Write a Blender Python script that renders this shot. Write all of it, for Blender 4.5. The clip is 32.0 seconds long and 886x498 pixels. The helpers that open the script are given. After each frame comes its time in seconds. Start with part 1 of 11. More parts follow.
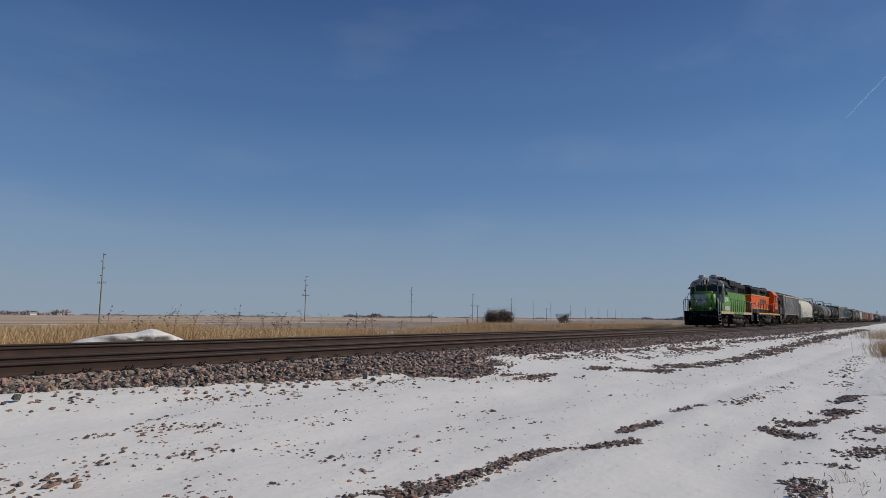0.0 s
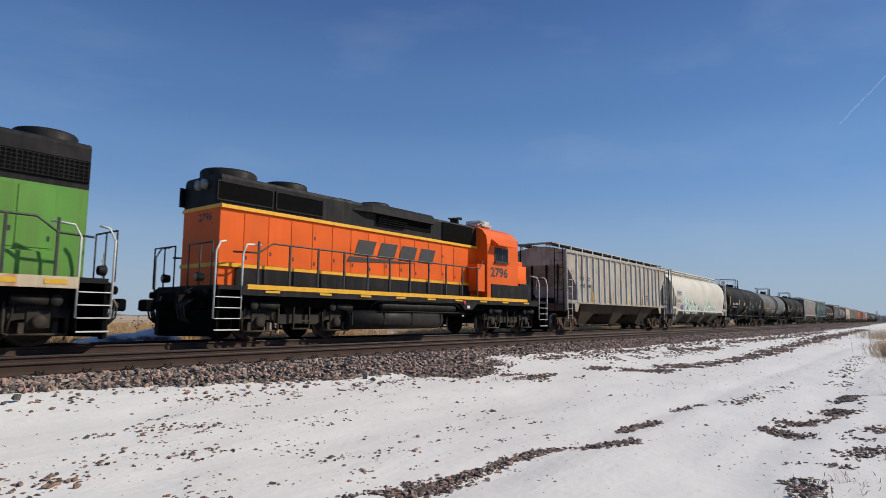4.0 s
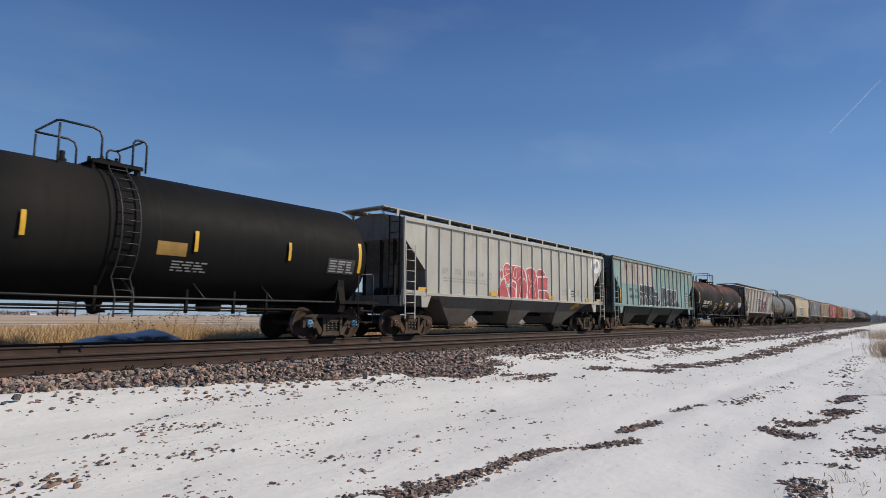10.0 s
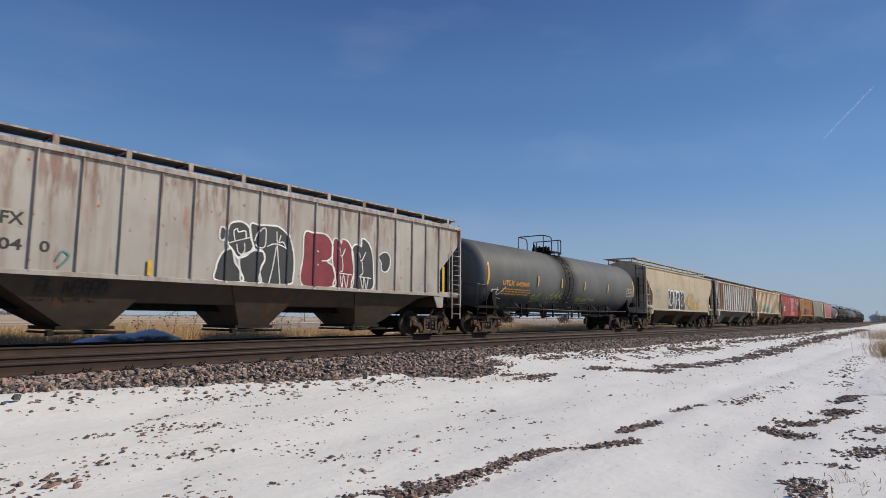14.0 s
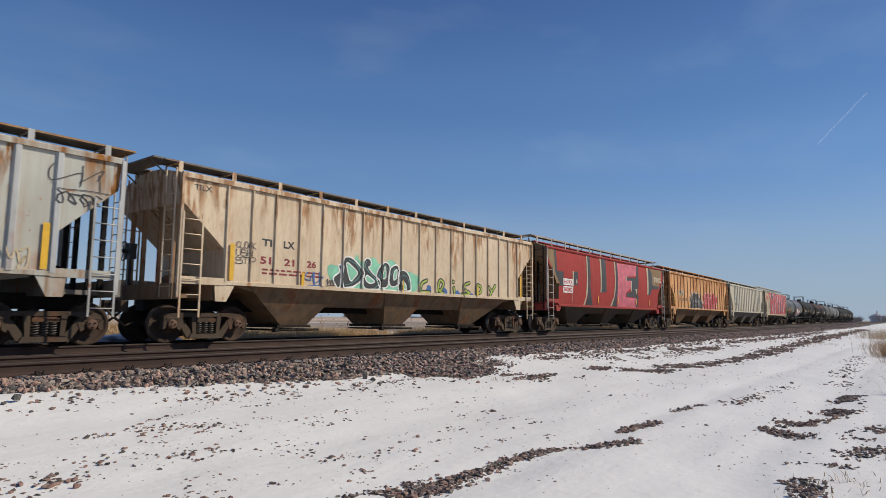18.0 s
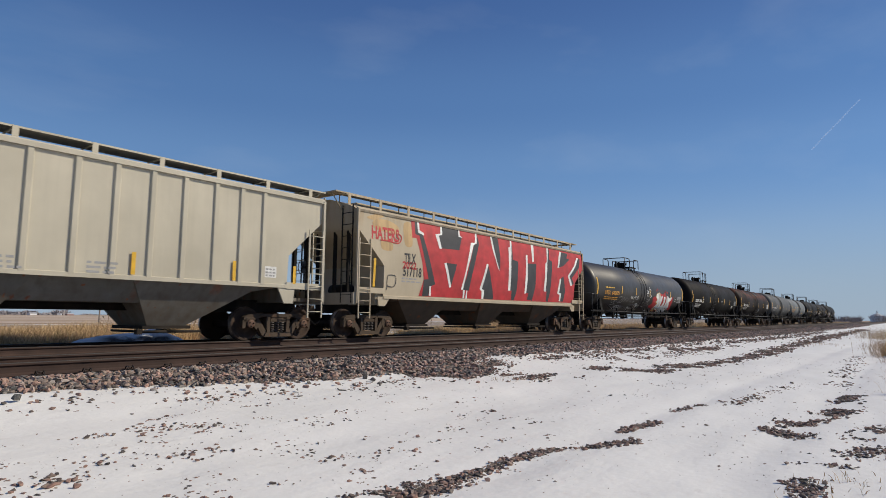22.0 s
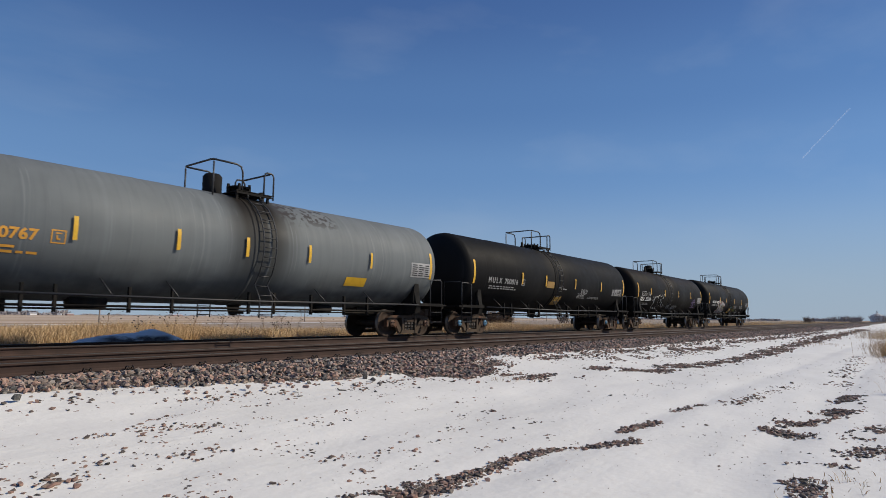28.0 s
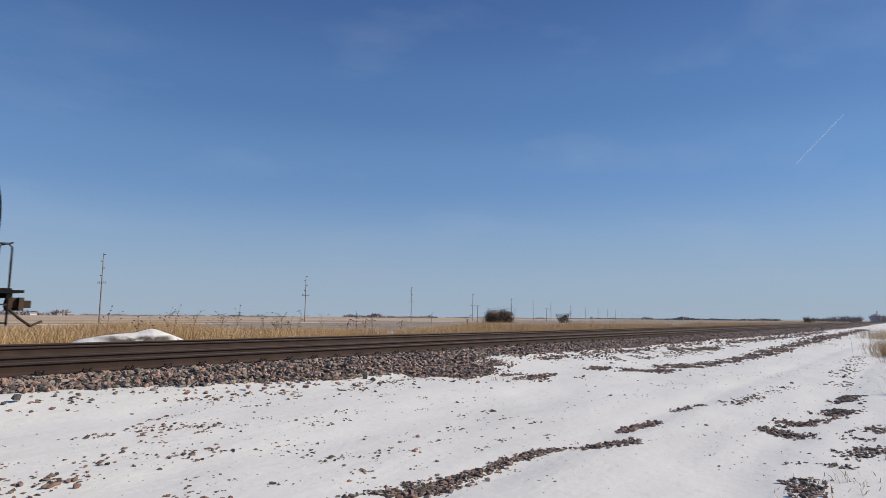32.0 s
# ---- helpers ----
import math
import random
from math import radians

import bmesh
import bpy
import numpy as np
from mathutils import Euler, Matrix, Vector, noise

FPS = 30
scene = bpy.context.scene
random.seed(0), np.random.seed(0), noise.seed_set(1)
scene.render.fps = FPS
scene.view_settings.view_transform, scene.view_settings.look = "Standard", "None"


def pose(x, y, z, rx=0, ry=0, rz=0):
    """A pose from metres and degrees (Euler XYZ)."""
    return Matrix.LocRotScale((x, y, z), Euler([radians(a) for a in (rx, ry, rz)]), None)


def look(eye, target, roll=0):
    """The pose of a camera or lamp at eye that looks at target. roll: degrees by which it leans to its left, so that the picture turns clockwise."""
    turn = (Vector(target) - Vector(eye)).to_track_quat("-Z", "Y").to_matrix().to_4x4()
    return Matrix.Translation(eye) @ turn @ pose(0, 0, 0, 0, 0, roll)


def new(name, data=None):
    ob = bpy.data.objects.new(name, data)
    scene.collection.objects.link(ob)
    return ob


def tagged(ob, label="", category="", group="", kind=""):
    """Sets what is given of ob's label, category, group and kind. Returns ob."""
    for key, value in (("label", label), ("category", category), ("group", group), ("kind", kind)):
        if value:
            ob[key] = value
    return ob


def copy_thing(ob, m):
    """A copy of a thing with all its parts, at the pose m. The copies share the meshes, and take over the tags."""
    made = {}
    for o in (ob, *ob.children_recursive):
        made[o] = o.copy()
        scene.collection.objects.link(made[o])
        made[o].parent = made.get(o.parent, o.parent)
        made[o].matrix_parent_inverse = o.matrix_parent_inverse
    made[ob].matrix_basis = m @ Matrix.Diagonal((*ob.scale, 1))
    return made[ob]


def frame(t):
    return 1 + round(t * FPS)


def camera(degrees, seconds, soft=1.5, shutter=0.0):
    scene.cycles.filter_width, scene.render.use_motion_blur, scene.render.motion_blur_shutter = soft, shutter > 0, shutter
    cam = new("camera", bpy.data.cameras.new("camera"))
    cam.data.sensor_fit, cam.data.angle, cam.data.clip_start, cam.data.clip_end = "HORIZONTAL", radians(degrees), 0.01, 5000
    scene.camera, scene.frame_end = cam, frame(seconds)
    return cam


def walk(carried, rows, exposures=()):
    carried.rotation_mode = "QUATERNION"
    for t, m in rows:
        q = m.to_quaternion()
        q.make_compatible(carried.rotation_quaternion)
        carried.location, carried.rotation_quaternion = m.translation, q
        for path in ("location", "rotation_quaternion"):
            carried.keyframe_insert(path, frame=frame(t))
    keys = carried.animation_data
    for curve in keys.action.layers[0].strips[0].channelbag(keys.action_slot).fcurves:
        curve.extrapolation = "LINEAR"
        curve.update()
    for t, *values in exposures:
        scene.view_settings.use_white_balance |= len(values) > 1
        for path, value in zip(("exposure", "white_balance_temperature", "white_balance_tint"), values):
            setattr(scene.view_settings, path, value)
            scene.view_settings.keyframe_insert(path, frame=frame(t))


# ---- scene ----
# Camera: fixed on a tripod. X runs along the line, Y across it, z = 0 is the top of the rail.
EYE = Vector((0.0, 0.0, 0.667))
YAW, PITCH, ROLL = radians(51.66), radians(6.50), 0.443
AIM = EYE + Vector((math.sin(YAW) * math.cos(PITCH), math.cos(YAW) * math.cos(PITCH), math.sin(PITCH)))
cam = camera(72.80, 32.0, soft=0.45, shutter=0.05)
walk(cam, [(0.0, look(EYE, AIM, ROLL)), (32.0, look(EYE, AIM, ROLL))],
     exposures=[(0.0, -0.36), (2.0, -0.24), (3.5, 0.0), (5.5, 0.17), (6.5, 0.12), (7.5, 0.0), (29.0, 0.0), (32.0, 0.05)])

# ---------------------------------------------------------------- light
SUN_EL, SUN_SIDE = radians(37), radians(45)      # height, and turn from the line towards the camera's side
SUN_DIR = Vector((math.cos(SUN_EL) * math.cos(SUN_SIDE), -math.cos(SUN_EL) * math.sin(SUN_SIDE), math.sin(SUN_EL)))
world = bpy.data.worlds.new("sky")
scene.world = world
world.use_nodes = True
wn = world.node_tree
bg = wn.nodes["Background"]
sky = wn.nodes.new("ShaderNodeTexSky")
sky.sky_type = "NISHITA"
sky.sun_disc = False
sky.sun_elevation, sky.sun_rotation = SUN_EL, radians(90) + SUN_SIDE
sky.air_density, sky.dust_density, sky.ozone_density, sky.altitude = 1.0, 0.0, 4.5, 300
wc = wn.nodes.new("ShaderNodeTexCoord")
wm = wn.nodes.new("ShaderNodeMapping")
wm.inputs["Rotation"].default_value = (0.35, 0.5, 0.9)
wm.inputs["Scale"].default_value = (1.0, 2.2, 5.0)
wz = wn.nodes.new("ShaderNodeTexNoise")
wz.inputs["Scale"].default_value, wz.inputs["Detail"].default_value = 2.2, 6
wr = wn.nodes.new("ShaderNodeMapRange")
wr.inputs["From Min"].default_value, wr.inputs["From Max"].default_value = 0.52, 0.85
wr.inputs["To Max"].default_value = 0.11
wx = wn.nodes.new("ShaderNodeMix")
wx.data_type = "RGBA"
wx.inputs["B"].default_value = (7.0, 7.6, 8.4, 1)
wn.links.new(wc.outputs["Generated"], wm.inputs["Vector"])
wn.links.new(wm.outputs["Vector"], wz.inputs["Vector"])
wn.links.new(wz.outputs["Fac"], wr.inputs["Value"])
wn.links.new(wr.outputs["Result"], wx.inputs["Factor"])
wt = wn.nodes.new("ShaderNodeMix")
wt.data_type, wt.blend_type = "RGBA", "MULTIPLY"
wt.inputs["Factor"].default_value = 1.0
wt.inputs["B"].default_value = (0.86, 0.99, 1.15, 1)
wn.links.new(sky.outputs["Color"], wt.inputs["A"])
# the even depth of blue from the horizon up
wg = wn.nodes.new("ShaderNodeSeparateXYZ")
wn.links.new(wc.outputs["Generated"], wg.inputs[0])
wp = wn.nodes.new("ShaderNodeValToRGB")
wp.color_ramp.interpolation = "EASE"
deep = [(0.0, (3.7, 4.85, 6.4)), (0.11, (2.6, 4.1, 6.4)), (0.24, (1.75, 3.35, 6.2)), (0.34, (1.15, 2.5, 5.3)), (0.50, (0.62, 1.45, 3.9)), (1.0, (0.35, 0.9, 2.7))]
for at, col in deep[1:-1]:
    wp.color_ramp.elements.new(at)
for el, (at, col) in zip(wp.color_ramp.elements, deep):
    el.position, el.color = at, (*col, 1)
wn.links.new(wg.outputs[2], wp.inputs[0])
we = wn.nodes.new("ShaderNodeMix")
we.data_type = "RGBA"
we.inputs["Factor"].default_value = 0.6
wn.links.new(wt.outputs["Result"], we.inputs["A"])
wn.links.new(wp.outputs["Color"], we.inputs["B"])
wn.links.new(we.outputs["Result"], wx.inputs["A"])
# haze low over the horizon
wh = wn.nodes.new("ShaderNodeMapRange")
wh.interpolation_type = "SMOOTHERSTEP"
for key, value in (("From Min", -0.02), ("From Max", 0.235), ("To Min", 0.80), ("To Max", 0.0)):
    wh.inputs[key].default_value = value
wn.links.new(wg.outputs[2], wh.inputs["Value"])
wv = wn.nodes.new("ShaderNodeMix")
wv.data_type = "RGBA"
wv.inputs["B"].default_value = (3.8, 4.85, 6.2, 1)
wn.links.new(wh.outputs["Result"], wv.inputs["Factor"])
wn.links.new(wx.outputs["Result"], wv.inputs["A"])
wn.links.new(wv.outputs["Result"], bg.inputs["Color"])
bg.inputs["Strength"].default_value = 0.083
sun = new("sun", bpy.data.lights.new("sun", "SUN"))
sun.data.energy, sun.data.angle, sun.data.color = 3.85, radians(0.53), (1.0, 0.895, 0.72)
sun.matrix_world = look((0, 0, 60), Vector((0, 0, 60)) - SUN_DIR)


# ---------------------------------------------------------------- materials
class Net:
    """A small helper round one material's node tree."""

    def __init__(self, name, rough=0.6, metal=0.0):
        self.m = bpy.data.materials.new(name)
        self.m.use_nodes = True
        self.t = self.m.node_tree
        self.b = self.t.nodes["Principled BSDF"]
        self.b.inputs["Roughness"].default_value = rough
        self.b.inputs["Metallic"].default_value = metal
        self.co = self.t.nodes.new("ShaderNodeTexCoord").outputs["Object"]
        self.info = self.t.nodes.new("ShaderNodeObjectInfo").outputs["Random"]

    def vec(self, scale=(1, 1, 1), jitter=0.0, loc=(0, 0, 0)):
        n = self.t.nodes.new("ShaderNodeMapping")
        n.inputs["Scale"].default_value = scale
        n.inputs["Location"].default_value = loc
        self.t.links.new(self.co, n.inputs["Vector"])
        if jitter:
            s = self.t.nodes.new("ShaderNodeVectorMath")
            s.operation = "SCALE"
            s.inputs[0].default_value = (jitter, jitter * 0.7, jitter * 1.3)
            self.t.links.new(self.info, s.inputs["Scale"])
            a = self.t.nodes.new("ShaderNodeVectorMath")
            self.t.links.new(n.outputs[0], a.inputs[0])
            self.t.links.new(s.outputs[0], a.inputs[1])
            return a.outputs[0]
        return n.outputs[0]

    def noise(self, scale, lo=0.4, hi=0.6, stretch=(1, 1, 1), detail=5, jitter=0.0, top=1.0, loc=(0, 0, 0)):
        n = self.t.nodes.new("ShaderNodeTexNoise")
        n.inputs["Scale"].default_value, n.inputs["Detail"].default_value = scale, detail
        self.t.links.new(self.vec(stretch, jitter, loc), n.inputs["Vector"])
        return self.rng(n.outputs["Fac"], lo, hi, 0, top)

    def rng(self, s, lo, hi, a=0.0, b=1.0):
        n = self.t.nodes.new("ShaderNodeMapRange")
        for k, v in zip(("From Min", "From Max", "To Min", "To Max"), (lo, hi, a, b)):
            n.inputs[k].default_value = v
        self.t.links.new(s, n.inputs["Value"])
        return n.outputs["Result"]

    def axis(self, i, lo, hi, a=0.0, b=1.0):
        n = self.t.nodes.new("ShaderNodeSeparateXYZ")
        self.t.links.new(self.co, n.inputs[0])
        return self.rng(n.outputs[i], lo, hi, a, b)

    def mul(self, a, b, op="MULTIPLY"):
        n = self.t.nodes.new("ShaderNodeMath")
        n.operation = op
        for i, v in enumerate((a, b)):
            if isinstance(v, (int, float)):
                n.inputs[i].default_value = v
            else:
                self.t.links.new(v, n.inputs[i])
        return n.outputs[0]

    def mix(self, fac, a, b):
        n = self.t.nodes.new("ShaderNodeMix")
        n.data_type = "RGBA"
        for key, v in (("Factor", fac), ("A", a), ("B", b)):
            if isinstance(v, (int, float)):
                n.inputs[key].default_value = v
            elif isinstance(v, tuple):
                n.inputs[key].default_value = (*v, 1)
            else:
                self.t.links.new(v, n.inputs[key])
        return n.outputs["Result"]

    def color(self, s):
        if isinstance(s, tuple):
            self.b.inputs["Base Color"].default_value = (*s, 1)
        else:
            self.t.links.new(s, self.b.inputs["Base Color"])
        return self

    def rough(self, s):
        self.t.links.new(s, self.b.inputs["Roughness"])
        return self

    def bump(self, s, strength=0.3, dist=0.01):
        n = self.t.nodes.new("ShaderNodeBump")
        n.inputs["Strength"].default_value, n.inputs["Distance"].default_value = strength, dist
        self.t.links.new(s, n.inputs["Height"])
        self.t.links.new(n.outputs[0], self.b.inputs["Normal"])
        return self


def plain(name, color, rough=0.6, metal=0.0, vary=0.25, scale=6.0):
    n = Net(name, rough, metal)
    dark = tuple(c * (1 - vary) for c in color)
    light = tuple(min(1, c * (1 + vary * 0.6)) for c in color)
    f = n.noise(scale, 0.3, 0.7, jitter=9)
    n.color(n.mix(f, dark, light)).bump(n.noise(scale * 12, 0.3, 0.7), 0.15, 0.004)
    return n.m


def paint(name, color, dirt=(0.10, 0.075, 0.05), rust=0.0, grime=0.5, streak=0.5, rough=0.5, rust_color=(0.20, 0.065, 0.025), foot=1.2, spec=0.2, runs=0.0, run_color=(0.30, 0.13, 0.045), head=0.0, speck=0.0):
    """Weathered car-body paint: blotches, run-down streaks, road film low down, rust, and rust that creeps down from the roof edge."""
    n = Net(name, rough)
    n.b.inputs["Specular IOR Level"].default_value = spec
    c = n.mix(n.noise(0.7, 0.3, 0.7, jitter=17), tuple(x * 0.86 for x in color), tuple(min(1, x * 1.06) for x in color))
    st = n.mul(n.noise(1.0, 0.48, 0.75, (5.5, 5.5, 0.28), 6, 13), streak)
    c = n.mix(st, c, dirt)
    bl = n.mul(n.noise(2.3, 0.5, 0.78, (1, 1, 0.7), 7, 21), grime)
    c = n.mix(bl, c, dirt)
    low = n.mul(n.axis(2, foot + 0.55, foot - 0.15), n.noise(3.0, 0.25, 0.7, (1, 1, 1), 5, 5))
    c = n.mix(n.mul(low, min(1.0, grime * 1.3)), c, (0.16, 0.12, 0.085))
    if speck:
        pale = tuple(min(1, x * 1.25 + 0.03) for x in color)
        c = n.mix(n.mul(n.noise(9.0, 0.42, 0.62, (1, 1, 0.3), 9, 43), min(0.6, speck * 0.9)), c, pale)
        c = n.mix(n.mul(n.noise(16.0, 0.48, 0.64, (1, 1, 0.25), 9, 47), speck), c, tuple(x * 0.95 for x in rust_color))
    if rust:
        a = n.noise(1.5, 0.62 - 0.17 * rust, 0.74 - 0.1 * rust, (1.6, 1.6, 0.5), 9, 31)
        r = n.mix(n.noise(9, 0.3, 0.7), rust_color, tuple(x * 1.9 for x in rust_color))
        c = n.mix(n.mul(a, min(1, 0.45 + rust * 0.5)), c, r)
        e = n.noise(7.0, 0.66, 0.72, (1, 1, 0.6), 6, 11)
        c = n.mix(n.mul(e, 0.8), c, r)
    if runs:
        # whole panels washed over by rust water
        k = n.mul(n.noise(1.0, 0.50, 0.62, (1.9, 1.9, 0.07), 4, 41), n.noise(1.0, 0.30, 0.62, (9, 9, 0.35), 6, 23))
        c = n.mix(n.mul(k, runs), c, n.mix(n.noise(6, 0.3, 0.7, (2, 2, 0.4)), run_color, tuple(x * 0.55 for x in run_color)))
    if head:
        # rust that hangs down from the roof edge in broken tongues
        long = n.noise(1.0, 0.35, 0.70, (1.3, 1.3, 0.0), 3, 51)
        edge = n.t.nodes.new("ShaderNodeSeparateXYZ")
        n.t.links.new(n.co, edge.inputs[0])
        fall = n.rng(n.mul(n.mul(long, 2.3), n.mul(4.15, edge.outputs[2], "SUBTRACT"), "SUBTRACT"), 0.0, 0.9)
        k = n.mul(fall, n.noise(3.2, 0.44, 0.56, (2.2, 2.2, 0.45), 10, 53))
        c = n.mix(n.mul(k, head), c, n.mix(n.noise(8, 0.35, 0.65, (1.5, 1.5, 0.5)), run_color, tuple(x * 0.5 for x in run_color)))
    n.color(c)
    n.rough(n.rng(n.noise(4, 0.3, 0.7, jitter=3), 0, 1, rough, rough + 0.2))
    n.bump(n.noise(2.2, 0.2, 0.8, (1, 1, 0.6), 3, 7), 0.14, 0.03)
    return n.m


def snow_mat():
    n = Net("snow", 0.55)
    f = n.noise(0.35, 0.35, 0.7, (1, 2.2, 1), 6)
    c = n.mix(f, (0.735, 0.722, 0.690), (0.79, 0.775, 0.742))
    g = n.noise(6, 0.60, 0.78, (0.7, 1.4, 1), 8, top=0.30)
    c = n.mix(g, c, (0.55, 0.50, 0.46))
    k = n.noise(34, 0.70, 0.76, (0.8, 1.2, 1), 3, top=0.75)
    c = n.mix(n.mul(k, n.noise(0.9, 0.45, 0.62, (0.6, 1.5, 1), 4)), c, (0.16, 0.12, 0.095))
    n.color(c)
    n.b.inputs["Specular IOR Level"].default_value = 0.25
    h = n.mul(n.noise(1.3, 0.2, 0.8, (0.6, 1.6, 1), 6), n.noise(9, 0.1, 0.9, (0.9, 1.1, 1), 5, top=0.40), "ADD")
    return n.bump(h, 0.26, 0.06).m


def soil_mat():
    n = Net("soil", 0.95)
    c = n.mix(n.noise(5, 0.3, 0.7, detail=8), (0.034, 0.027, 0.022), (0.08, 0.064, 0.052))
    return n.color(c).bump(n.noise(22, 0.2, 0.8, detail=8), 0.7, 0.03).m


def stone_mat(name, pink):
    n = Net(name, 0.85)
    geo = n.t.nodes.new("ShaderNodeNewGeometry").outputs["Random Per Island"]
    ramp = n.t.nodes.new("ShaderNodeValToRGB")
    cols = [(0.0, (0.058, 0.055, 0.052)), (0.22 - 0.1 * pink, (0.17, 0.142, 0.122)), (0.40 - 0.1 * pink, (0.30, 0.225, 0.18)), (0.54 - 0.12 * pink, (0.38, 0.245, 0.19)),
            (0.70, (0.45, 0.265, 0.205)), (0.84, (0.47, 0.38, 0.32)), (0.93, (0.25, 0.225, 0.20)), (1.0, (0.050, 0.052, 0.052))]
    el = ramp.color_ramp.elements
    el[0].position, el[0].color = cols[0][0], (*cols[0][1], 1)
    el[1].position, el[1].color = cols[-1][0], (*cols[-1][1], 1)
    for p, c in cols[1:-1]:
        e = el.new(p)
        e.color = (*c, 1)
    n.t.links.new(geo, ramp.inputs[0])
    light = n.mix(n.noise(60, 0.52, 0.68, detail=4, top=0.35 - 0.25 * pink), ramp.outputs[0], (0.40, 0.36, 0.33))
    c = n.mix(n.noise(28, 0.45, 0.75, detail=6, top=0.45), n.mix(0.35 * pink, light, (0.07, 0.042, 0.036)), (0.05, 0.045, 0.042))
    return n.color(c).bump(n.noise(50, 0.2, 0.8), 0.5, 0.006).m


def grass_mat(name, a, b):
    n = Net(name, 0.8)
    geo = n.t.nodes.new("ShaderNodeNewGeometry").outputs["Random Per Island"]
    return n.color(n.mix(geo, a, b)).m


M = {}
M["snow"] = snow_mat()
M["soil"] = soil_mat()
M["stone"] = stone_mat("ballast_stone", 0.0)
M["pebble"] = stone_mat("reddish_pebble", 1.0)
M["straw"] = grass_mat("dry_grass", (0.46, 0.31, 0.155), (0.80, 0.60, 0.36))
M["tuft"] = grass_mat("brown_tuft_grass", (0.32, 0.20, 0.10), (0.58, 0.40, 0.22))
M["weed"] = grass_mat("dry_weed", (0.16, 0.10, 0.06), (0.40, 0.28, 0.17))
M["rail_side"] = plain("rusty_rail", (0.050, 0.027, 0.020), 0.85, 0.0, 0.4, 2.5)
M["rail_top"] = plain("worn_rail_head", (0.034, 0.029, 0.026), 0.55, 0.1, 0.25, 3)
M["clip"] = plain("dark_spring_steel", (0.035, 0.028, 0.024), 0.6, 0.4)
M["concrete"] = plain("concrete", (0.30, 0.28, 0.26), 0.9)
M["wood_pole"] = plain("weathered_pole_wood", (0.29, 0.24, 0.20), 0.9)


# ---------------------------------------------------------------- mesh helpers
def part(name, bm, material, parent=None, label="", smooth=False):
    me = bpy.data.meshes.new(name)
    bmesh.ops.recalc_face_normals(bm, faces=bm.faces)
    bm.to_mesh(me)
    bm.free()
    if smooth:
        me.shade_smooth()
    for m in material if isinstance(material, (list, tuple)) else [material]:
        me.materials.append(m)
    ob = new(name, me)
    ob.parent = parent
    if label:
        ob["label"] = label
    return ob


def again(name, me, parent, m, label=""):
    """Another object on a mesh that is already there."""
    ob = new(name, me)
    ob.parent = parent
    ob.matrix_basis = m
    if label:
        ob["label"] = label
    return ob


def box(bm, x0, x1, y0, y1, z0, z1, mi=0, bev=0.0, seg=1):
    vs = [bm.verts.new((x, y, z)) for x in (x0, x1) for y in (y0, y1) for z in (z0, z1)]
    fs = [bm.faces.new([vs[i] for i in q]) for q in ((0, 1, 3, 2), (4, 6, 7, 5), (0, 4, 5, 1), (2, 3, 7, 6), (0, 2, 6, 4), (1, 5, 7, 3))]
    for f in fs:
        f.material_index = mi
    if bev:
        es = list({e for f in fs for e in f.edges})
        r = bmesh.ops.bevel(bm, geom=es, offset=bev, segments=seg, affect="EDGES")
        for f in r["faces"]:
            f.material_index, f.smooth = mi, seg > 1
    return bm


def prism(bm, poly, a, b, axis="y", mi=0):
    """A polygon drawn in the plane across the axis, pushed from a to b along it."""
    def put(u, v, w):
        return (u, w, v) if axis == "y" else ((w, u, v) if axis == "x" else (u, v, w))
    lo = [bm.verts.new(put(u, v, a)) for u, v in poly]
    hi = [bm.verts.new(put(u, v, b)) for u, v in poly]
    n = len(poly)
    fs = [bm.faces.new(lo), bm.faces.new(hi[::-1])]
    fs += [bm.faces.new((lo[i], hi[i], hi[(i + 1) % n], lo[(i + 1) % n])) for i in range(n)]
    for f in fs:
        f.material_index = mi
    return bm


def tube(bm, pts, r, seg=6, mi=0, cap=True):
    """A round bar through the points."""
    pts = [Vector(p) for p in pts]
    rings = []
    for i, p in enumerate(pts):
        d = (pts[min(i + 1, len(pts) - 1)] - pts[max(i - 1, 0)]).normalized()
        a = d.orthogonal().normalized() if not rings else (prev - d * prev.dot(d)).normalized()
        prev = a
        b = d.cross(a)
        rings.append([bm.verts.new(p + r * (math.cos(t) * a + math.sin(t) * b)) for t in (2 * math.pi * k / seg for k in range(seg))])
    for u, v in zip(rings, rings[1:]):
        for k in range(seg):
            f = bm.faces.new((u[k], u[(k + 1) % seg], v[(k + 1) % seg], v[k]))
            f.material_index, f.smooth = mi, True
    if cap:
        for ring in (rings[0][::-1], rings[-1]):
            bm.faces.new(ring).material_index = mi
    return bm


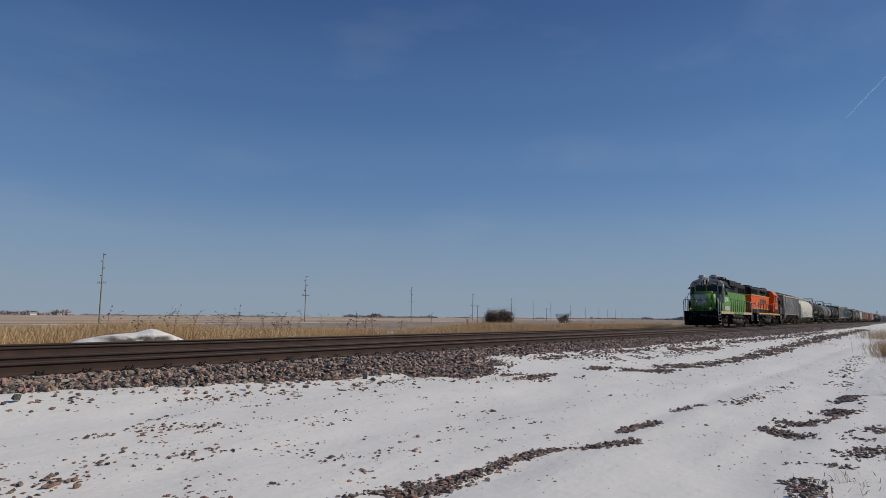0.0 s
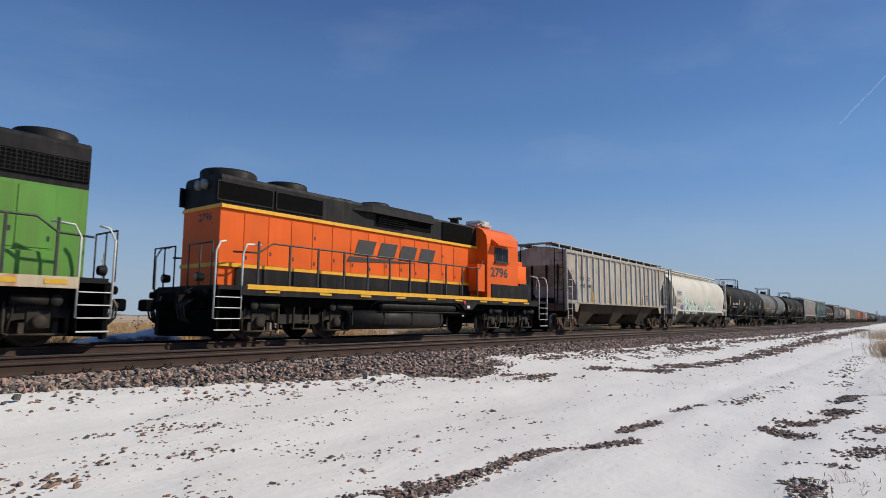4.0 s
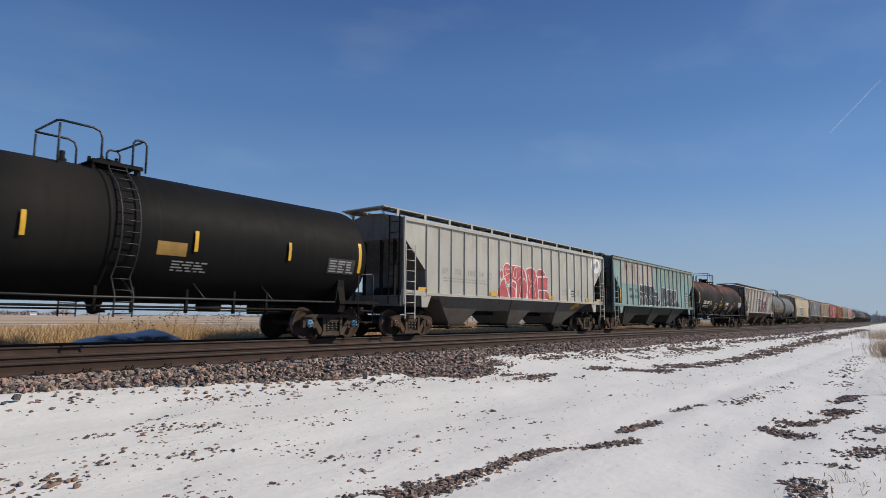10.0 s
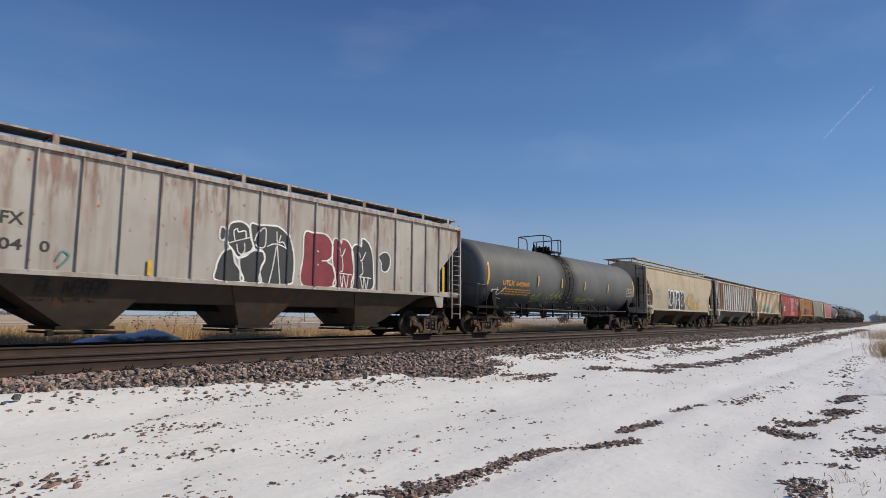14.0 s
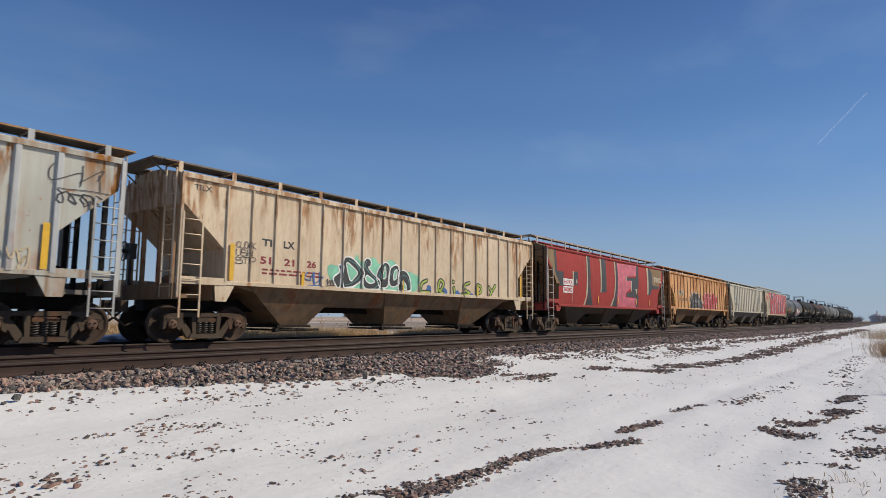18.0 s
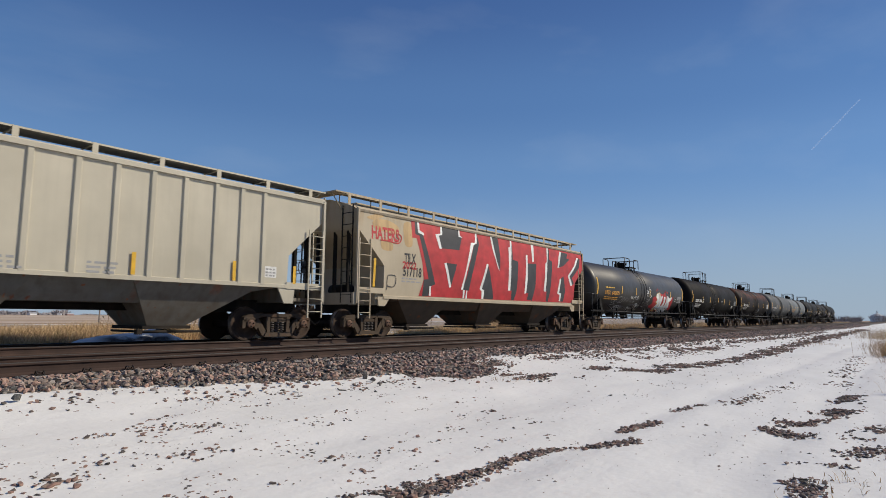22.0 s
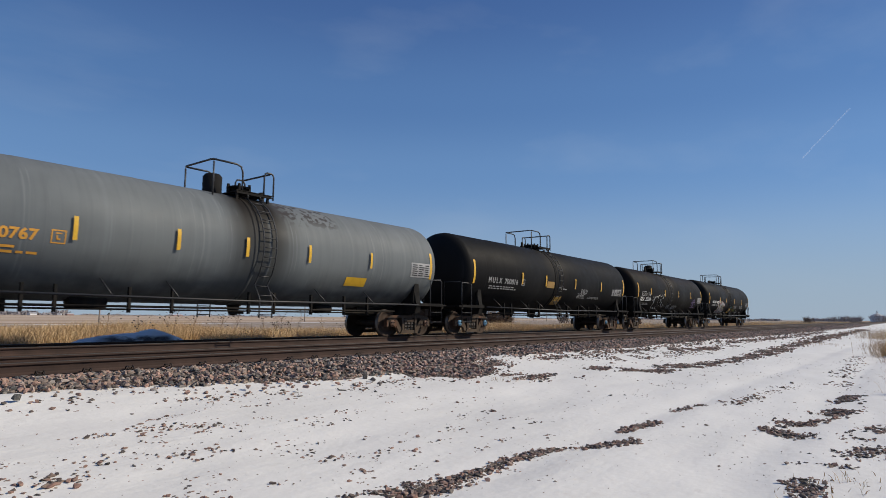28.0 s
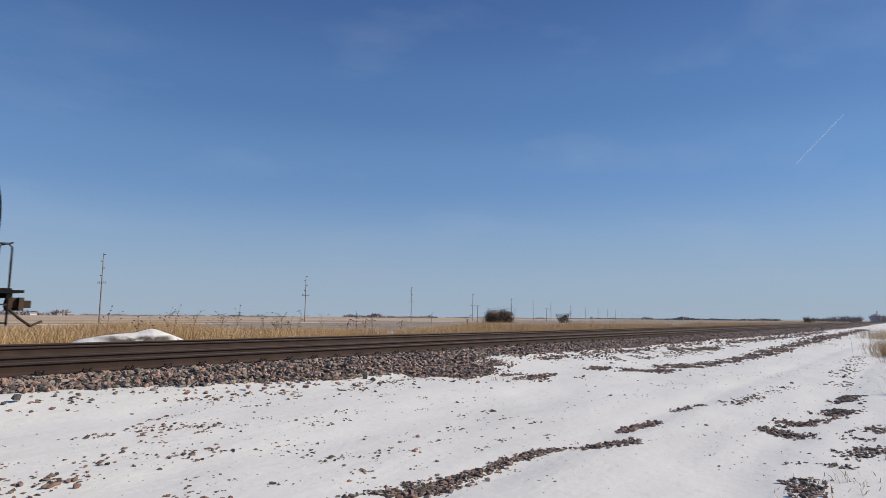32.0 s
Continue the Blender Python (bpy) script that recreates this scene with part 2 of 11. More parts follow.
def lathe(bm, prof, axis="x", seg=32, at=(0, 0, 0), mi=0, arc=None):
    """Turn a profile of (along, radius[, material]) about an axis through at."""
    rings = []
    for row in prof:
        s, r = row[0], row[1]
        ring = []
        for k in range(seg):
            t = 2 * math.pi * k / seg
            c, d = r * math.cos(t), r * math.sin(t)
            q = {"x": (s, c, d), "y": (c, s, d), "z": (c, d, s)}[axis]
            ring.append(bm.verts.new((q[0] + at[0], q[1] + at[1], q[2] + at[2])))
            if r < 1e-6:
                ring = ring * seg
                break
        rings.append(ring)
    for (u, v, row) in zip(rings, rings[1:], prof[1:]):
        for k in range(seg):
            q = [u[k], u[(k + 1) % seg], v[(k + 1) % seg], v[k]]
            q = [x for i, x in enumerate(q) if x not in q[:i]]
            if len(q) > 2:
                f = bm.faces.new(q)
                f.material_index = row[2] if len(row) > 2 else mi
                f.smooth = True
    return bm


def loft(bm, loops, closed=True, mi=0, smooth=False):
    rows = [[bm.verts.new(p) for p in lp] for lp in loops]
    n = len(rows[0])
    for u, v in zip(rows, rows[1:]):
        for k in range(n if closed else n - 1):
            f = bm.faces.new((u[k], u[(k + 1) % n], v[(k + 1) % n], v[k]))
            f.material_index, f.smooth = mi, smooth
    return rows


# ---------------------------------------------------------------- the line and the lie of the land
def swing(x):
    """How far the line has swung away from the camera at x: straight, a wide curve, then straight again."""
    if x <= 0:
        return 0.0
    return x * x / 6600.0 if x < 58 else 0.5097 + 0.017576 * (x - 58)


def sag(x):
    """The small dip of the line."""
    return 0.0


def heading(x):
    return 0.0 if x <= 0 else min(x / 3300.0, 0.017576)


def on_line(x, off, z=0.0):
    """The pose of something that stands on the line, off metres from the camera's own parallel."""
    g = (sag(x + 1) - sag(x - 1)) / 2
    return Matrix.Translation((x - off * heading(x), off + swing(x), z + sag(x))) @ Matrix.Rotation(heading(x), 4, "Z") @ Matrix.Rotation(-g, 4, "Y")


RAIL1, TRACK_1, TRACK_2 = 9.87, 10.625, 15.178
TOE_X = [-20, 2.4, 3.0, 4.3, 6.0, 7.0, 8.4, 8.8, 9.6, 10.6, 11.2, 12.3, 14.4, 16.7, 19, 22.7, 30, 47, 110, 300]
TOE_V = [8.5, 8.50, 8.50, 8.22, 7.88, 7.75, 7.72, 7.3, 6.8, 7.0, 7.9, 8.35, 8.35, 8.25, 8.15, 8.05, 8.1, 7.7, 7.4, 7.4]


def toe(x):
    """How far the bare ballast reaches out from the line at x."""
    return float(np.interp(x, TOE_X, TOE_V)) + 0.14 * noise.noise(Vector((x * 0.8, 2.0, 0))) + 0.12 * noise.noise(Vector((x * 2.7, 7.0, 0)))


LAY_V = [-2000, -60, 2, 5, 7.5, 8.4, 8.9, 9.4, 16.6, 17.3, 18.3, 21, 30, 60, 100, 5000]
LAY_Z = [-1.0, -0.80, -0.78, -0.66, -0.42, -0.30, -0.24, -0.215, -0.215, -0.30, -0.60, -0.45, -0.55, -0.85, -1.0, -1.0]


def lie(x, y):
    v = y - swing(x)
    z = float(np.interp(v, LAY_V, LAY_Z)) + sag(x) * max(0.0, min(1.0, (v - 3) / 5))
    if -30 < v < 8.6 and -20 < x < 150:
        z += 0.035 * noise.noise(Vector((x * 0.35, y * 0.9, 0.0))) + 0.018 * noise.noise(Vector((x * 1.1, y * 2.3, 4.0)))
        for rut in (3.15, 1.4):
            z -= 0.035 * math.exp(-((y - rut) / 0.28) ** 2)
    return z


def steps(knots):
    out = [knots[0][0]]
    for (a, _), (b, d) in zip(knots, knots[1:]):
        n = max(1, int(round((b - a) / d)))
        out += [a + (b - a) * i / n for i in range(1, n + 1)]
    return out


def field_mat(name="stubble_field"):
    n = Net(name, 0.95)
    mp = n.t.nodes.new("ShaderNodeMapping")
    mp.inputs["Rotation"].default_value = (0, 0, radians(-15))
    n.t.links.new(n.co, mp.inputs["Vector"])
    n.co = mp.outputs[0]
    base = n.mix(n.noise(0.22, 0.3, 0.7, (0.25, 1.3, 1), 8), (0.20, 0.145, 0.10), (0.33, 0.26, 0.19))
    speck = n.noise(0.9, 0.54, 0.66, (0.5, 1.6, 1), 9, top=0.5)
    near = n.mix(speck, base, (0.72, 0.72, 0.74))
    strip = n.mul(n.axis(1, 96.5, 97.5), n.axis(1, 101.5, 101))
    c = n.mix(n.mul(strip, n.noise(0.05, 0.3, 0.42, (1, 1, 1), 3)), near, (0.80, 0.80, 0.82))
    berm = n.mul(n.axis(1, 101.5, 102.5), n.axis(1, 116, 115))
    c = n.mix(berm, c, n.mix(n.noise(0.5, 0.3, 0.7), (0.20, 0.14, 0.09), (0.33, 0.25, 0.17)))
    far = n.mix(n.noise(0.012, 0.42, 0.58, (0.4, 3.0, 1), 5), (0.54, 0.43, 0.33), (0.38, 0.27, 0.175))
    c = n.mix(n.axis(1, 116, 117), c, far)
    return n.color(c).bump(n.noise(3, 0.2, 0.8, (0.4, 1, 1), 6), 0.6, 0.1).m


def verge_mat():
    n = Net("verge", 0.95)
    c = n.mix(n.noise(1.6, 0.35, 0.7, detail=8), (0.22, 0.15, 0.085), (0.40, 0.30, 0.17))
    c = n.mix(n.noise(0.5, 0.58, 0.66, detail=7, top=0.7), c, (0.75, 0.75, 0.77))
    return n.color(c).bump(n.noise(8, 0.2, 0.8), 0.7, 0.05).m


def bed_mat():
    n = Net("ballast_bed", 0.9)
    v = n.t.nodes.new("ShaderNodeTexVoronoi")
    v.inputs["Scale"].default_value = 15
    n.t.links.new(n.co, v.inputs["Vector"])
    s = n.t.nodes.new("ShaderNodeSeparateColor")
    n.t.links.new(v.outputs["Color"], s.inputs[0])
    c = n.mix(s.outputs[0], (0.07, 0.06, 0.055), (0.26, 0.19, 0.155))
    # cell edges darkened: shade between the stones, put into the colour
    c = n.mix(n.rng(v.outputs["Distance"], 0.3, 0.75), c, (0.03, 0.026, 0.024))
    return n.color(c).bump(n.rng(v.outputs["Distance"], 0.0, 0.8, 1, 0), 1.0, 0.04).m


def old_snow_mat():
    n = Net("dirty_old_snow", 0.7)
    # gravel lies bare on the foot of the heap
    foot = n.mul(n.mul(n.axis(0, 7.35, 7.8), n.axis(0, 9.75, 9.45)), n.axis(2, 0.07, 0.0))
    k = n.mul(n.noise(2.2, 0.30, 0.46, (1, 1, 1.5), 6), foot)
    gravel = n.mix(n.noise(14, 0.35, 0.65, detail=6), (0.04, 0.034, 0.03), (0.16, 0.13, 0.105))
    c = n.mix(n.noise(3.0, 0.62, 0.70, (1, 1, 1), 6, top=0.6), (0.74, 0.73, 0.715), gravel)
    return n.color(n.mix(k, c, gravel)).bump(n.noise(4, 0.2, 0.8, detail=7), 0.5, 0.06).m


M["old_snow"] = old_snow_mat()
M["field"], M["verge"], M["bed"] = field_mat(), verge_mat(), bed_mat()


def build_ground():
    xs = steps([(-1500, 0), (-300, 200), (-40, 20), (-4, 2), (1.0, 0.5), (22, 0.14), (60, 0.5), (130, 2.5), (500, 20), (4500, 250)])
    vs = steps([(-1500, 0), (-60, 120), (-6, 6), (0, 0.5), (8.6, 0.12), (9.4, 0.2), (16.6, 1.2), (18.8, 0.3), (40, 2), (220, 12), (4500, 250)])
    verts = [(x, v + swing(x), lie(x, v + swing(x))) for x in xs for v in vs]
    nv = len(vs)
    faces, mats = [], []
    for i in range(len(xs) - 1):
        for j in range(nv - 1):
            faces.append((i * nv + j, (i + 1) * nv + j, (i + 1) * nv + j + 1, i * nv + j + 1))
            v = (vs[j] + vs[j + 1]) / 2
            mats.append(0 if v < toe((xs[i] + xs[i + 1]) / 2) + 0.1 else 1 if v < 17.6 else 2 if v < 36 else 3)
    me = bpy.data.meshes.new("ground")
    me.from_pydata(verts, [], faces)
    for m in (M["snow"], M["bed"], M["verge"], M["field"]):
        me.materials.append(m)
    me.polygons.foreach_set("material_index", mats)
    me.shade_smooth()
    return tagged(new("ground", me), "snow-covered ground with ballast, dry verge and stubble fields", "ground", kind="structure")


build_ground()


# ---------------------------------------------------------------- stones and grass, as joined geometry
def stone_shapes(count, rng):
    """Broken stones: hulls of a few points, so that they have flat faces and sharp edges."""
    out = []
    for _ in range(count):
        p = rng.normal(0, 1, (11, 3))
        p = p / np.linalg.norm(p, axis=1)[:, None] * rng.uniform(0.75, 1.15, (11, 1)) * np.array([rng.uniform(0.85, 1.35), rng.uniform(0.7, 1.0), rng.uniform(0.5, 0.85)])
        bm = bmesh.new()
        for q in p:
            bm.verts.new(q)
        h = bmesh.ops.convex_hull(bm, input=bm.verts[:])
        loose = [v for v in bm.verts if not v.link_faces]
        if loose:
            bmesh.ops.delete(bm, geom=loose, context="VERTS")
        bm.verts.index_update()
        out.append((np.array([x.co for x in bm.verts]), np.array([[q.index for q in t.verts] for t in bm.faces])))
        bm.free()
    return out


def scatter(name, pts, sizes, material, label, category, seed=1, flat=1.0):
    rng = np.random.RandomState(seed)
    shapes = stone_shapes(18, rng)
    V, F, at = [], [], 0
    for p, s in zip(pts, sizes):
        a, f = shapes[rng.randint(len(shapes))]
        t, u = rng.uniform(0, 6.28), rng.normal(0, 0.5)
        c, d, e, g = math.cos(t), math.sin(t), math.cos(u), math.sin(u)
        x, y, z = a[:, 0], a[:, 1] * e - a[:, 2] * g, (a[:, 1] * g + a[:, 2] * e) * flat
        V.append(np.stack([x * c - y * d, x * d + y * c, z], 1) * s + p)
        F.append(f + at)
        at += len(a)
    V, F = np.concatenate(V), np.concatenate(F)
    me = bpy.data.meshes.new(name)
    me.vertices.add(len(V))
    me.vertices.foreach_set("co", V.ravel())
    me.loops.add(F.size)
    me.loops.foreach_set("vertex_index", F.ravel())
    me.polygons.add(len(F))
    me.polygons.foreach_set("loop_start", np.arange(0, F.size, 3))
    me.update(calc_edges=True)
    me.shade_flat()
    me.materials.append(material)
    return tagged(new(name, me), label, category, kind="stuff")


def blades(name, spots, material, label, category, heights, width=0.012, lean=0.35, seed=2, per=1, spread=0.0):
    """Tapering blades, three points wide at the foot and bent once."""
    rng = np.random.RandomState(seed)
    n = len(spots) * per
    P = np.repeat(np.asarray(spots, float), per, 0)
    if spread:
        P[:, :2] += rng.normal(0, spread, (n, 2))
    H = np.repeat(np.asarray(heights, float), per) * rng.uniform(0.6, 1.15, n)
    t = rng.uniform(0, 6.28, n)
    w = np.stack([np.cos(t), np.sin(t), 0 * t], 1) * (width * rng.uniform(0.6, 1.5, (n, 1)))
    ln = rng.normal(0, lean, (n, 2)) * H[:, None]
    mid = P + np.stack([ln[:, 0] * 0.35, ln[:, 1] * 0.35, H * 0.6], 1)
    tip = P + np.stack([ln[:, 0], ln[:, 1], H], 1)
    V = np.stack([P - w, P + w, mid + w * 0.8, mid - w * 0.8, tip], 1).reshape(-1, 3)
    b = np.arange(n)[:, None] * 5
    Q = np.concatenate([b + np.array([[0, 1, 2]]), b + np.array([[0, 2, 3]]), b + np.array([[3, 2, 4]])], 0)
    me = bpy.data.meshes.new(name)
    me.from_pydata(V.tolist(), [], Q.tolist())
    me.materials.append(material)
    return tagged(new(name, me), label, category, kind="stuff")


def shoulder(rng):
    """Loose ballast beside the near rail; past the second stretch the snow lies up the shoulder in tongues."""
    pts, sz = [], []
    for x0, x1, per, s in ((0.5, 12, 330, 0.045), (12, 30, 260, 0.047), (30, 75, 170, 0.056), (75, 180, 55, 0.09)):
        n = int((x1 - x0) * 3.1 * per)
        xs = rng.uniform(x0, x1, n)
        vs = rng.uniform(6.7, 9.82, n)
        for x, v in zip(xs, vs):
            edge = toe(x)
            bare = 0.05 if x < 11 else 0.12
            if v < edge and rng.rand() > bare * max(0.0, 1 - (edge - v) / 0.8):
                continue
            y = v + swing(x)
            k = rng.uniform(0.5, 1.3) * s
            low = 1.0 if v < 9.5 else 0.1
            pts.append((x, y, lie(x, y) + k * rng.uniform(-0.4, 1.0 * low)))
            sz.append(k)
    return pts, sz


def strip_stones(rng, line, wide, count, s=0.026, deep=0.0):
    """Stones laid bare along a line on the snow."""
    pts, sz = [], []
    for _ in range(count):
        i = rng.randint(len(line) - 1)
        (ax, ay), (bx, by) = line[i], line[i + 1]
        t = rng.rand()
        x = ax + (bx - ax) * t + rng.normal(0, wide * 0.9)
        y = ay + (by - ay) * t + rng.normal(0, wide * 0.5)
        if noise.noise(Vector((x * 1.3, y * 2.4, 3.3))) < -0.12:
            continue
        k = s * 0.72 * min(1.7, rng.lognormal(0, 0.45))
        pts.append((x, y, lie(x, y) + k * rng.uniform(-0.35, 0.55) + deep))
        sz.append(k)
    return pts, sz


def build_stones():
    rng = np.random.RandomState(5)
    p, s = shoulder(rng)
    scatter("ballast_stones", p, s, M["stone"], "loose grey and pink granite ballast beside the rails", "ballast", 3)
    p, s = [], []
    cp, cs = [], []
    ruts = [([(3.3, 3.5), (3.9, 3.32), (4.3, 3.3)], 0.16, 420, 0.030), ([(4.3, 3.3), (5.3, 3.32), (6.1, 3.2)], 0.075, 420, 0.027),
            ([(6.35, 3.02), (7.05, 2.68)], 0.08, 210, 0.028), ([(7.55, 3.1), (8.5, 2.95)], 0.10, 330, 0.030),
            ([(9.8, 3.1), (10.8, 2.95)], 0.10, 130, 0.026), ([(11.3, 2.65), (12.5, 2.45), (15, 2.4)], 0.16, 160, 0.028),
            ([(9.2, 1.75), (9.05, 1.2)], 0.13, 210, 0.03), ([(9.85, 1.55), (10.9, 1.24), (12.2, 1.08), (14.4, 1.22)], 0.19, 1000, 0.034),
            ([(16, 1.5), (22, 1.85), (30, 2.1)], 0.30, 200, 0.038), ([(6.8, 1.10), (7.05, 0.85), (7.1, 0.52)], 0.13, 210, 0.029), ([(6.4, 0.98), (5.9, 0.76)], 0.12, 120, 0.027),
            ([(6.2, 0.85), (6.7, 0.95), (7.0, 0.8)], 0.16, 80, 0.028), ([(8.0, 0.73), (8.65, 0.40)], 0.16, 150, 0.03), ([(9.3, 0.75), (10.4, 0.4)], 0.2, 120, 0.03),
            ([(4.6, 4.6), (6.0, 4.4), (7.6, 4.2)], 0.20, 150, 0.022), ([(2.3, 5.7), (3.3, 5.3)], 0.22, 70, 0.024), ([(3.9, 5.2), (4.3, 4.7), (4.6, 4.5)], 0.26, 100, 0.022),
            ([(1.5, 5.3), (2.2, 5.3)], 0.20, 60, 0.03), ([(2.3, 6.35), (2.9, 6.25)], 0.16, 40, 0.026), ([(3.1, 6.5), (3.9, 6.2)], 0.2, 70, 0.026),
            ([(2.6, 8.1), (5.2, 7.4), (9.0, 7.0)], 0.45, 280, 0.030)]
    for line, w, c, k in ruts:
        a, b = strip_stones(rng, line, w * 1.15, int(c * 1.35), k)
        p, s = p + a, s + b
        a, b = strip_stones(rng, line, w * 0.75, int(c * 0.7), k * 1.25, -0.012)
        cp, cs = cp + a, cs + b
    # bare windrows between the service road and the line
    rows = [([(9.6, 6.9), (10.6, 6.5), (12.2, 5.85)], 0.30, 520, 0.038), ([(9.2, 7.7), (10.5, 7.4), (12.0, 7.9)], 0.35, 620, 0.036), ([(14.0, 6.4), (15.0, 5.6), (15.8, 5.1)], 0.24, 420, 0.040),
            ([(16.5, 5.5), (18.2, 5.1), (21.1, 4.95), (24.2, 4.9)], 0.35, 700, 0.042), ([(24.2, 4.9), (31.5, 5.1), (43, 5.5)], 0.45, 1000, 0.055),
            ([(43, 5.5), (56, 5.7), (75, 6.0), (110, 6.6)], 0.7, 900, 0.085), ([(22.5, 7.1), (26.5, 6.7)], 0.35, 420, 0.045), ([(16, 6.9), (22, 6.6), (30, 6.9)], 0.5, 420, 0.040),
            ([(13.5, 7.9), (19, 7.7), (23, 7.6), (30, 8.1)], 0.45, 620, 0.042), ([(30, 7.4), (47, 7.2), (70, 7.6)], 0.5, 700, 0.065)]
    for line, w, c, k in rows:
        a, b = strip_stones(rng, line, w, int(c * 2.6), k)
        p, s = p + a, s + b
        a, b = strip_stones(rng, line, w * 0.8, int(c * 0.7), k * 1.2, -0.015)
        cp, cs = cp + a, cs + b
    # single stones all over the snow
    for _ in range(135):
        cx, cy = 0.9 + 6.6 * rng.rand(), rng.uniform(2.9, 7.0)
        if noise.noise(Vector((cx * 0.6, cy * 0.9, 2))) < -0.1:
            continue
        big = rng.uniform(0.5, 1.2)
        for _ in range(rng.randint(3, 15)):
            x, y = cx + rng.normal(0, 0.11 * big), cy + rng.normal(0, 0.045 * big)
            k = 0.017 * big * min(1.8, rng.lognormal(0, 0.45))
            p.append((x, y, lie(x, y) + k * rng.uniform(-0.35, 0.25)))
            s.append(k)
            if rng.rand() < 0.4:
                cp.append((x, y, lie(x, y) - 0.012))
                cs.append(k * 1.2)
    for _ in range(5500):
        x = 1.2 + 25 * rng.rand() ** 1.4
        y = rng.uniform(0.2, 8.3)
        if noise.noise(Vector((x * 0.5, y * 0.8, 9))) < 0.05 and rng.rand() < 0.8:
            continue
        k = 0.0075 * rng.lognormal(0, 0.6)
        p.append((x, y, lie(x, y) + k * rng.uniform(-0.35, 0.35)))
        s.append(k)
    scatter("soil_clods", cp, cs, M["soil"], "dark bare soil showing between stones on the snow", "soil", 9, 0.35)
    scatter("scattered_stones", p, s, M["pebble"], "grey and reddish stones lying bare on the snow", "stones", 8, 0.8)


build_stones()


def build_rails():
    prof = [(-0.0345, -0.186), (-0.07, -0.186), (-0.076, -0.178), (-0.074, -0.172), (-0.030, -0.158), (-0.0115, -0.140), (-0.0085, -0.10), (-0.0115, -0.055),
            (-0.030, -0.042), (-0.0365, -0.034), (-0.0365, -0.010), (-0.030, -0.002), (-0.015, 0.0), (0.015, 0.0)]
    prof = prof + [(-u, v) for u, v in prof[::-1] if u < -0.016]
    xs = steps([(-60, 0), (0, 4), (90, 2), (400, 15), (1500, 60)])
    for track in (TRACK_1, TRACK_2):
        for side in (-0.754, 0.754):
            bm = bmesh.new()
            rows = loft(bm, [[on_line(x, track + side) @ Vector((0, u, v)) for u, v in prof] for x in xs], smooth=False)
            for f in bm.faces:
                f.material_index = 1 if f.calc_center_median().z - sag(f.calc_center_median().x) > -0.012 else 0
            tagged(part("rail", bm, [M["rail_side"], M["rail_top"]]), "brown rusty steel rail with a worn shiny head", "rail", "rails of the line", "structure")
    # ties with their spring clips
    tie = bmesh.new()
    prism(tie, [(-0.13, -0.40), (0.13, -0.40), (0.12, -0.195), (0.09, -0.188), (-0.09, -0.188), (-0.12, -0.195)], -1.28, 1.28, "y")
    tie_me = part("tie", tie, M["concrete"])
    clip = bmesh.new()
    for sx in (-0.055, 0.055):
        tube(clip, [(sx, -0.070, -0.168), (sx, -0.085, -0.135), (sx, -0.115, -0.115), (sx * 1.1, -0.150, -0.122), (sx * 1.1, -0.172, -0.150), (sx * 0.7, -0.178, -0.178)], 0.0105, 7)
    tube(clip, [(-0.055, -0.125, -0.125), (0.0, -0.135, -0.132), (0.055, -0.125, -0.125)], 0.010, 6)
    box(clip, -0.075, 0.075, -0.17, -0.06, -0.19, -0.174)
    clip_me = part("tie_clip", clip, M["clip"])
    for track, n in ((TRACK_1, 150), (TRACK_2, 60)):
        for i in range(n):
            x = 3.24 - 0.617 * 4 + 0.617 * i
            t = tie_me if (track == TRACK_1 and i == 0) else again("tie", tie_me.data, None, Matrix())
            t.matrix_basis = on_line(x, track)
            tagged(t, "grey concrete railway tie bedded in ballast", "tie", "ties of the line", "structure")
            for side in (-0.754,) if track == TRACK_1 else ():
                for turn in (0,):
                    again("tie_clip", clip_me.data, t, Matrix.Translation((0, side - 0.012, -0.03)) @ Matrix.Scale(0.82, 4))
    bpy.data.objects.remove(clip_me)


build_rails()


# ---------------------------------------------------------------- beyond the line
def build_pile():
    bm = bmesh.new()
    n, k = 44, 16
    rows = []
    for i in range(n + 1):
        u = i / n
        row = []
        for j in range(k + 1):
            w = j / k * 2 - 1
            top = 0.66 + float(np.interp(5.1 + 6.0 * u, [5.1, 6.4, 7.1, 7.7, 8.7, 8.95, 9.17, 9.5, 10.0, 10.6, 11.1], [-0.66, -0.40, -0.06, 0.06, 0.11, 0.19, 0.235, 0.14, -0.04, -0.35, -0.66]))
            h = top * (1 - w * w) + 0.05 * noise.noise(Vector((u * 6, w * 3, 1.0)))
            row.append((5.1 + 6.0 * u, 18.75 + 0.95 * w * (0.6 + 0.4 * math.sin(math.pi * u)), -0.64 + max(h, 0)))
        rows.append(row)
    loft(bm, rows, closed=False, smooth=True)
    tagged(part("snow_mound", bm, M["old_snow"]), "heap of old snow lying beside the far track", "snow mound")


build_pile()


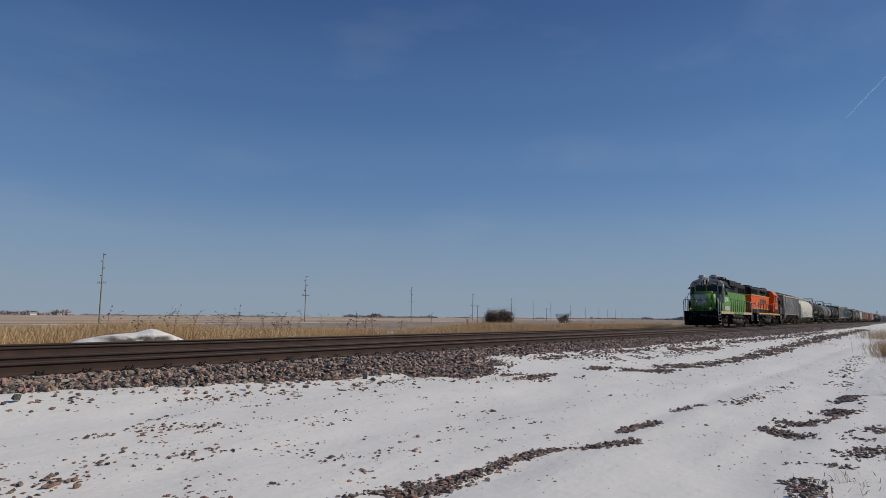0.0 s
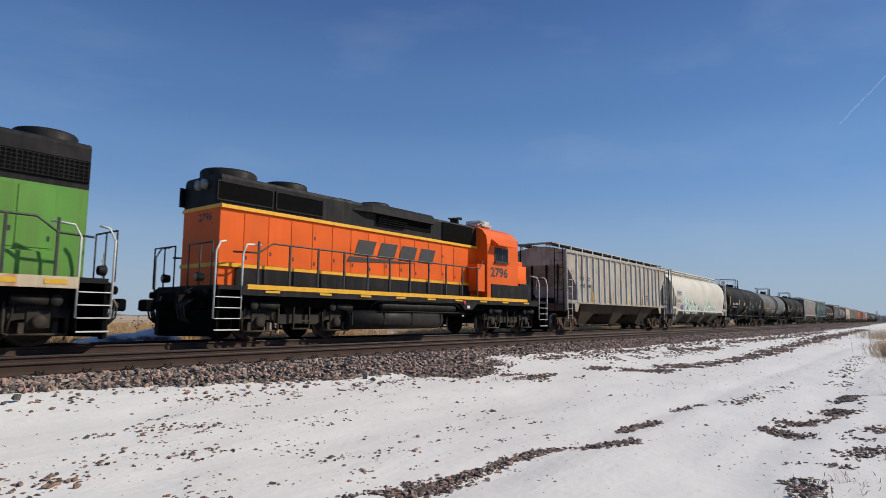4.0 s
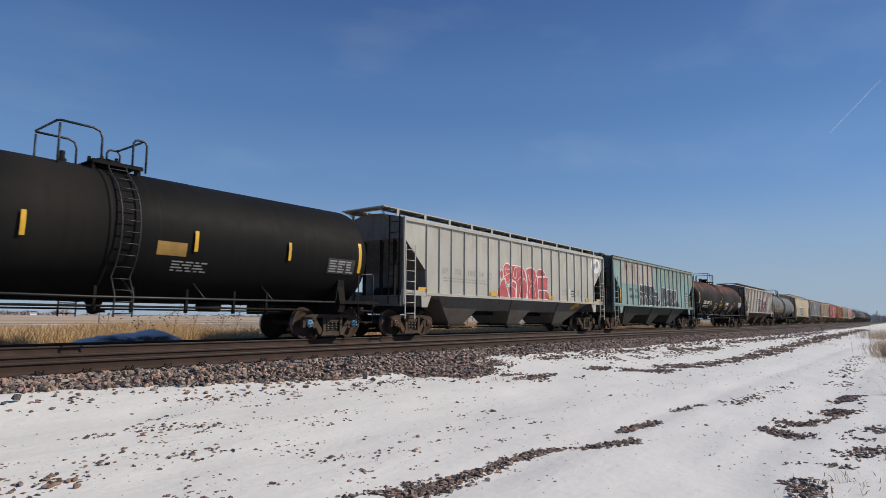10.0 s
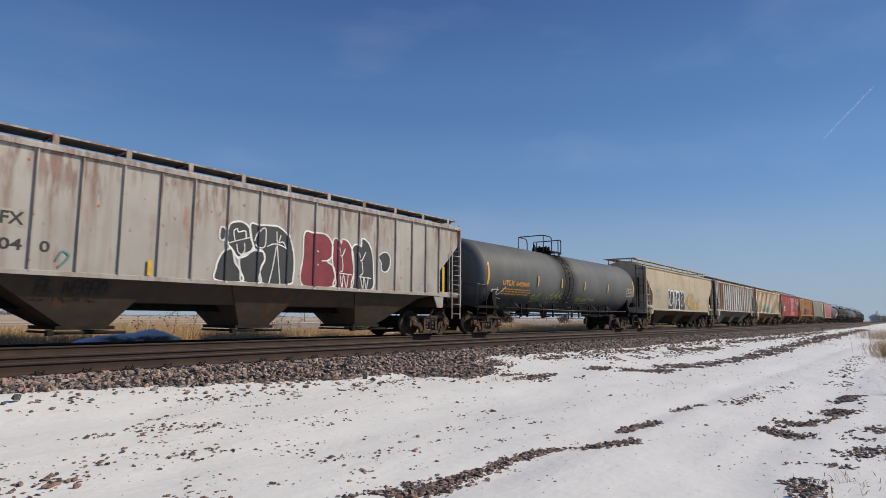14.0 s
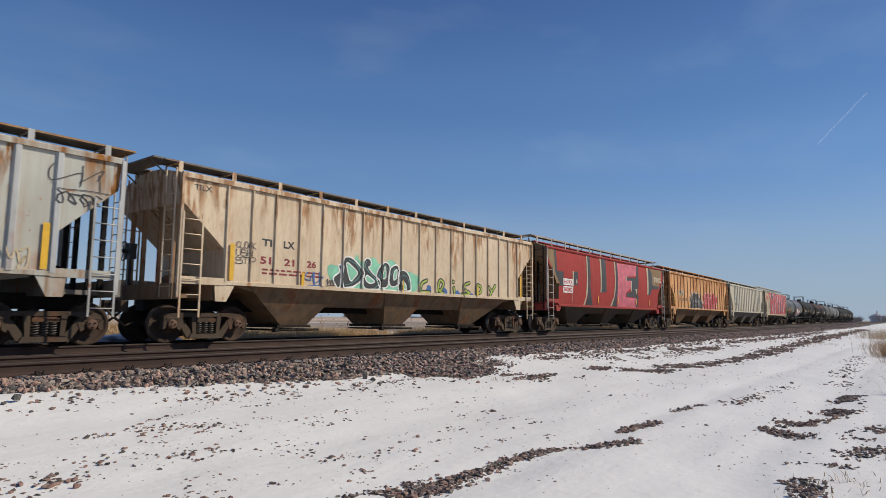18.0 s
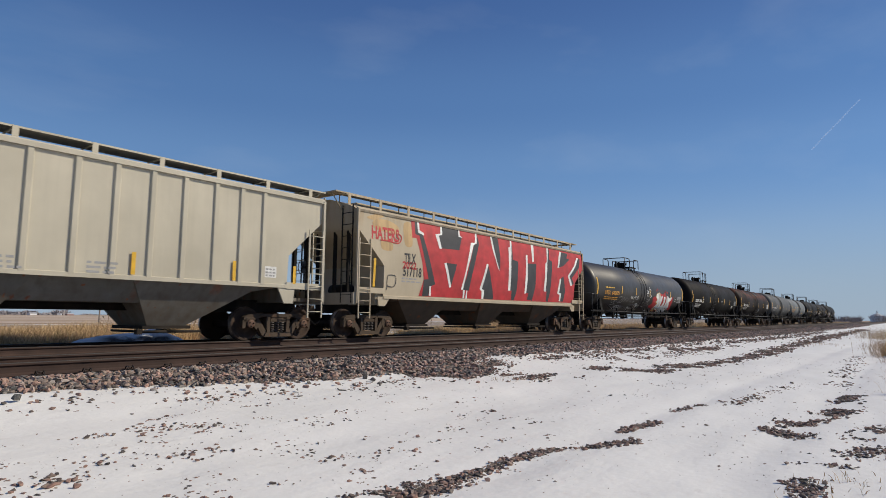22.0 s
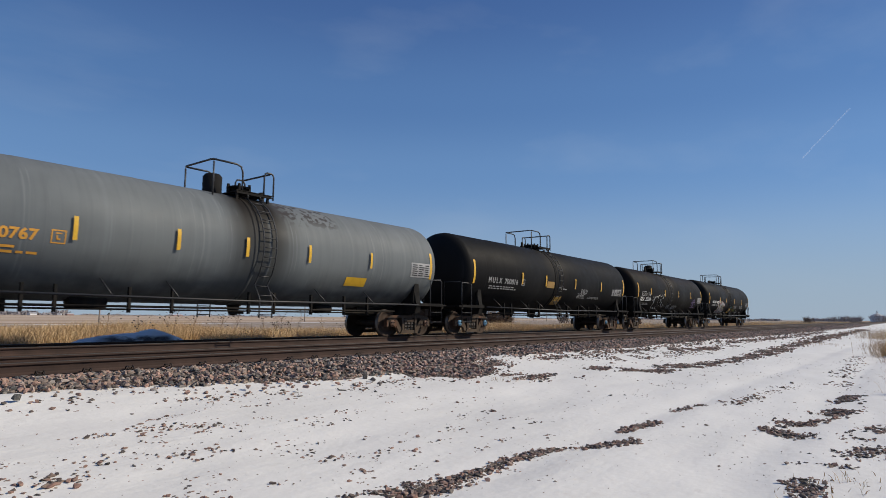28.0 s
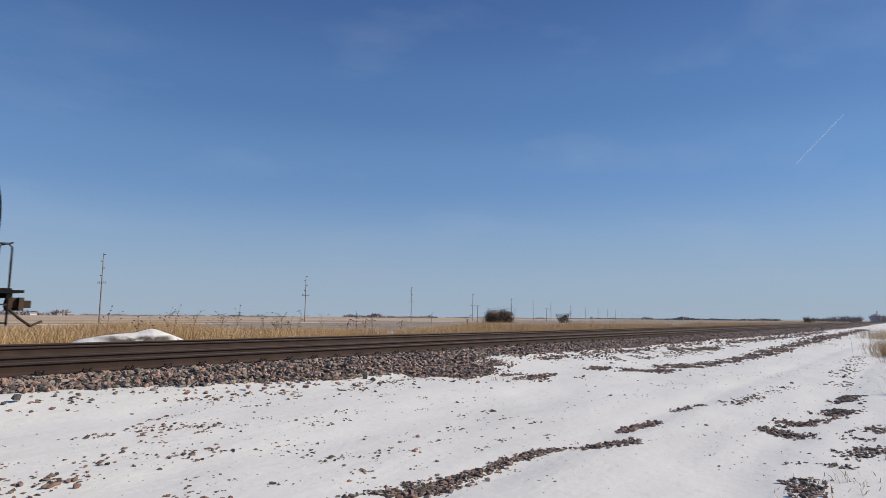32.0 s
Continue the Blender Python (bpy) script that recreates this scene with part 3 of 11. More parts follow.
def build_grass():
    rng = np.random.RandomState(11)
    spots, hs = [], []
    for x0, x1, v0, v1, n, h in ((1, 14, 19.2, 26, 70000, 0.92), (14, 24, 19.2, 25, 34000, 0.80), (24, 60, 19.2, 25, 80000, 0.86), (60, 130, 19.2, 27, 40000, 0.90), (130, 330, 19.2, 32, 14000, 1.0)):
        for _ in range(n):
            x, v = rng.uniform(x0, x1), rng.uniform(v0, v1)
            d = noise.noise(Vector((x * 0.16, v * 0.35, 1.7)))
            if d < (-0.12 if x > 14 else -0.4) or (6.2 < x < 10.8 and v < 20.0):
                continue
            y = v + swing(x)
            spots.append((x, y, lie(x, y) - 0.02))
            hs.append(h * (0.75 + 0.5 * max(0, d)))
    blades("tall_grass", spots, M["straw"], "tall dry tan grass along the far side of the line", "grass", hs, 0.0062, 0.32, 4)
    # dark weeds standing above the grass
    spots, hs = [], []
    for cx, cv, n, h in ((9.0, 21.5, 60, 1.5), (7.6, 22.5, 90, 1.3), (11.5, 22, 40, 1.3), (15, 22, 50, 1.4), (18, 22.5, 50, 1.2), (23, 22, 40, 1.1), (30, 22, 50, 1.3), (45, 22, 60, 1.5), (70, 24, 60, 1.6), (90, 24, 60, 1.5)):
        for _ in range(n):
            x, v = rng.normal(cx, 1.0 + cx * 0.02), rng.normal(cv, 0.7)
            y = v + swing(x)
            spots.append((x, y, lie(x, y)))
            hs.append(h * rng.uniform(0.25, 0.75))
    blades("dry_weeds", spots, M["weed"], "dark dry weed stalks standing among the grass", "weeds", hs, 0.008, 0.18, 6)
    # tufts on the near side
    spots, hs = [], []
    for cx, cy, n, w, h in ((15, 0.40, 110, 0.22, 0.50), (27, 0.45, 500, 0.6, 0.62), (60, 2.4, 900, 2.0, 0.9), (75, 2.6, 700, 3.0, 1.0), (45, 1.1, 260, 1.2, 0.6),
                            (32, 0.75, 1600, 0.9, 0.85), (37, 0.85, 700, 1.2, 0.9), (10.5, 0.24, 60, 0.16, 0.42), (6.2, 0.8, 26, 0.25, 0.09), (6.6, 0.55, 26, 0.25, 0.11), (9.9, 6.4, 24, 0.2, 0.14), (40, 4.7, 120, 1.5, 0.22)):
        for _ in range(n):
            x, y = rng.normal(cx, w), rng.normal(cy, w * 0.5)
            spots.append((x, y, lie(x, y) - 0.01))
            hs.append(h * rng.uniform(0.5, 1.0))
    blades("verge_tufts", spots, M["tuft"], "tufts of dry grass standing out of the snow", "grass", hs, 0.004, 0.45, 7)


build_grass()


def build_sunflowers():
    """Dead sunflower stalks with dark seed heads, standing above the grass."""
    rng = np.random.RandomState(31)
    spots = [(x + rng.normal(0, 0.5), v) for x, v in ((10.3, 20.6), (10.9, 20.9), (8.9, 21.2), (11.6, 21.5), (13.6, 21.9), (15.9, 20.9), (17.8, 22.1), (19.4, 21.3), (21.3, 21.5), (24.5, 22.2), (26.8, 22.0), (9.7, 20.8), (12.4, 21.2), (14.0, 21.0), (14.6, 21.4), (16.3, 21.5), (17.2, 21.2), (18.6, 21.6), (20.4, 21.8), (22.5, 22.0), (13.2, 20.8), (15.3, 21.8), (29.5, 22), (33, 22.4), (47, 23), (52, 23), (58, 23.5))]
    for x, v in spots:
        base = Vector((x, v + swing(x), lie(x, v + swing(x))))
        high = rng.uniform(0.75, 1.3)
        top = new("dry_sunflower")
        top.location = base
        stem, heads = bmesh.new(), []
        tip = Vector((rng.normal(0, 0.12), rng.normal(0, 0.1), high))
        tube(stem, [(0, 0, 0), tip * 0.5 + Vector((rng.normal(0, 0.04), 0, 0)), tip], 0.006, 5)
        heads.append(tip)
        for _ in range(rng.randint(8, 16)):
            t = rng.uniform(0.55, 0.97)
            q = tip * t
            e = q + Vector((rng.normal(0, 0.22), rng.normal(0, 0.12), rng.uniform(0.08, 0.40)))
            tube(stem, [q, (q + e) / 2 + Vector((0, 0, 0.03)), e], 0.003, 4)
            heads.append(e)
        part("stalk", stem, M["weed"], top)
        for h in heads:
            bm = bmesh.new()
            r = rng.uniform(0.015, 0.030)
            lathe(bm, [(-r * 0.7, 0.0), (-r * 0.5, r * 0.7), (0, r), (r * 0.5, r * 0.7), (r * 0.7, 0.0)], "z", 7, h)
            part("seed_head", bm, M["clip"], top)
        tagged(top, "dead brown sunflower with dark seed heads", "sunflower", "dead sunflowers beyond the line")


build_sunflowers()


def build_pole(base, height):
    top = new("utility_pole")
    top.location = base
    bm = bmesh.new()
    lathe(bm, [(0, 0.15), (height * 0.5, 0.12), (height, 0.085), (height, 0.0)], "z", 10)
    part("pole", bm, M["wood_pole"], top)
    z = height * 0.57
    bm = bmesh.new()
    box(bm, -0.05, 0.05, -1.25, 1.25, z, z + 0.10)
    part("crossarm", bm, M["wood_pole"], top)
    for k, h in ((1, 0.68), (-1, 0.79), (1, 0.68 + 0.21), (-1, 0.985)):
        bm = bmesh.new()
        lathe(bm, [(0, 0.03), (0.25 * 1, 0.06), (0.4, 0.11), (0.55, 0.05), (0.7, 0.03), (0.7, 0)], "y", 8)
        part("insulator", bm, M["clip"], top).matrix_basis = Matrix.Translation((0, 0, h * height)) @ Matrix.Rotation(0 if k > 0 else math.pi, 4, "Z")
    for y in (-1.15, -0.6, 0.6, 1.15):
        bm = bmesh.new()
        lathe(bm, [(0, 0.03), (0.1, 0.06), (0.22, 0.05), (0.25, 0)], "z", 8, (0, y, z + 0.12))
        part("insulator", bm, M["clip"], top)
    top.rotation_euler = (0, 0, radians(15))
    return tagged(top, "tall weathered wooden utility pole with one crossarm", "utility pole", "poles along the road")


def build_poles():
    first = build_pole((51.4, 126.6, -1.0), 13.8)
    for i in (1, 2.07, 3.14, 4.17, 4.95, 5.75, 6.9, 8, 9.2, 10.3, 11.4, 12.5, 13.6, 14.7, 16, 17.2, 18.4, 20):
        copy_thing(first, pose(51.4 + 64.4 * i, 126.6 + 17.25 * i, -1.0, 0, 0, 15))


build_poles()


M["twig"] = plain("bare_twigs", (0.19, 0.14, 0.11), 0.9)
# twig colour paled for distance: the haze is put into the paint
M["hazed_twig"] = plain("haze_tinted_far_trees", (0.33, 0.30, 0.30), 0.95)
M["cedar"] = grass_mat("cedar_leaves", (0.075, 0.042, 0.026), (0.18, 0.11, 0.065))


def build_bush(at, wide, high, seed, kind):
    """A bare shrub of forking twigs, or a dense cedar of many small sprays."""
    rng = np.random.RandomState(seed)
    top = new("cedar_tree" if kind == "cedar" else "bare_tree")
    top.location = at
    bm = bmesh.new()
    stems = 9 if kind == "cedar" else 11
    ends = []
    for _ in range(stems):
        a, r = rng.uniform(0, 6.28), rng.uniform(0, wide * 0.32)
        p = Vector((r * math.cos(a), r * math.sin(a), 0))
        q = p + Vector((rng.normal(0, wide * 0.10), rng.normal(0, wide * 0.10), high * rng.uniform(0.45, 0.7)))
        tube(bm, [p, (p + q) / 2 + Vector((rng.normal(0, 0.1), rng.normal(0, 0.1), 0)), q], 0.07, 5)
        ends.append((p, q))
    part("trunk", bm, M["twig"], top)
    V, F = [], []
    n = 5200 if kind == "cedar" else 1500
    for _ in range(n):
        p, q = ends[rng.randint(len(ends))]
        t = rng.uniform(0.1, 1.0)
        c = p.lerp(q, t)
        if kind == "cedar":
            c = c + Vector((rng.normal(0, wide * 0.13), rng.normal(0, wide * 0.13), rng.normal(0, high * 0.16)))
            d = Vector((rng.normal(0, 1), rng.normal(0, 1), rng.normal(0.5, 1))).normalized() * rng.uniform(0.25, 0.6)
            w = d.orthogonal().normalized() * 0.11
        else:
            d = Vector((rng.normal(0, 1), rng.normal(0, 1), rng.uniform(0.4, 1.6))).normalized() * high * rng.uniform(0.15, 0.45)
            w = d.orthogonal().normalized() * 0.018
        c.z = max(0.05, min(high * 0.97, c.z))
        k = len(V)
        V += [c - w, c + w, c + d]
        F.append((k, k + 1, k + 2))
    me = bpy.data.meshes.new("crown")
    me.from_pydata(V, [], F)
    # bare crowns beyond 300 m take the twig colour with haze mixed in
    me.materials.append(M["cedar"] if kind == "cedar" else M["twig"] if at[0] < 300 else M["hazed_twig"])
    ob = new("crown", me)
    ob.parent = top
    return tagged(top, "dark evergreen cedar clump beside the field" if kind == "cedar" else "leafless grey-brown shrub beside the line", "tree")


def build_bushes():
    build_bush((160, 106, -1.0), 6.5, 4.8, 1, "cedar")
    build_bush((168, 106.5, -1.0), 7.0, 5.2, 2, "cedar")
    build_bush((183, 93, -1.0), 7.5, 4.4, 3, "bare")
    build_bush((232, 29, -1.0), 5.5, 3.4, 4, "bare")
    for i, (x, y, w, h) in enumerate(((478, 46, 12, 5.5), (479, 40, 14, 6.5), (480, 35, 13, 6), (600, 40, 14, 7), (900, 44, 20, 12), (900, 38, 18, 11), (420, 30, 8, 3.5), (700, 30, 16, 10), (640, 24, 14, 8), (760, 22, 18, 11))):
        build_bush((x, y, -1.0), w, h, 10 + i, "bare")


build_bushes()


def build_far_woods():
    rng = np.random.RandomState(21)
    spots, hs = [], []
    for a0, a1, d, h, n in ((14.5, 20, 1500, 13, 800), (21, 31, 2200, 6, 600), (31, 37, 1900, 6, 450), (42.5, 46, 1600, 10, 500), (46, 51, 1700, 8, 500), (66, 74, 2200, 8, 700), (72, 75, 1500, 7, 300),
                            (75.5, 80.5, 1500, 6.5, 450), (83, 86, 1300, 9, 300), (52, 66, 2600, 6, 700)):
        for _ in range(n):
            a = radians(rng.uniform(a0, a1))
            r = d * rng.uniform(0.97, 1.03)
            spots.append((r * math.sin(a), r * math.cos(a), -1.2))
            hs.append(h * rng.uniform(0.25, 1.0) * max(0.15, 0.6 + 1.1 * noise.noise(Vector((a * 55, d * 0.01, 0))) + 0.5 * noise.noise(Vector((a * 260, 3.0, 0)))))
    blades("far_woods", spots, M["hazed_twig"], "far belts of leafless trees along the horizon", "woods", hs, 2.0, 0.5, 9, per=4, spread=5.0)


build_far_woods()


M["barn_white"] = plain("pale_barn_wall", (0.62, 0.62, 0.64), 0.8, 0, 0.1, 0.5)
M["barn_roof"] = plain("grey_barn_roof", (0.38, 0.38, 0.40), 0.7, 0, 0.1, 0.5)
M["barn_red"] = plain("dull_red_barn_wall", (0.32, 0.20, 0.18), 0.8, 0, 0.1, 0.5)


def build_barn(at, long, wide, high, turn, wall, label):
    top = new("barn")
    bm = bmesh.new()
    box(bm, -long / 2, long / 2, -wide / 2, wide / 2, -0.5, high)
    prism(bm, [(-wide / 2, high), (wide / 2, high), (0, high * 1.6)], -long / 2, long / 2, "x")
    part("wall", bm, M[wall], top)
    for s in (-1, 1):
        bm = bmesh.new()
        prism(bm, [(0, high * 1.6 + 0.3), (s * (wide / 2 + 0.4), high - 0.1), (s * (wide / 2 + 0.4), high + 0.15), (0, high * 1.6 + 0.55)], -long / 2 - 0.4, long / 2 + 0.4, "x")
        part("roof", bm, M["barn_roof"], top)
    top.matrix_basis = pose(*at, 0, 0, turn)
    return tagged(top, label, "barn", "far farm buildings")


def build_bin(at, r, high):
    top = new("grain_bin")
    bm = bmesh.new()
    lathe(bm, [(-0.5, r), (high, r)], "z", 24)
    part("wall", bm, M["barn_white"], top)
    bm = bmesh.new()
    lathe(bm, [(high, r + 0.2), (high + r * 0.45, r * 0.12), (high + r * 0.5, 0.0)], "z", 24)
    part("roof", bm, M["barn_roof"], top)
    bm = bmesh.new()
    box(bm, r * 0.2, r * 0.2 + 0.9, -0.5, 0.5, high * 0.8, high + r * 0.9)
    box(bm, -r * 0.6, r * 0.2 + 0.5, -0.3, 0.3, high + r * 0.75, high + r * 0.82)
    part("elevator_leg", bm, M["barn_roof"], top)
    top.location = at
    return tagged(top, "pale steel grain bin with a cone roof and elevator leg", "grain bin", "far farm buildings")


def build_far_farms():
    for a, d, long, wide, high, turn, wall in ((17.5, 1420, 14, 8, 3.0, 20, "barn_white"), (19.3, 1430, 9, 7, 3.2, 60, "barn_white"), (20.0, 1440, 14, 7, 2.4, 15, "barn_red"), (28.0, 2100, 36, 9, 2.6, 10, "barn_red"),
                                              (30.5, 2100, 26, 9, 2.6, 10, "barn_white"), (44.6, 1650, 8, 6, 4.5, 30, "barn_white"), (65.5, 1800, 14, 8, 4, 30, "barn_white")):
        build_barn((d * math.sin(radians(a)), d * math.cos(radians(a)), -1.0), long, wide, high, turn, wall, "small far farm building on the horizon")
    build_bin((900, 41, -1.0), 7.0, 7.5)
    build_bin((915, 25, -1.0), 5.0, 8.5)


build_far_farms()


def build_small_pole(at, high):
    top = new("power_pole")
    bm = bmesh.new()
    lathe(bm, [(0, 0.13), (high, 0.09), (high, 0.0)], "z", 8)
    part("pole", bm, M["wood_pole"], top)
    bm = bmesh.new()
    box(bm, -0.05, 0.05, -1.2, 1.2, high - 0.25, high - 0.13)
    part("crossarm", bm, M["wood_pole"], top)
    top.location = at
    return tagged(top, "short wooden power pole with a crossarm at its top", "utility pole", "short poles in the field")


build_small_pole((197, 138, -1.0), 6.5)
build_small_pole((281, 153, -1.0), 6.8)


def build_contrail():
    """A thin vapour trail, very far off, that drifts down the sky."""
    n = Net("vapour", 1.0)
    n.color((0.9, 0.9, 0.92))
    n.b.inputs["Alpha"].default_value = 0.09
    # weak emission puts in the brightness of sunlit vapour
    n.b.inputs["Emission Color"].default_value = (0.66, 0.78, 1.0, 1)
    n.b.inputs["Emission Strength"].default_value = 0.4
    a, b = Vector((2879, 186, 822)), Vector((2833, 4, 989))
    bm = bmesh.new()
    d = b - a
    side = d.orthogonal().normalized()
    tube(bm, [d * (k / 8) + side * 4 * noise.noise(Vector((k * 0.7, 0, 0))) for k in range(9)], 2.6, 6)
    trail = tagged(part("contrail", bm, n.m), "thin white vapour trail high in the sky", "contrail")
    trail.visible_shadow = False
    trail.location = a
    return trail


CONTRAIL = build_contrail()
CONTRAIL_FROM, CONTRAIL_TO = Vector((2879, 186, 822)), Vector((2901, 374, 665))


# ---------------------------------------------------------------- rolling stock: materials
M["truck"] = paint("truck_casting", (0.066, 0.048, 0.036), rust=0.4, grime=0.35, streak=0.2, rough=0.75, rust_color=(0.10, 0.045, 0.025), foot=0.2, spec=0.2)
M["spring"] = plain("spring_steel", (0.10, 0.085, 0.075), 0.6, 0.3)
M["wheel"] = plain("rusty_wheel", (0.050, 0.030, 0.020), 0.9, 0.0, 0.4, 3)
M["tread"] = plain("polished_tread", (0.26, 0.24, 0.23), 0.4, 1.0, 0.1)
M["cap_rust"] = plain("rusty_bearing_cap", (0.13, 0.07, 0.045), 0.7, 0.2)
M["cap_blue"] = plain("blue_bearing_cap", (0.10, 0.25, 0.40), 0.5)
M["frame"] = paint("black_underframe", (0.011, 0.0105, 0.0105), grime=0.12, streak=0.12, rough=0.7, foot=0.6, spec=0.15)
M["grating"] = plain("grey_steel_grating", (0.16, 0.155, 0.15), 0.7, 0, 0.3, 3)
M["black_bar"] = plain("black_handrail", (0.03, 0.03, 0.032), 0.5)
M["yellow"] = plain("yellow_reflector", (0.72, 0.42, 0.03), 0.4, 0, 0.12)
M["white"] = plain("white_lettering", (0.70, 0.70, 0.68), 0.6, 0, 0.2)
M["black"] = plain("black_lettering", (0.03, 0.03, 0.033), 0.6, 0, 0.3)
M["grey"] = plain("grey_lettering", (0.33, 0.33, 0.33), 0.6, 0, 0.2)
M["orange_text"] = plain("orange_lettering", (0.62, 0.30, 0.04), 0.6, 0, 0.15)
M["hose"] = plain("black_rubber", (0.02, 0.02, 0.02), 0.7)
M["glass"] = plain("dark_cab_glass", (0.015, 0.018, 0.02), 0.08)
for key, col in (("g_red", (0.46, 0.026, 0.030)), ("g_rose", (0.52, 0.095, 0.105)), ("g_maroon", (0.22, 0.02, 0.035)), ("g_pink", (0.55, 0.12, 0.16)), ("g_mint", (0.22, 0.55, 0.38)), ("g_teal", (0.10, 0.28, 0.27)),
                 ("g_purple", (0.18, 0.12, 0.28)), ("g_gold", (0.52, 0.34, 0.09)), ("g_green", (0.16, 0.40, 0.06)), ("g_blue", (0.05, 0.14, 0.38)), ("g_blue_grey", (0.14, 0.24, 0.36)), ("g_black", (0.035, 0.036, 0.04)),
                 ("g_white", (0.78, 0.78, 0.76)), ("g_chalk", (0.36, 0.36, 0.36)), ("g_lime", (0.36, 0.46, 0.07)), ("faded", (0.34, 0.20, 0.05)), ("g_tan", (0.50, 0.40, 0.26))):
    M[key] = plain("spray_paint_" + key[2:], col, 0.55, 0, 0.28, 2.5)


def tank_paint(name, color, rust=0.0, spill=0.5, crust=None, gloss=0.06, at=-0.5):
    """Tank-shell paint with ring-wise soot round the manway and plate seams."""
    n = Net(name, 0.6)
    n.b.inputs["Specular IOR Level"].default_value = gloss
    c = n.mix(n.noise(0.8, 0.3, 0.7, (0.8, 1, 1), 6, 17), tuple(x * 0.86 for x in color), tuple(min(1, x * 1.08) for x in color))
    runs = n.noise(1.0, 0.46, 0.72, (7.5, 1.2, 0.16), 6, 13)
    c = n.mix(n.mul(runs, 0.30), c, tuple(x * 0.55 for x in color))
    band = n.mul(n.axis(0, at - 1.3, at - 0.55), n.axis(0, at + 1.15, at + 0.4))
    band = n.mul(band, n.axis(2, 1.2, 3.6, 0.45, 1.0))
    c = n.mix(n.mul(n.mul(band, n.noise(1.3, 0.02, 0.40, (2.6, 1, 0.35), 7, 9)), spill), c, (0.020, 0.017, 0.014) if color[0] > 0.06 else (0.036, 0.032, 0.027))
    drip = n.noise(1.0, 0.62, 0.70, (9.0, 1.0, 0.05), 4, 5, loc=(7, 0, 0))
    c = n.mix(n.mul(drip, 0.35), c, tuple(x * 1.5 + 0.012 for x in color))
    seam = n.t.nodes.new("ShaderNodeTexWave")
    seam.inputs["Scale"].default_value, seam.inputs["Distortion"].default_value = 0.13, 0.0
    n.t.links.new(n.vec(), seam.inputs["Vector"])
    c = n.mix(n.rng(seam.outputs["Fac"], 0.994, 1.0, 0, 0.12), c, tuple(x * 1.7 for x in color))
    if rust:
        top = n.mul(n.axis(2, 2.85, 3.35), 1.0)
        r = n.mul(n.mul(top, n.noise(1.0, 0.475, 0.525, (1.1, 1, 0.8), 9, 3, loc=(2, 0, 0))), rust)
        c = n.mix(r, c, n.mix(n.noise(5, 0.3, 0.7), (0.085, 0.032, 0.021), (0.145, 0.056, 0.036)))
        dr = n.mul(n.mul(n.axis(2, 1.8, 3.3), n.noise(1.0, 0.55, 0.7, (8, 1, 0.2), 6, 3)), rust * 0.6)
        c = n.mix(dr, c, (0.13, 0.05, 0.028))
    if crust:
        k = n.mul(n.noise(6, 0.5, 0.56, (1, 1, 1), 6), n.mul(n.axis(0, crust[0], crust[0] + 0.3), n.axis(0, crust[1] + 0.3, crust[1])))
        c = n.mix(n.mul(k, n.axis(2, crust[2], crust[2] + 0.3)), c, (0.05, 0.045, 0.045))
    # paint gets darker towards the bottom, broken up by noise
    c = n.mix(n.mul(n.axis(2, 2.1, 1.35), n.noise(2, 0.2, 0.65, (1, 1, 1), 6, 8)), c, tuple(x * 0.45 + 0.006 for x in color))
    n.color(c)
    n.rough(n.rng(n.noise(3, 0.3, 0.7, jitter=3), 0, 1, 0.58 - 0.4 * gloss, 0.66 - 0.4 * gloss))
    return n.bump(n.noise(0.9, 0.2, 0.8, (1, 0.6, 0.6), 3, 7), 0.05, 0.03).m


# ---------------------------------------------------------------- lettering and spray paint on car sides
def words(text, size, bold=0.0, shear=0.0, squeeze=1.0):
    """The mesh of a line of letters: 2D points and faces, from x = 0 to the right."""
    cu = bpy.data.curves.new("words", "FONT")
    cu.body, cu.size, cu.offset, cu.shear, cu.resolution_u = text, size, bold, shear, 3
    ob = bpy.data.objects.new("words", cu)
    me = bpy.data.meshes.new_from_object(ob)
    bm = bmesh.new()
    bm.from_mesh(me)
    bpy.data.objects.remove(ob)
    bpy.data.curves.remove(cu)
    bpy.data.meshes.remove(me)
    for v in bm.verts:
        v.co.x *= squeeze
    return bm


def rects(rows):
    bm = bmesh.new()
    for x0, z0, x1, z1 in rows:
        bm.faces.new([bm.verts.new(p) for p in ((x0, z0, 0), (x1, z0, 0), (x1, z1, 0), (x0, z1, 0))])
    return bm


def blob(cx, cz, rx, rz, seed=0, n=28, rough=0.15):
    bm = bmesh.new()
    bm.faces.new([bm.verts.new((cx + rx * (1 + rough * noise.noise(Vector((math.cos(t) * 2, math.sin(t) * 2, seed)))) * math.cos(t),
                                cz + rz * (1 + rough * noise.noise(Vector((math.cos(t) * 2, math.sin(t) * 2, seed + 5)))) * math.sin(t), 0)) for t in (2 * math.pi * k / n for k in range(n))])
    return bm


def poly(pts):
    bm = bmesh.new()
    bm.faces.new([bm.verts.new((x, z, 0)) for x, z in pts])
    return bm


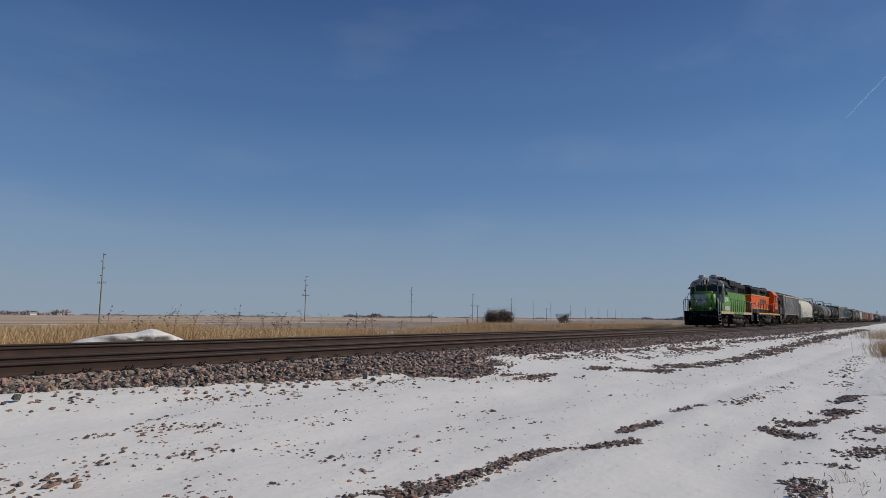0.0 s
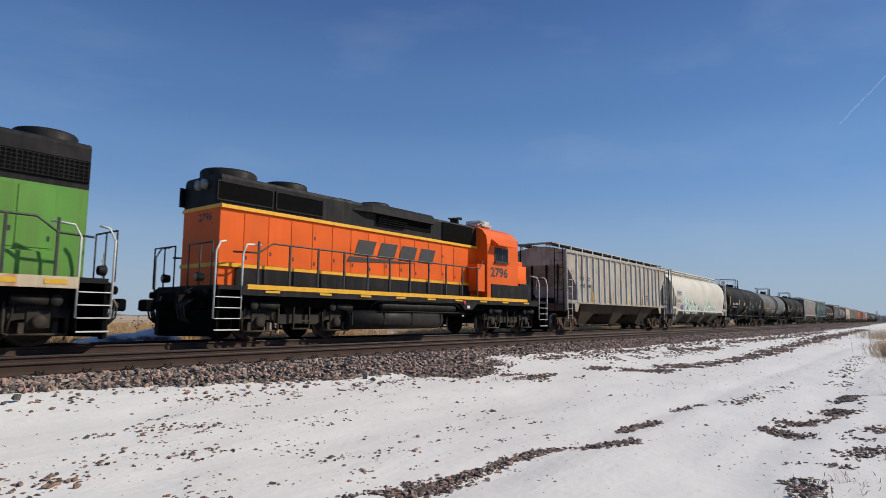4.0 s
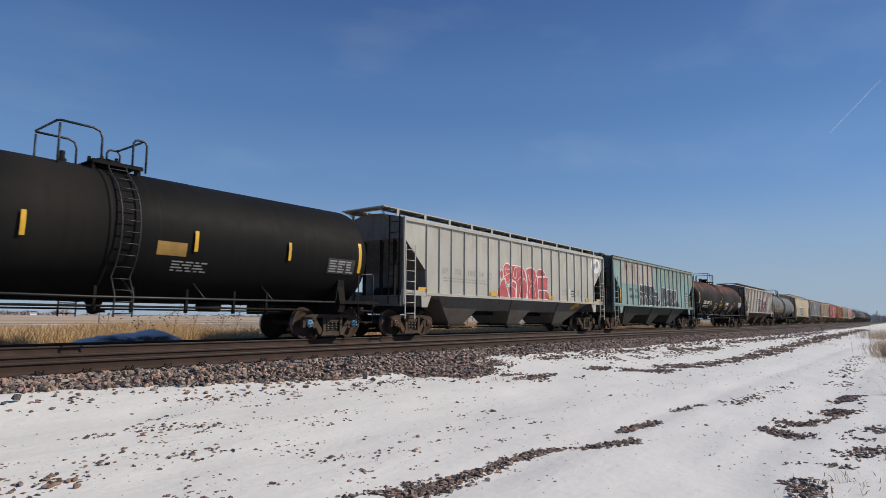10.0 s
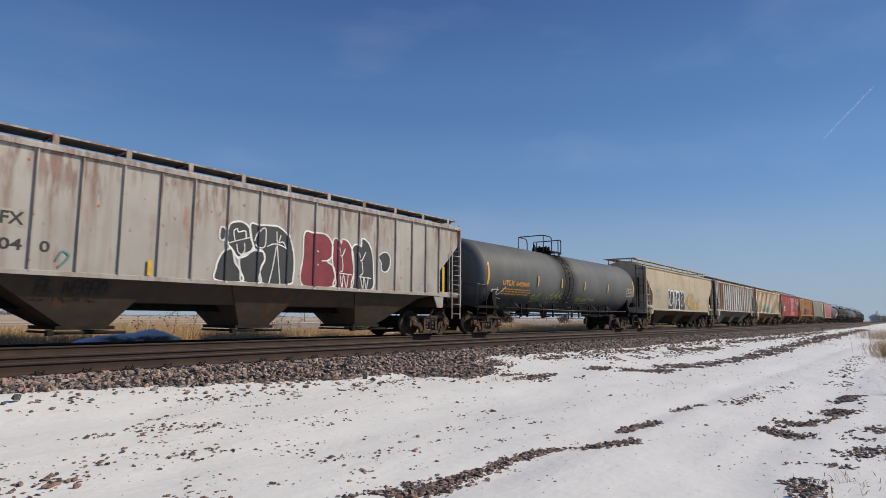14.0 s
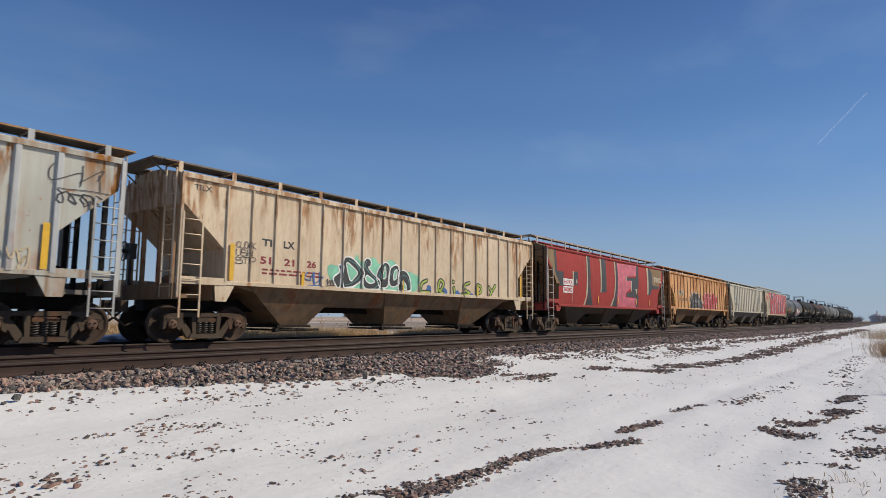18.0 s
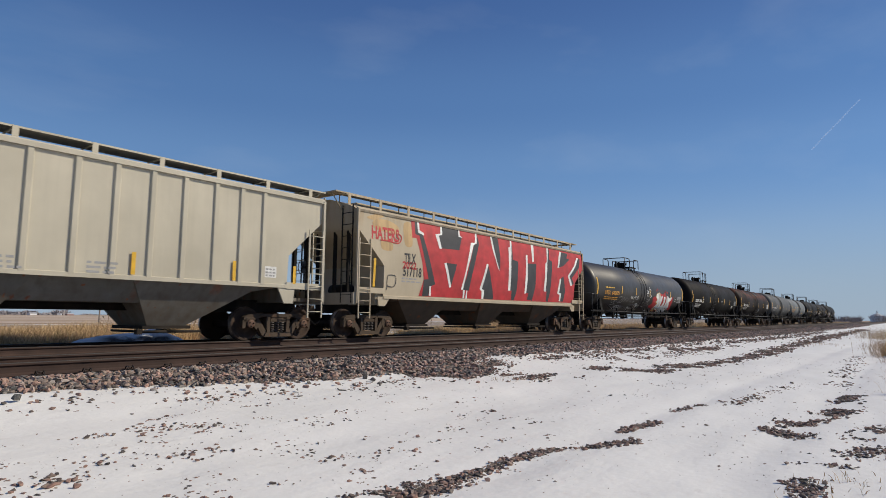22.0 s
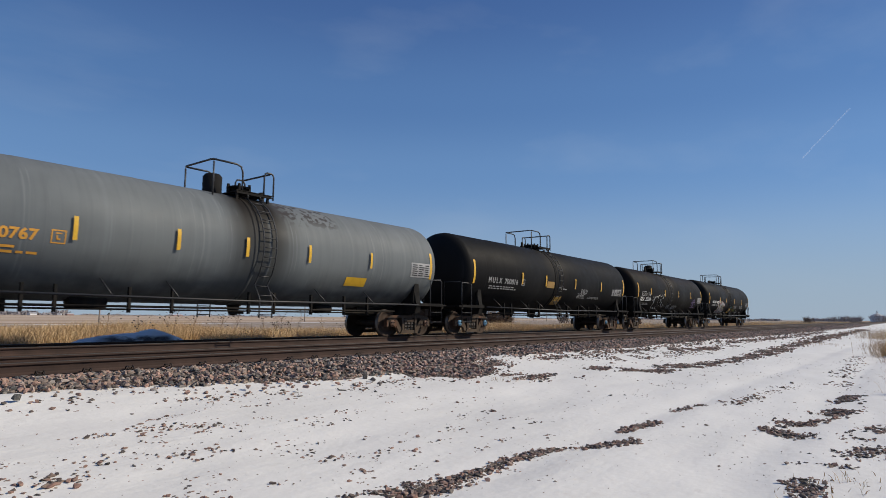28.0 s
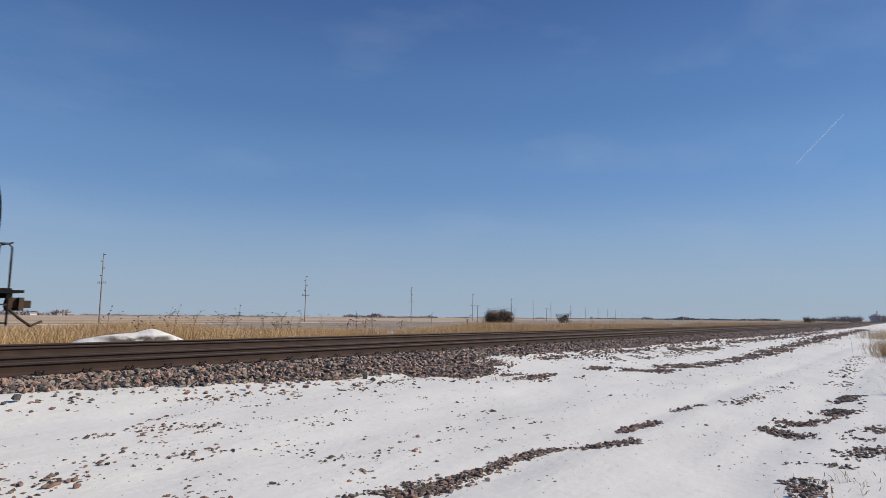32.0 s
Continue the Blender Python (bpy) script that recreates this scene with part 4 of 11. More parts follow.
def scrawl(x, z, wide, high, seed, w=0.018, loops=7):
    """A quick looping tag, drawn as a narrow ribbon."""
    rng = np.random.RandomState(seed)
    pts, t = [], 0.0
    for i in range(loops * 8):
        u = i / (loops * 8 - 1)
        a = u * loops * 2 * math.pi
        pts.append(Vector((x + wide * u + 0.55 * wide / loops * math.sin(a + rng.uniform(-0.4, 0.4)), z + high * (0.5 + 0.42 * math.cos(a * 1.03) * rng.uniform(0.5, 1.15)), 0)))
    bm = bmesh.new()
    last = None
    for i, p in enumerate(pts):
        d = (pts[min(i + 1, len(pts) - 1)] - pts[max(i - 1, 0)]).normalized()
        nrm = Vector((-d.y, d.x, 0)) * w * rng.uniform(0.6, 1.2)
        cur = (bm.verts.new(p - nrm), bm.verts.new(p + nrm))
        if last:
            bm.faces.new((last[0], last[1], cur[1], cur[0]))
        last = cur
    return bm


def shift(bm, x, z, turn=0.0):
    c, s = math.cos(turn), math.sin(turn)
    for v in bm.verts:
        a, b = v.co.x, v.co.y
        v.co.x, v.co.y = a * c - b * s + x, a * s + b * c + z
    return bm


class Side:
    """The camera's side of a car: where a mark at (x, z) lies."""

    def __init__(self, car, wall, cuts=(), ribs=(), rib_w=0.0, rib_d=0.0, long=1.0, turned=False):
        self.long, self.turned = long, turned
        self.car, self.wall, self.cuts, self.ribs, self.rib_w, self.rib_d = car, wall, cuts, ribs, rib_w, rib_d

    def mark(self, bm, material, lift=0.004, name="lettering", label=""):
        for v in bm.verts:
            v.co.x *= self.long
        zs = [v.co.y for v in bm.verts]
        if not zs:
            return None
        lo, hi = min(zs), max(zs)
        for z in self.cuts:
            if lo < z < hi:
                bmesh.ops.bisect_plane(bm, geom=bm.verts[:] + bm.edges[:] + bm.faces[:], plane_co=(0, z, 0), plane_no=(0, 1, 0))
        xs = [v.co.x for v in bm.verts]
        edges = []
        for r in self.ribs:
            for s in (-1, 1):
                x = r + s * self.rib_w / 2
                if min(xs) < x < max(xs):
                    g = bmesh.ops.bisect_plane(bm, geom=bm.verts[:] + bm.edges[:] + bm.faces[:], plane_co=(x, 0, 0), plane_no=(1, 0, 0))
                    edges += [e for e in g["geom_cut"] if isinstance(e, bmesh.types.BMEdge)]
        if edges:
            bmesh.ops.split_edges(bm, edges=[e for e in edges if e.is_valid])
        out = {}
        for f in bm.faces:
            m = f.calc_center_median()
            on = any(abs(m.x - r) < self.rib_w / 2 for r in self.ribs)
            for v in f.verts:
                out[v] = self.rib_d if on else 0.0
        for v in bm.verts:
            x, z = v.co.x, v.co.y
            v.co = (x, -(self.wall(z) + out.get(v, 0.0) + lift + v.co.z), z)
            if self.turned:
                v.co.x, v.co.y = -v.co.x, -v.co.y
        me = bpy.data.meshes.new(name)
        bm.to_mesh(me)
        bm.free()
        me.materials.append(material)
        ob = new(name, me)
        ob.parent = self.car
        if label:
            ob["label"] = label
        return ob

    def text(self, s, x, z, size, material, bold=0.0, lift=0.004, squeeze=1.0, shear=0.0, turn=0.0, wide=0.0):
        if wide:
            bm = words(s, size, bold, shear)
            xs = [v.co.x for v in bm.verts]
            k = wide / (max(xs) - min(xs))
            for v in bm.verts:
                v.co.x = (v.co.x - min(xs)) * k
            return self.mark(shift(bm, x, z, turn), material, lift)
        return self.mark(shift(words(s, size, bold, shear, squeeze), x, z, turn), material, lift)

    def small_print(self, x, z, rows, wide, material, seed=0, h=0.05):
        """Print too small to read: short bars."""
        rng = np.random.RandomState(seed)
        r = []
        for i in range(rows):
            u = x
            while u < x + wide * rng.uniform(0.75, 1.0):
                d = rng.uniform(0.08, 0.28)
                r.append((u, z - i * h * 2.0, u + d, z - i * h * 2.0 + h))
                u += d + 0.06
        return self.mark(rects(r), material, name="small_print")

    def placard(self, x, z, w, h, back, front, seed=0, rows=4):
        self.mark(rects([(x, z, x + w, z + h)]), back, 0.003, "placard")
        rng = np.random.RandomState(seed)
        r = []
        for i in range(rows):
            for j in range(3):
                a = x + w * (0.06 + 0.31 * j)
                r.append((a, z + h * (0.1 + 0.85 * i / rows), a + w * rng.uniform(0.15, 0.27), z + h * (0.1 + 0.85 * i / rows) + h * 0.45 / rows))
        self.mark(rects(r), front, 0.006, "small_print")

    def plate(self, x, z, s, material):
        t = s * 0.09
        self.mark(rects([(x, z, x + s, z + t), (x, z + s - t, x + s, z + s), (x, z + t, x + t, z + s - t), (x + s - t, z + t, x + s, z + s - t),
                         (x + s * 0.35, z + s * 0.25, x + s * 0.62, z + s * 0.38), (x + s * 0.35, z + s * 0.25, x + s * 0.45, z + s * 0.62), (x + s * 0.3, z + s * 0.7, x + s * 0.7, z + s * 0.8)]), material, name="stencil")


LETTERS = {"A": "00 26 40|12 32", "B": "00 06 36 44 33 03|33 42 30 00", "C": "45 26 04 02 20 41", "D": "00 06 26 44 42 20 00", "E": "46 06 00 40|03 33", "G": "45 16 03 20 41 43 23",
           "H": "00 06|40 46|03 43", "I": "20 26", "K": "00 06|46 03 40", "J": "46 42 20 01", "L": "06 00 40", "M": "00 06 23 46 40", "V": "06 20 46", "W": "06 10 23 30 46", "X": "00 46|06 40", "-": "03 43", "N": "00 06 40 46", "O": "16 36 44 42 30 10 02 04 16", "P": "00 06 36 45 43 02", "R": "00 06 36 45 43 03|23 40",
           "S": "45 26 06 03 43 40 00 01", "T": "06 46|26 20", "U": "06 01 20 41 46", "Y": "06 23 46|23 20", "Z": "06 46 00 40", " ": "", "6": "45 26 02 20 41 23 03", "3": "05 36 33 13 33 41 20 01"}


def strokes(text, x0, x1, z0, z1, fat, seed, tilt=0.0, weight=0.17, bubble=False, wild=1.0):
    """Hand-drawn angular letters of broad overlapping strokes that fill a box."""
    rng = np.random.RandomState(seed)
    bm = bmesh.new()
    cell, high = (x1 - x0) / len(text), z1 - z0
    count = 0
    for i, ch in enumerate(text):
        lean, up, tall = rng.normal(0, 0.13), rng.uniform(-0.04, 0.06), rng.uniform(0.86, 1.10)
        for line in LETTERS[ch].split("|"):
            pts = []
            for q in line.split():
                u, v = int(q[0]) / 4 + rng.normal(0, 0.06 * wild), int(q[1]) / 6 + rng.normal(0, 0.035 * wild)
                w = min(cell, high) * weight
                pts.append(Vector((x0 + cell * i + w * 0.8 + u * (cell * 1.06 - 1.6 * w) + lean * (v - 0.5) * cell, z0 + w * 0.8 + (up + v * tall) * (high - 1.6 * w) + tilt * i * cell, 0)))
            for a, b in zip(pts, pts[1:]):
                w = min(cell, high) * weight * rng.uniform(0.8, 1.25) + fat
                d = (b - a).normalized()
                n, e = Vector((-d.y, d.x, 0)), d * w * 0.75
                k = rng.uniform(0.72, 1.15)
                lift = Vector((0, 0, 0.0003 * count))
                bm.faces.new([bm.verts.new(p + lift) for p in (a - e - n * w, b + e - n * w * k, b + e * 1.25 + n * w * k * 0.2, b + e + n * w * k, a - e + n * w, a - e * 1.2 - n * w * 0.2)])
                count += 1
                if bubble:
                    for p, r in ((a, w * 1.12), (b, w * 1.18 * k)):
                        lift = Vector((0, 0, 0.0003 * count))
                        bm.faces.new([bm.verts.new(p + lift + Vector((math.cos(t) * r, math.sin(t) * r, 0))) for t in (2 * math.pi * q / 14 for q in range(14))])
                        count += 1
    return bm


def fit(self, s, x0, x1, z0, z1, material, bold=0.012, lift=0.004, shear=0.0):
    """A line of printed letters that fills a box; letters with steep slants are made bold by doubling."""
    twice = any(ch in s for ch in "MWN")
    for k in (0, 1) if twice else (0,):
        bm = words(s, 0.4, 0.0 if twice else bold, shear)
        xs, zs = [v.co.x for v in bm.verts], [v.co.y for v in bm.verts]
        more = 0.022 if twice else 0.0
        a, b = (x1 - x0 - more) / (max(xs) - min(xs)), (z1 - z0) / (max(zs) - min(zs))
        lx, lz = min(xs), min(zs)
        for v in bm.verts:
            v.co.x, v.co.y = x0 + k * more + (v.co.x - lx) * a, z0 + (v.co.y - lz) * b
        self.mark(bm, material, lift + 0.0004 * k)


def piece(self, text, x0, x1, z0, z1, fill, line, seed, edge=0.05, cloud=None, shine=None, tilt=0.0, weight=0.17, bubble=False):
    """A spray-can piece: a cloud behind, outlined fat letters, and thin highlights."""
    if cloud:
        self.mark(blob((x0 + x1) / 2, (z0 + z1) / 2, (x1 - x0) * 0.53, (z1 - z0) * 0.55, seed, 44, 0.35), M[cloud], 0.003, "graffiti", "sprayed cloud")
    self.mark(strokes(text, x0, x1, z0, z1, edge, seed, tilt, weight, bubble), M[line], 0.006, "graffiti", "sprayed outline")
    self.mark(strokes(text, x0, x1, z0, z1, 0.0, seed, tilt, weight, bubble), M[fill], 0.024 if bubble else 0.019, "graffiti", "sprayed letters")
    if shine:
        self.mark(strokes(text, x0 + 0.03, x1 - 0.03, z0 + 0.05, z1 - 0.02, -min((x1 - x0) / len(text), z1 - z0) * (weight - 0.014), seed, tilt, weight), M[shine], 0.042 if bubble else 0.032, "graffiti", "sprayed highlights")


def tag(self, x0, x1, z0, z1, key, seed, w=0.022, loops=0):
    """A quick illegible tag: a few joined loops, a tail under them and a dot."""
    rng = np.random.RandomState(seed)
    wide, high = x1 - x0, z1 - z0
    n = max(5, int(2.6 * wide / high))
    x, pts = x0, []
    for i in range(n):
        step = wide / n * rng.uniform(0.5, 1.5)
        up = i % 2 == 0
        pts.append((x + (0.35 * step if up else -0.25 * step), z0 + high * (rng.uniform(0.6, 1.0) if up else rng.uniform(0.1, 0.4))))
        if rng.rand() < 0.45:
            pts.append((x - 0.2 * step, z0 + high * rng.uniform(0.35, 0.7)))
        x = min(x1, x + step)
    self.line(pts[:len(pts) // 2 + 1], key, w * 0.5)
    self.line(pts[len(pts) // 2:], key, w * 0.5)
    for _ in range(2):
        u = x0 + wide * rng.uniform(0.1, 0.8)
        self.line([(u, z0 + high * rng.uniform(0.75, 1.05)), (u + rng.normal(0, 0.04), z0 + high * 0.5), (u + rng.normal(0.03, 0.05), z0 + high * rng.uniform(-0.05, 0.25))], key, w * 0.5)
    self.line([(x0 + wide * 0.1, z0 - high * 0.04), (x0 + wide * 0.6, z0 + high * 0.04), (x0 + wide * rng.uniform(0.8, 1.05), z0 + high * rng.uniform(-0.1, 0.15))], key, w * 0.4)


def hand(self, text, x0, x1, z0, z1, key, w, seed):
    """Hand-drawn letters in round strokes."""
    rng = np.random.RandomState(seed)
    cell = (x1 - x0) / len(text)
    for i, ch in enumerate(text):
        for path in LETTERS[ch].split("|"):
            pts = [(x0 + cell * (i + 0.08 + 0.20 * int(q[0]) + rng.normal(0, 0.03)), z0 + (z1 - z0) * (int(q[1]) / 6 + rng.normal(0, 0.03))) for q in path.split()]
            if len(pts) > 1:
                self.line(pts, key, w)


def bars(self, xs, z0, z1, w=0.09, key="yellow"):
    for x in xs:
        self.mark(rects([(x - w / 2, z0, x + w / 2, z1)]), M[key], 0.044, "reflector")


def curved(pts, closed=False, n=5):
    """A smooth way through a few points."""
    p = [Vector((x, z, 0)) for x, z in pts]
    m, out = len(p), []
    for i in range(m if closed else m - 1):
        a, b, c, d = (p[j % m] if closed else p[max(0, min(m - 1, j))] for j in (i - 1, i, i + 1, i + 2))
        for k in range(n):
            t = k / n
            out.append(0.5 * (2 * b + (c - a) * t + (2 * a - 5 * b + 4 * c - d) * t * t + (3 * b - a - 3 * c + d) * t ** 3))
    return out if closed else out + [p[-1]]


def band(bm, path, w, closed=False):
    """A sprayed line of even width with round ends."""
    m, last, first = len(path), None, None
    for i, p in enumerate(path):
        a, b = (path[(i - 1) % m], path[(i + 1) % m]) if closed else (path[max(i - 1, 0)], path[min(i + 1, m - 1)])
        d = (b - a).normalized()
        nrm = Vector((-d.y, d.x, 0)) * w
        cur = (bm.verts.new(p - nrm), bm.verts.new(p + nrm))
        if last:
            bm.faces.new((last[0], last[1], cur[1], cur[0]))
        first, last = first or cur, cur
    if closed:
        bm.faces.new((last[0], last[1], first[1], first[0]))
    else:
        for p, q in ((path[0], path[1]), (path[-1], path[-2])):
            d = (p - q).normalized()
            t0 = math.atan2(d.y, d.x)
            bm.faces.new([bm.verts.new(p + w * Vector((math.cos(t0 + t), math.sin(t0 + t), 0))) for t in (math.pi * (k / 6 - 0.5) for k in range(7))])
    return bm


LAYER = [0]


def fill(self, pts, key, edge=None, w=0.03, lift=0.006, sharp=False):
    """One sprayed shape, with a line round it."""
    LAYER[0] = (LAYER[0] + 1) % 12
    up = lift + 0.0003 * LAYER[0]
    path = [Vector((x, z, 0)) for x, z in pts] if sharp else curved(pts, True)
    bm = bmesh.new()
    bm.faces.new([bm.verts.new(p) for p in path])
    bmesh.ops.triangulate(bm, faces=bm.faces)
    self.mark(bm, M[key], up, "graffiti")
    if edge:
        self.mark(band(bmesh.new(), path, w, True), M[edge], up + 0.004, "graffiti", "sprayed outline")


def line(self, pts, key, w, lift=0.014, closed=False):
    LAYER[0] = (LAYER[0] + 1) % 12
    self.mark(band(bmesh.new(), curved(pts, closed), w, closed), M[key], lift + 0.0003 * LAYER[0], "graffiti")


Side.fill, Side.line = fill, line
Side.fit, Side.piece, Side.tag, Side.bars, Side.hand = fit, piece, tag, bars, hand


# ---------------------------------------------------------------- trucks
WHEEL_R = 0.457


def wheelset_mesh(cap, r=WHEEL_R):
    bm = bmesh.new()
    for s in (-1, 1):
        k = r / 0.457
        prof = [(0.66, 0.0), (0.66, 0.13), (0.672, 0.30), (0.665, 0.385), (0.662, 0.47), (0.672, 0.483), (0.69, 0.483), (0.702, 0.462), (0.712, 0.457, 1), (0.80, 0.452, 1), (0.803, 0.446), (0.803, 0.418), (0.803, 0.385), (0.765, 0.365),
                (0.745, 0.25), (0.80, 0.145), (0.83, 0.12), (0.83, 0.085)]
        lathe(bm, [(s * q[0], q[1] * k, *(q[2:])) for q in prof], "y", 28)
        lathe(bm, [(s * 0.83, 0.085), (s * 0.90, 0.085), (s * 0.905, 0.12), (s * 1.05, 0.12), (s * 1.055, 0.115, 2), (s * 1.085, 0.11, 2), (s * 1.09, 0.10, 2), (s * 1.09, 0.0, 2)], "y", 16, mi=0)
        for i in range(3):
            t = 2 * math.pi * i / 3
            lathe(bm, [(s * 1.085, 0.020), (s * 1.115, 0.020), (s * 1.115, 0)], "y", 6, (0.062 * math.cos(t), 0, 0.062 * math.sin(t)), 3)
    lathe(bm, [(-0.66, 0.085), (0.66, 0.085)], "y", 12)
    me = bpy.data.meshes.new("wheelset")
    bm.to_mesh(me)
    bm.free()
    for m in (M["wheel"], M["tread"], cap, M["clip"]):
        me.materials.append(m)
    return me


def side_frame_mesh():
    """A cast side frame: arched top chord, jaws round the bearings, raking struts and the spring seat."""
    bm = bmesh.new()
    y0, y1 = -1.04, -0.90
    top = [(-1.10, 0.52), (-1.09, 0.64), (-0.98, 0.70), (-0.70, 0.735), (0.70, 0.735), (0.98, 0.70), (1.09, 0.64), (1.10, 0.52), (0.70, 0.52), (0.66, 0.60), (0.58, 0.635), (-0.58, 0.635), (-0.66, 0.60), (-0.70, 0.52)]
    prism(bm, top, y0, y1)
    for s in (-1, 1):
        # jaws of the pedestal, outside and inside the bearing
        prism(bm, [(s * 1.13, 0.34), (s * 1.13, 0.56), (s * 1.02, 0.56), (s * 1.03, 0.38), (s * 1.07, 0.34)], y0, y1)
        prism(bm, [(s * 0.76, 0.56), (s * 0.63, 0.60), (s * 0.60, 0.50), (s * 0.68, 0.30), (s * 0.76, 0.36)], y0, y1)
        # raking strut down to the spring seat
        prism(bm, [(s * 0.74, 0.52), (s * 0.60, 0.56), (s * 0.30, 0.16), (s * 0.40, 0.10), (s * 0.50, 0.14)], y0 + 0.012, y1 - 0.012)
        # column beside the springs
        prism(bm, [(s * 0.27, 0.18), (s * 0.36, 0.18), (s * 0.40, 0.66), (s * 0.28, 0.66)], y0 - 0.02, y1 + 0.02)
    prism(bm, [(-0.46, 0.10), (0.46, 0.10), (0.40, 0.215), (-0.40, 0.215)], y0 - 0.03, y1 + 0.03)
    for x in (-0.89, 0.89):
        box(bm, x - 0.16, x + 0.16, y0 - 0.015, y1 - 0.005, 0.545, 0.63, 0, 0.02)
    for x in (-0.5, 0.5):
        box(bm, x - 0.11, x + 0.11, y0 - 0.012, y0 + 0.01, 0.655, 0.72, 0, 0.008)
    me = bpy.data.meshes.new("side_frame")
    bmesh.ops.recalc_face_normals(bm, faces=bm.faces)
    bm.to_mesh(me)
    bm.free()
    me.materials.append(M["truck"])
    return me


def spring_mesh():
    bm = bmesh.new()
    for x in (0.0,):
        pts = [(x + 0.068 * math.cos(t), -0.965 + 0.068 * math.sin(t), 0.24 + 0.27 * t / (2 * math.pi * 5.2)) for t in (2 * math.pi * 5.2 * k / 62 for k in range(63))]
        tube(bm, pts, 0.015, 5, cap=False)
    lathe(bm, [(0.235, 0.0), (0.235, 0.07), (0.25, 0.07)], "z", 10, (0, -0.965, 0))
    me = bpy.data.meshes.new("coil_spring")
    bm.to_mesh(me)
    bm.free()
    me.materials.append(M["spring"])
    return me


SHARED = {}


def shared(key, make):
    if key not in SHARED:
        SHARED[key] = make()
    return SHARED[key]


def bolster_mesh():
    bm = bmesh.new()
    for s in (-1, 1):
        box(bm, -0.25, 0.25, s * 0.965 - 0.085, s * 0.965 + 0.085, 0.515, 0.60)
    prism(bm, [(-1.02, 0.50), (1.02, 0.50), (1.02, 0.63), (0.5, 0.72), (-0.5, 0.72), (-1.02, 0.63)], -0.20, 0.20, "x")
    lathe(bm, [(0.70, 0.20), (0.80, 0.20), (0.80, 0)], "z", 14)
    for s in (-1, 1):
        prism(bm, [(-0.85, 0.30), (0.85, 0.30), (0.85, 0.37), (-0.85, 0.37)], s * 0.36 - 0.05, s * 0.36 + 0.05, "x")
        for y in (-0.74, 0.74):
            box(bm, s * 0.37, s * 0.43, y - 0.05, y + 0.05, 0.28, 0.62)
    me = bpy.data.meshes.new("truck")
    bmesh.ops.recalc_face_normals(bm, faces=bm.faces)
    bm.to_mesh(me)
    bm.free()
    me.materials.append(M["truck"])
    return me


ROLLING = []          # (wheelset, car, x on the car, radius)


def add_truck(car, x, cap="cap_rust"):
    truck = again("truck", shared("bolster", bolster_mesh), car, Matrix.Translation((x, 0, 0)))
    for turn in (0, math.pi):
        r = Matrix.Rotation(turn, 4, "Z")
        again("side_frame", shared("side_frame", side_frame_mesh), truck, r)
        for sx in (-0.165, 0.0, 0.165):
            again("coil_spring", shared("springs", spring_mesh), truck, r @ Matrix.Translation((sx, 0, 0)))
    for s in (-0.889, 0.889):
        w = again("wheelset", shared("wheels" + cap, lambda: wheelset_mesh(M[cap])), truck, Matrix.Translation((s, 0, WHEEL_R)))
        ROLLING.append((w, car, x + s, WHEEL_R, Vector((s, 0, WHEEL_R))))
    return truck


def coupler_mesh():
    bm = bmesh.new()
    box(bm, -0.45, 0.0, -0.09, 0.09, 0.80, 0.96)
    prism(bm, [(-0.02, -0.13), (-0.10, -0.20), (-0.30, -0.20), (-0.36, -0.05), (-0.30, 0.12), (-0.20, 0.18), (-0.20, 0.08), (-0.26, 0.03), (-0.22, -0.06), (-0.10, -0.06), (-0.02, 0.0)], 0.74, 1.02, "z")
    for v in bm.verts:
        v.co.x -= 0.0
    tube(bm, [(0.1, 0.30, 0.85), (-0.15, 0.34, 0.60), (-0.38, 0.36, 0.42), (-0.60, 0.34, 0.52)], 0.03, 6)
    me = bpy.data.meshes.new("coupler")
    bmesh.ops.recalc_face_normals(bm, faces=bm.faces)
    bm.to_mesh(me)
    bm.free()
    me.materials.append(M["truck"])
    return me


def add_couplers(car, half):
    me = shared("coupler", coupler_mesh)
    again("coupler", me, car, Matrix.Translation((-half + 0.30, 0, 0)))
    again("coupler", me, car, Matrix.Translation((half - 0.30, 0, 0)) @ Matrix.Rotation(math.pi, 4, "Z"))


def ladder(bm, x0, x1, y, z0, z1, n, r=0.014, stile=0.022):
    for x in (x0, x1):
        box(bm, x - stile, x + stile, y - 0.012, y + 0.012, z0, z1)
    for i in range(n):
        z = z0 + (z1 - z0) * (i + 0.5) / n
        tube(bm, [(x0, y, z), (x1, y, z)], r, 5)


def brake_wheel(car, x, y, z):
    bm = bmesh.new()
    n = 20
    tube(bm, [(x, y + 0.24 * math.cos(2 * math.pi * k / n), z + 0.24 * math.sin(2 * math.pi * k / n)) for k in range(n + 1)], 0.016, 5)
    for k in range(5):
        t = 2 * math.pi * k / 5
        tube(bm, [(x, y, z), (x, y + 0.24 * math.cos(t), z + 0.24 * math.sin(t))], 0.012, 4)
    lathe(bm, [(x - 0.03, 0.05), (x + 0.12, 0.06), (x + 0.12, 0)], "x", 10, (0, y, z))
    box(bm, x + 0.10, x + 0.26, y - 0.16, y + 0.16, z - 0.20, z + 0.20)
    box(bm, x + 0.12, x + 0.20, y - 0.05, y + 0.05, 1.05, z - 0.2)
    part("brake_wheel", bm, M["black_bar"], car)


# ---------------------------------------------------------------- tank cars
TANK_R, TANK_Z = 1.575, 2.545


def tank_wall(z, r=TANK_R, mid=TANK_Z):
    d = z - mid
    return math.sqrt(max((r + 0.007) ** 2 - d * d, 0.01))


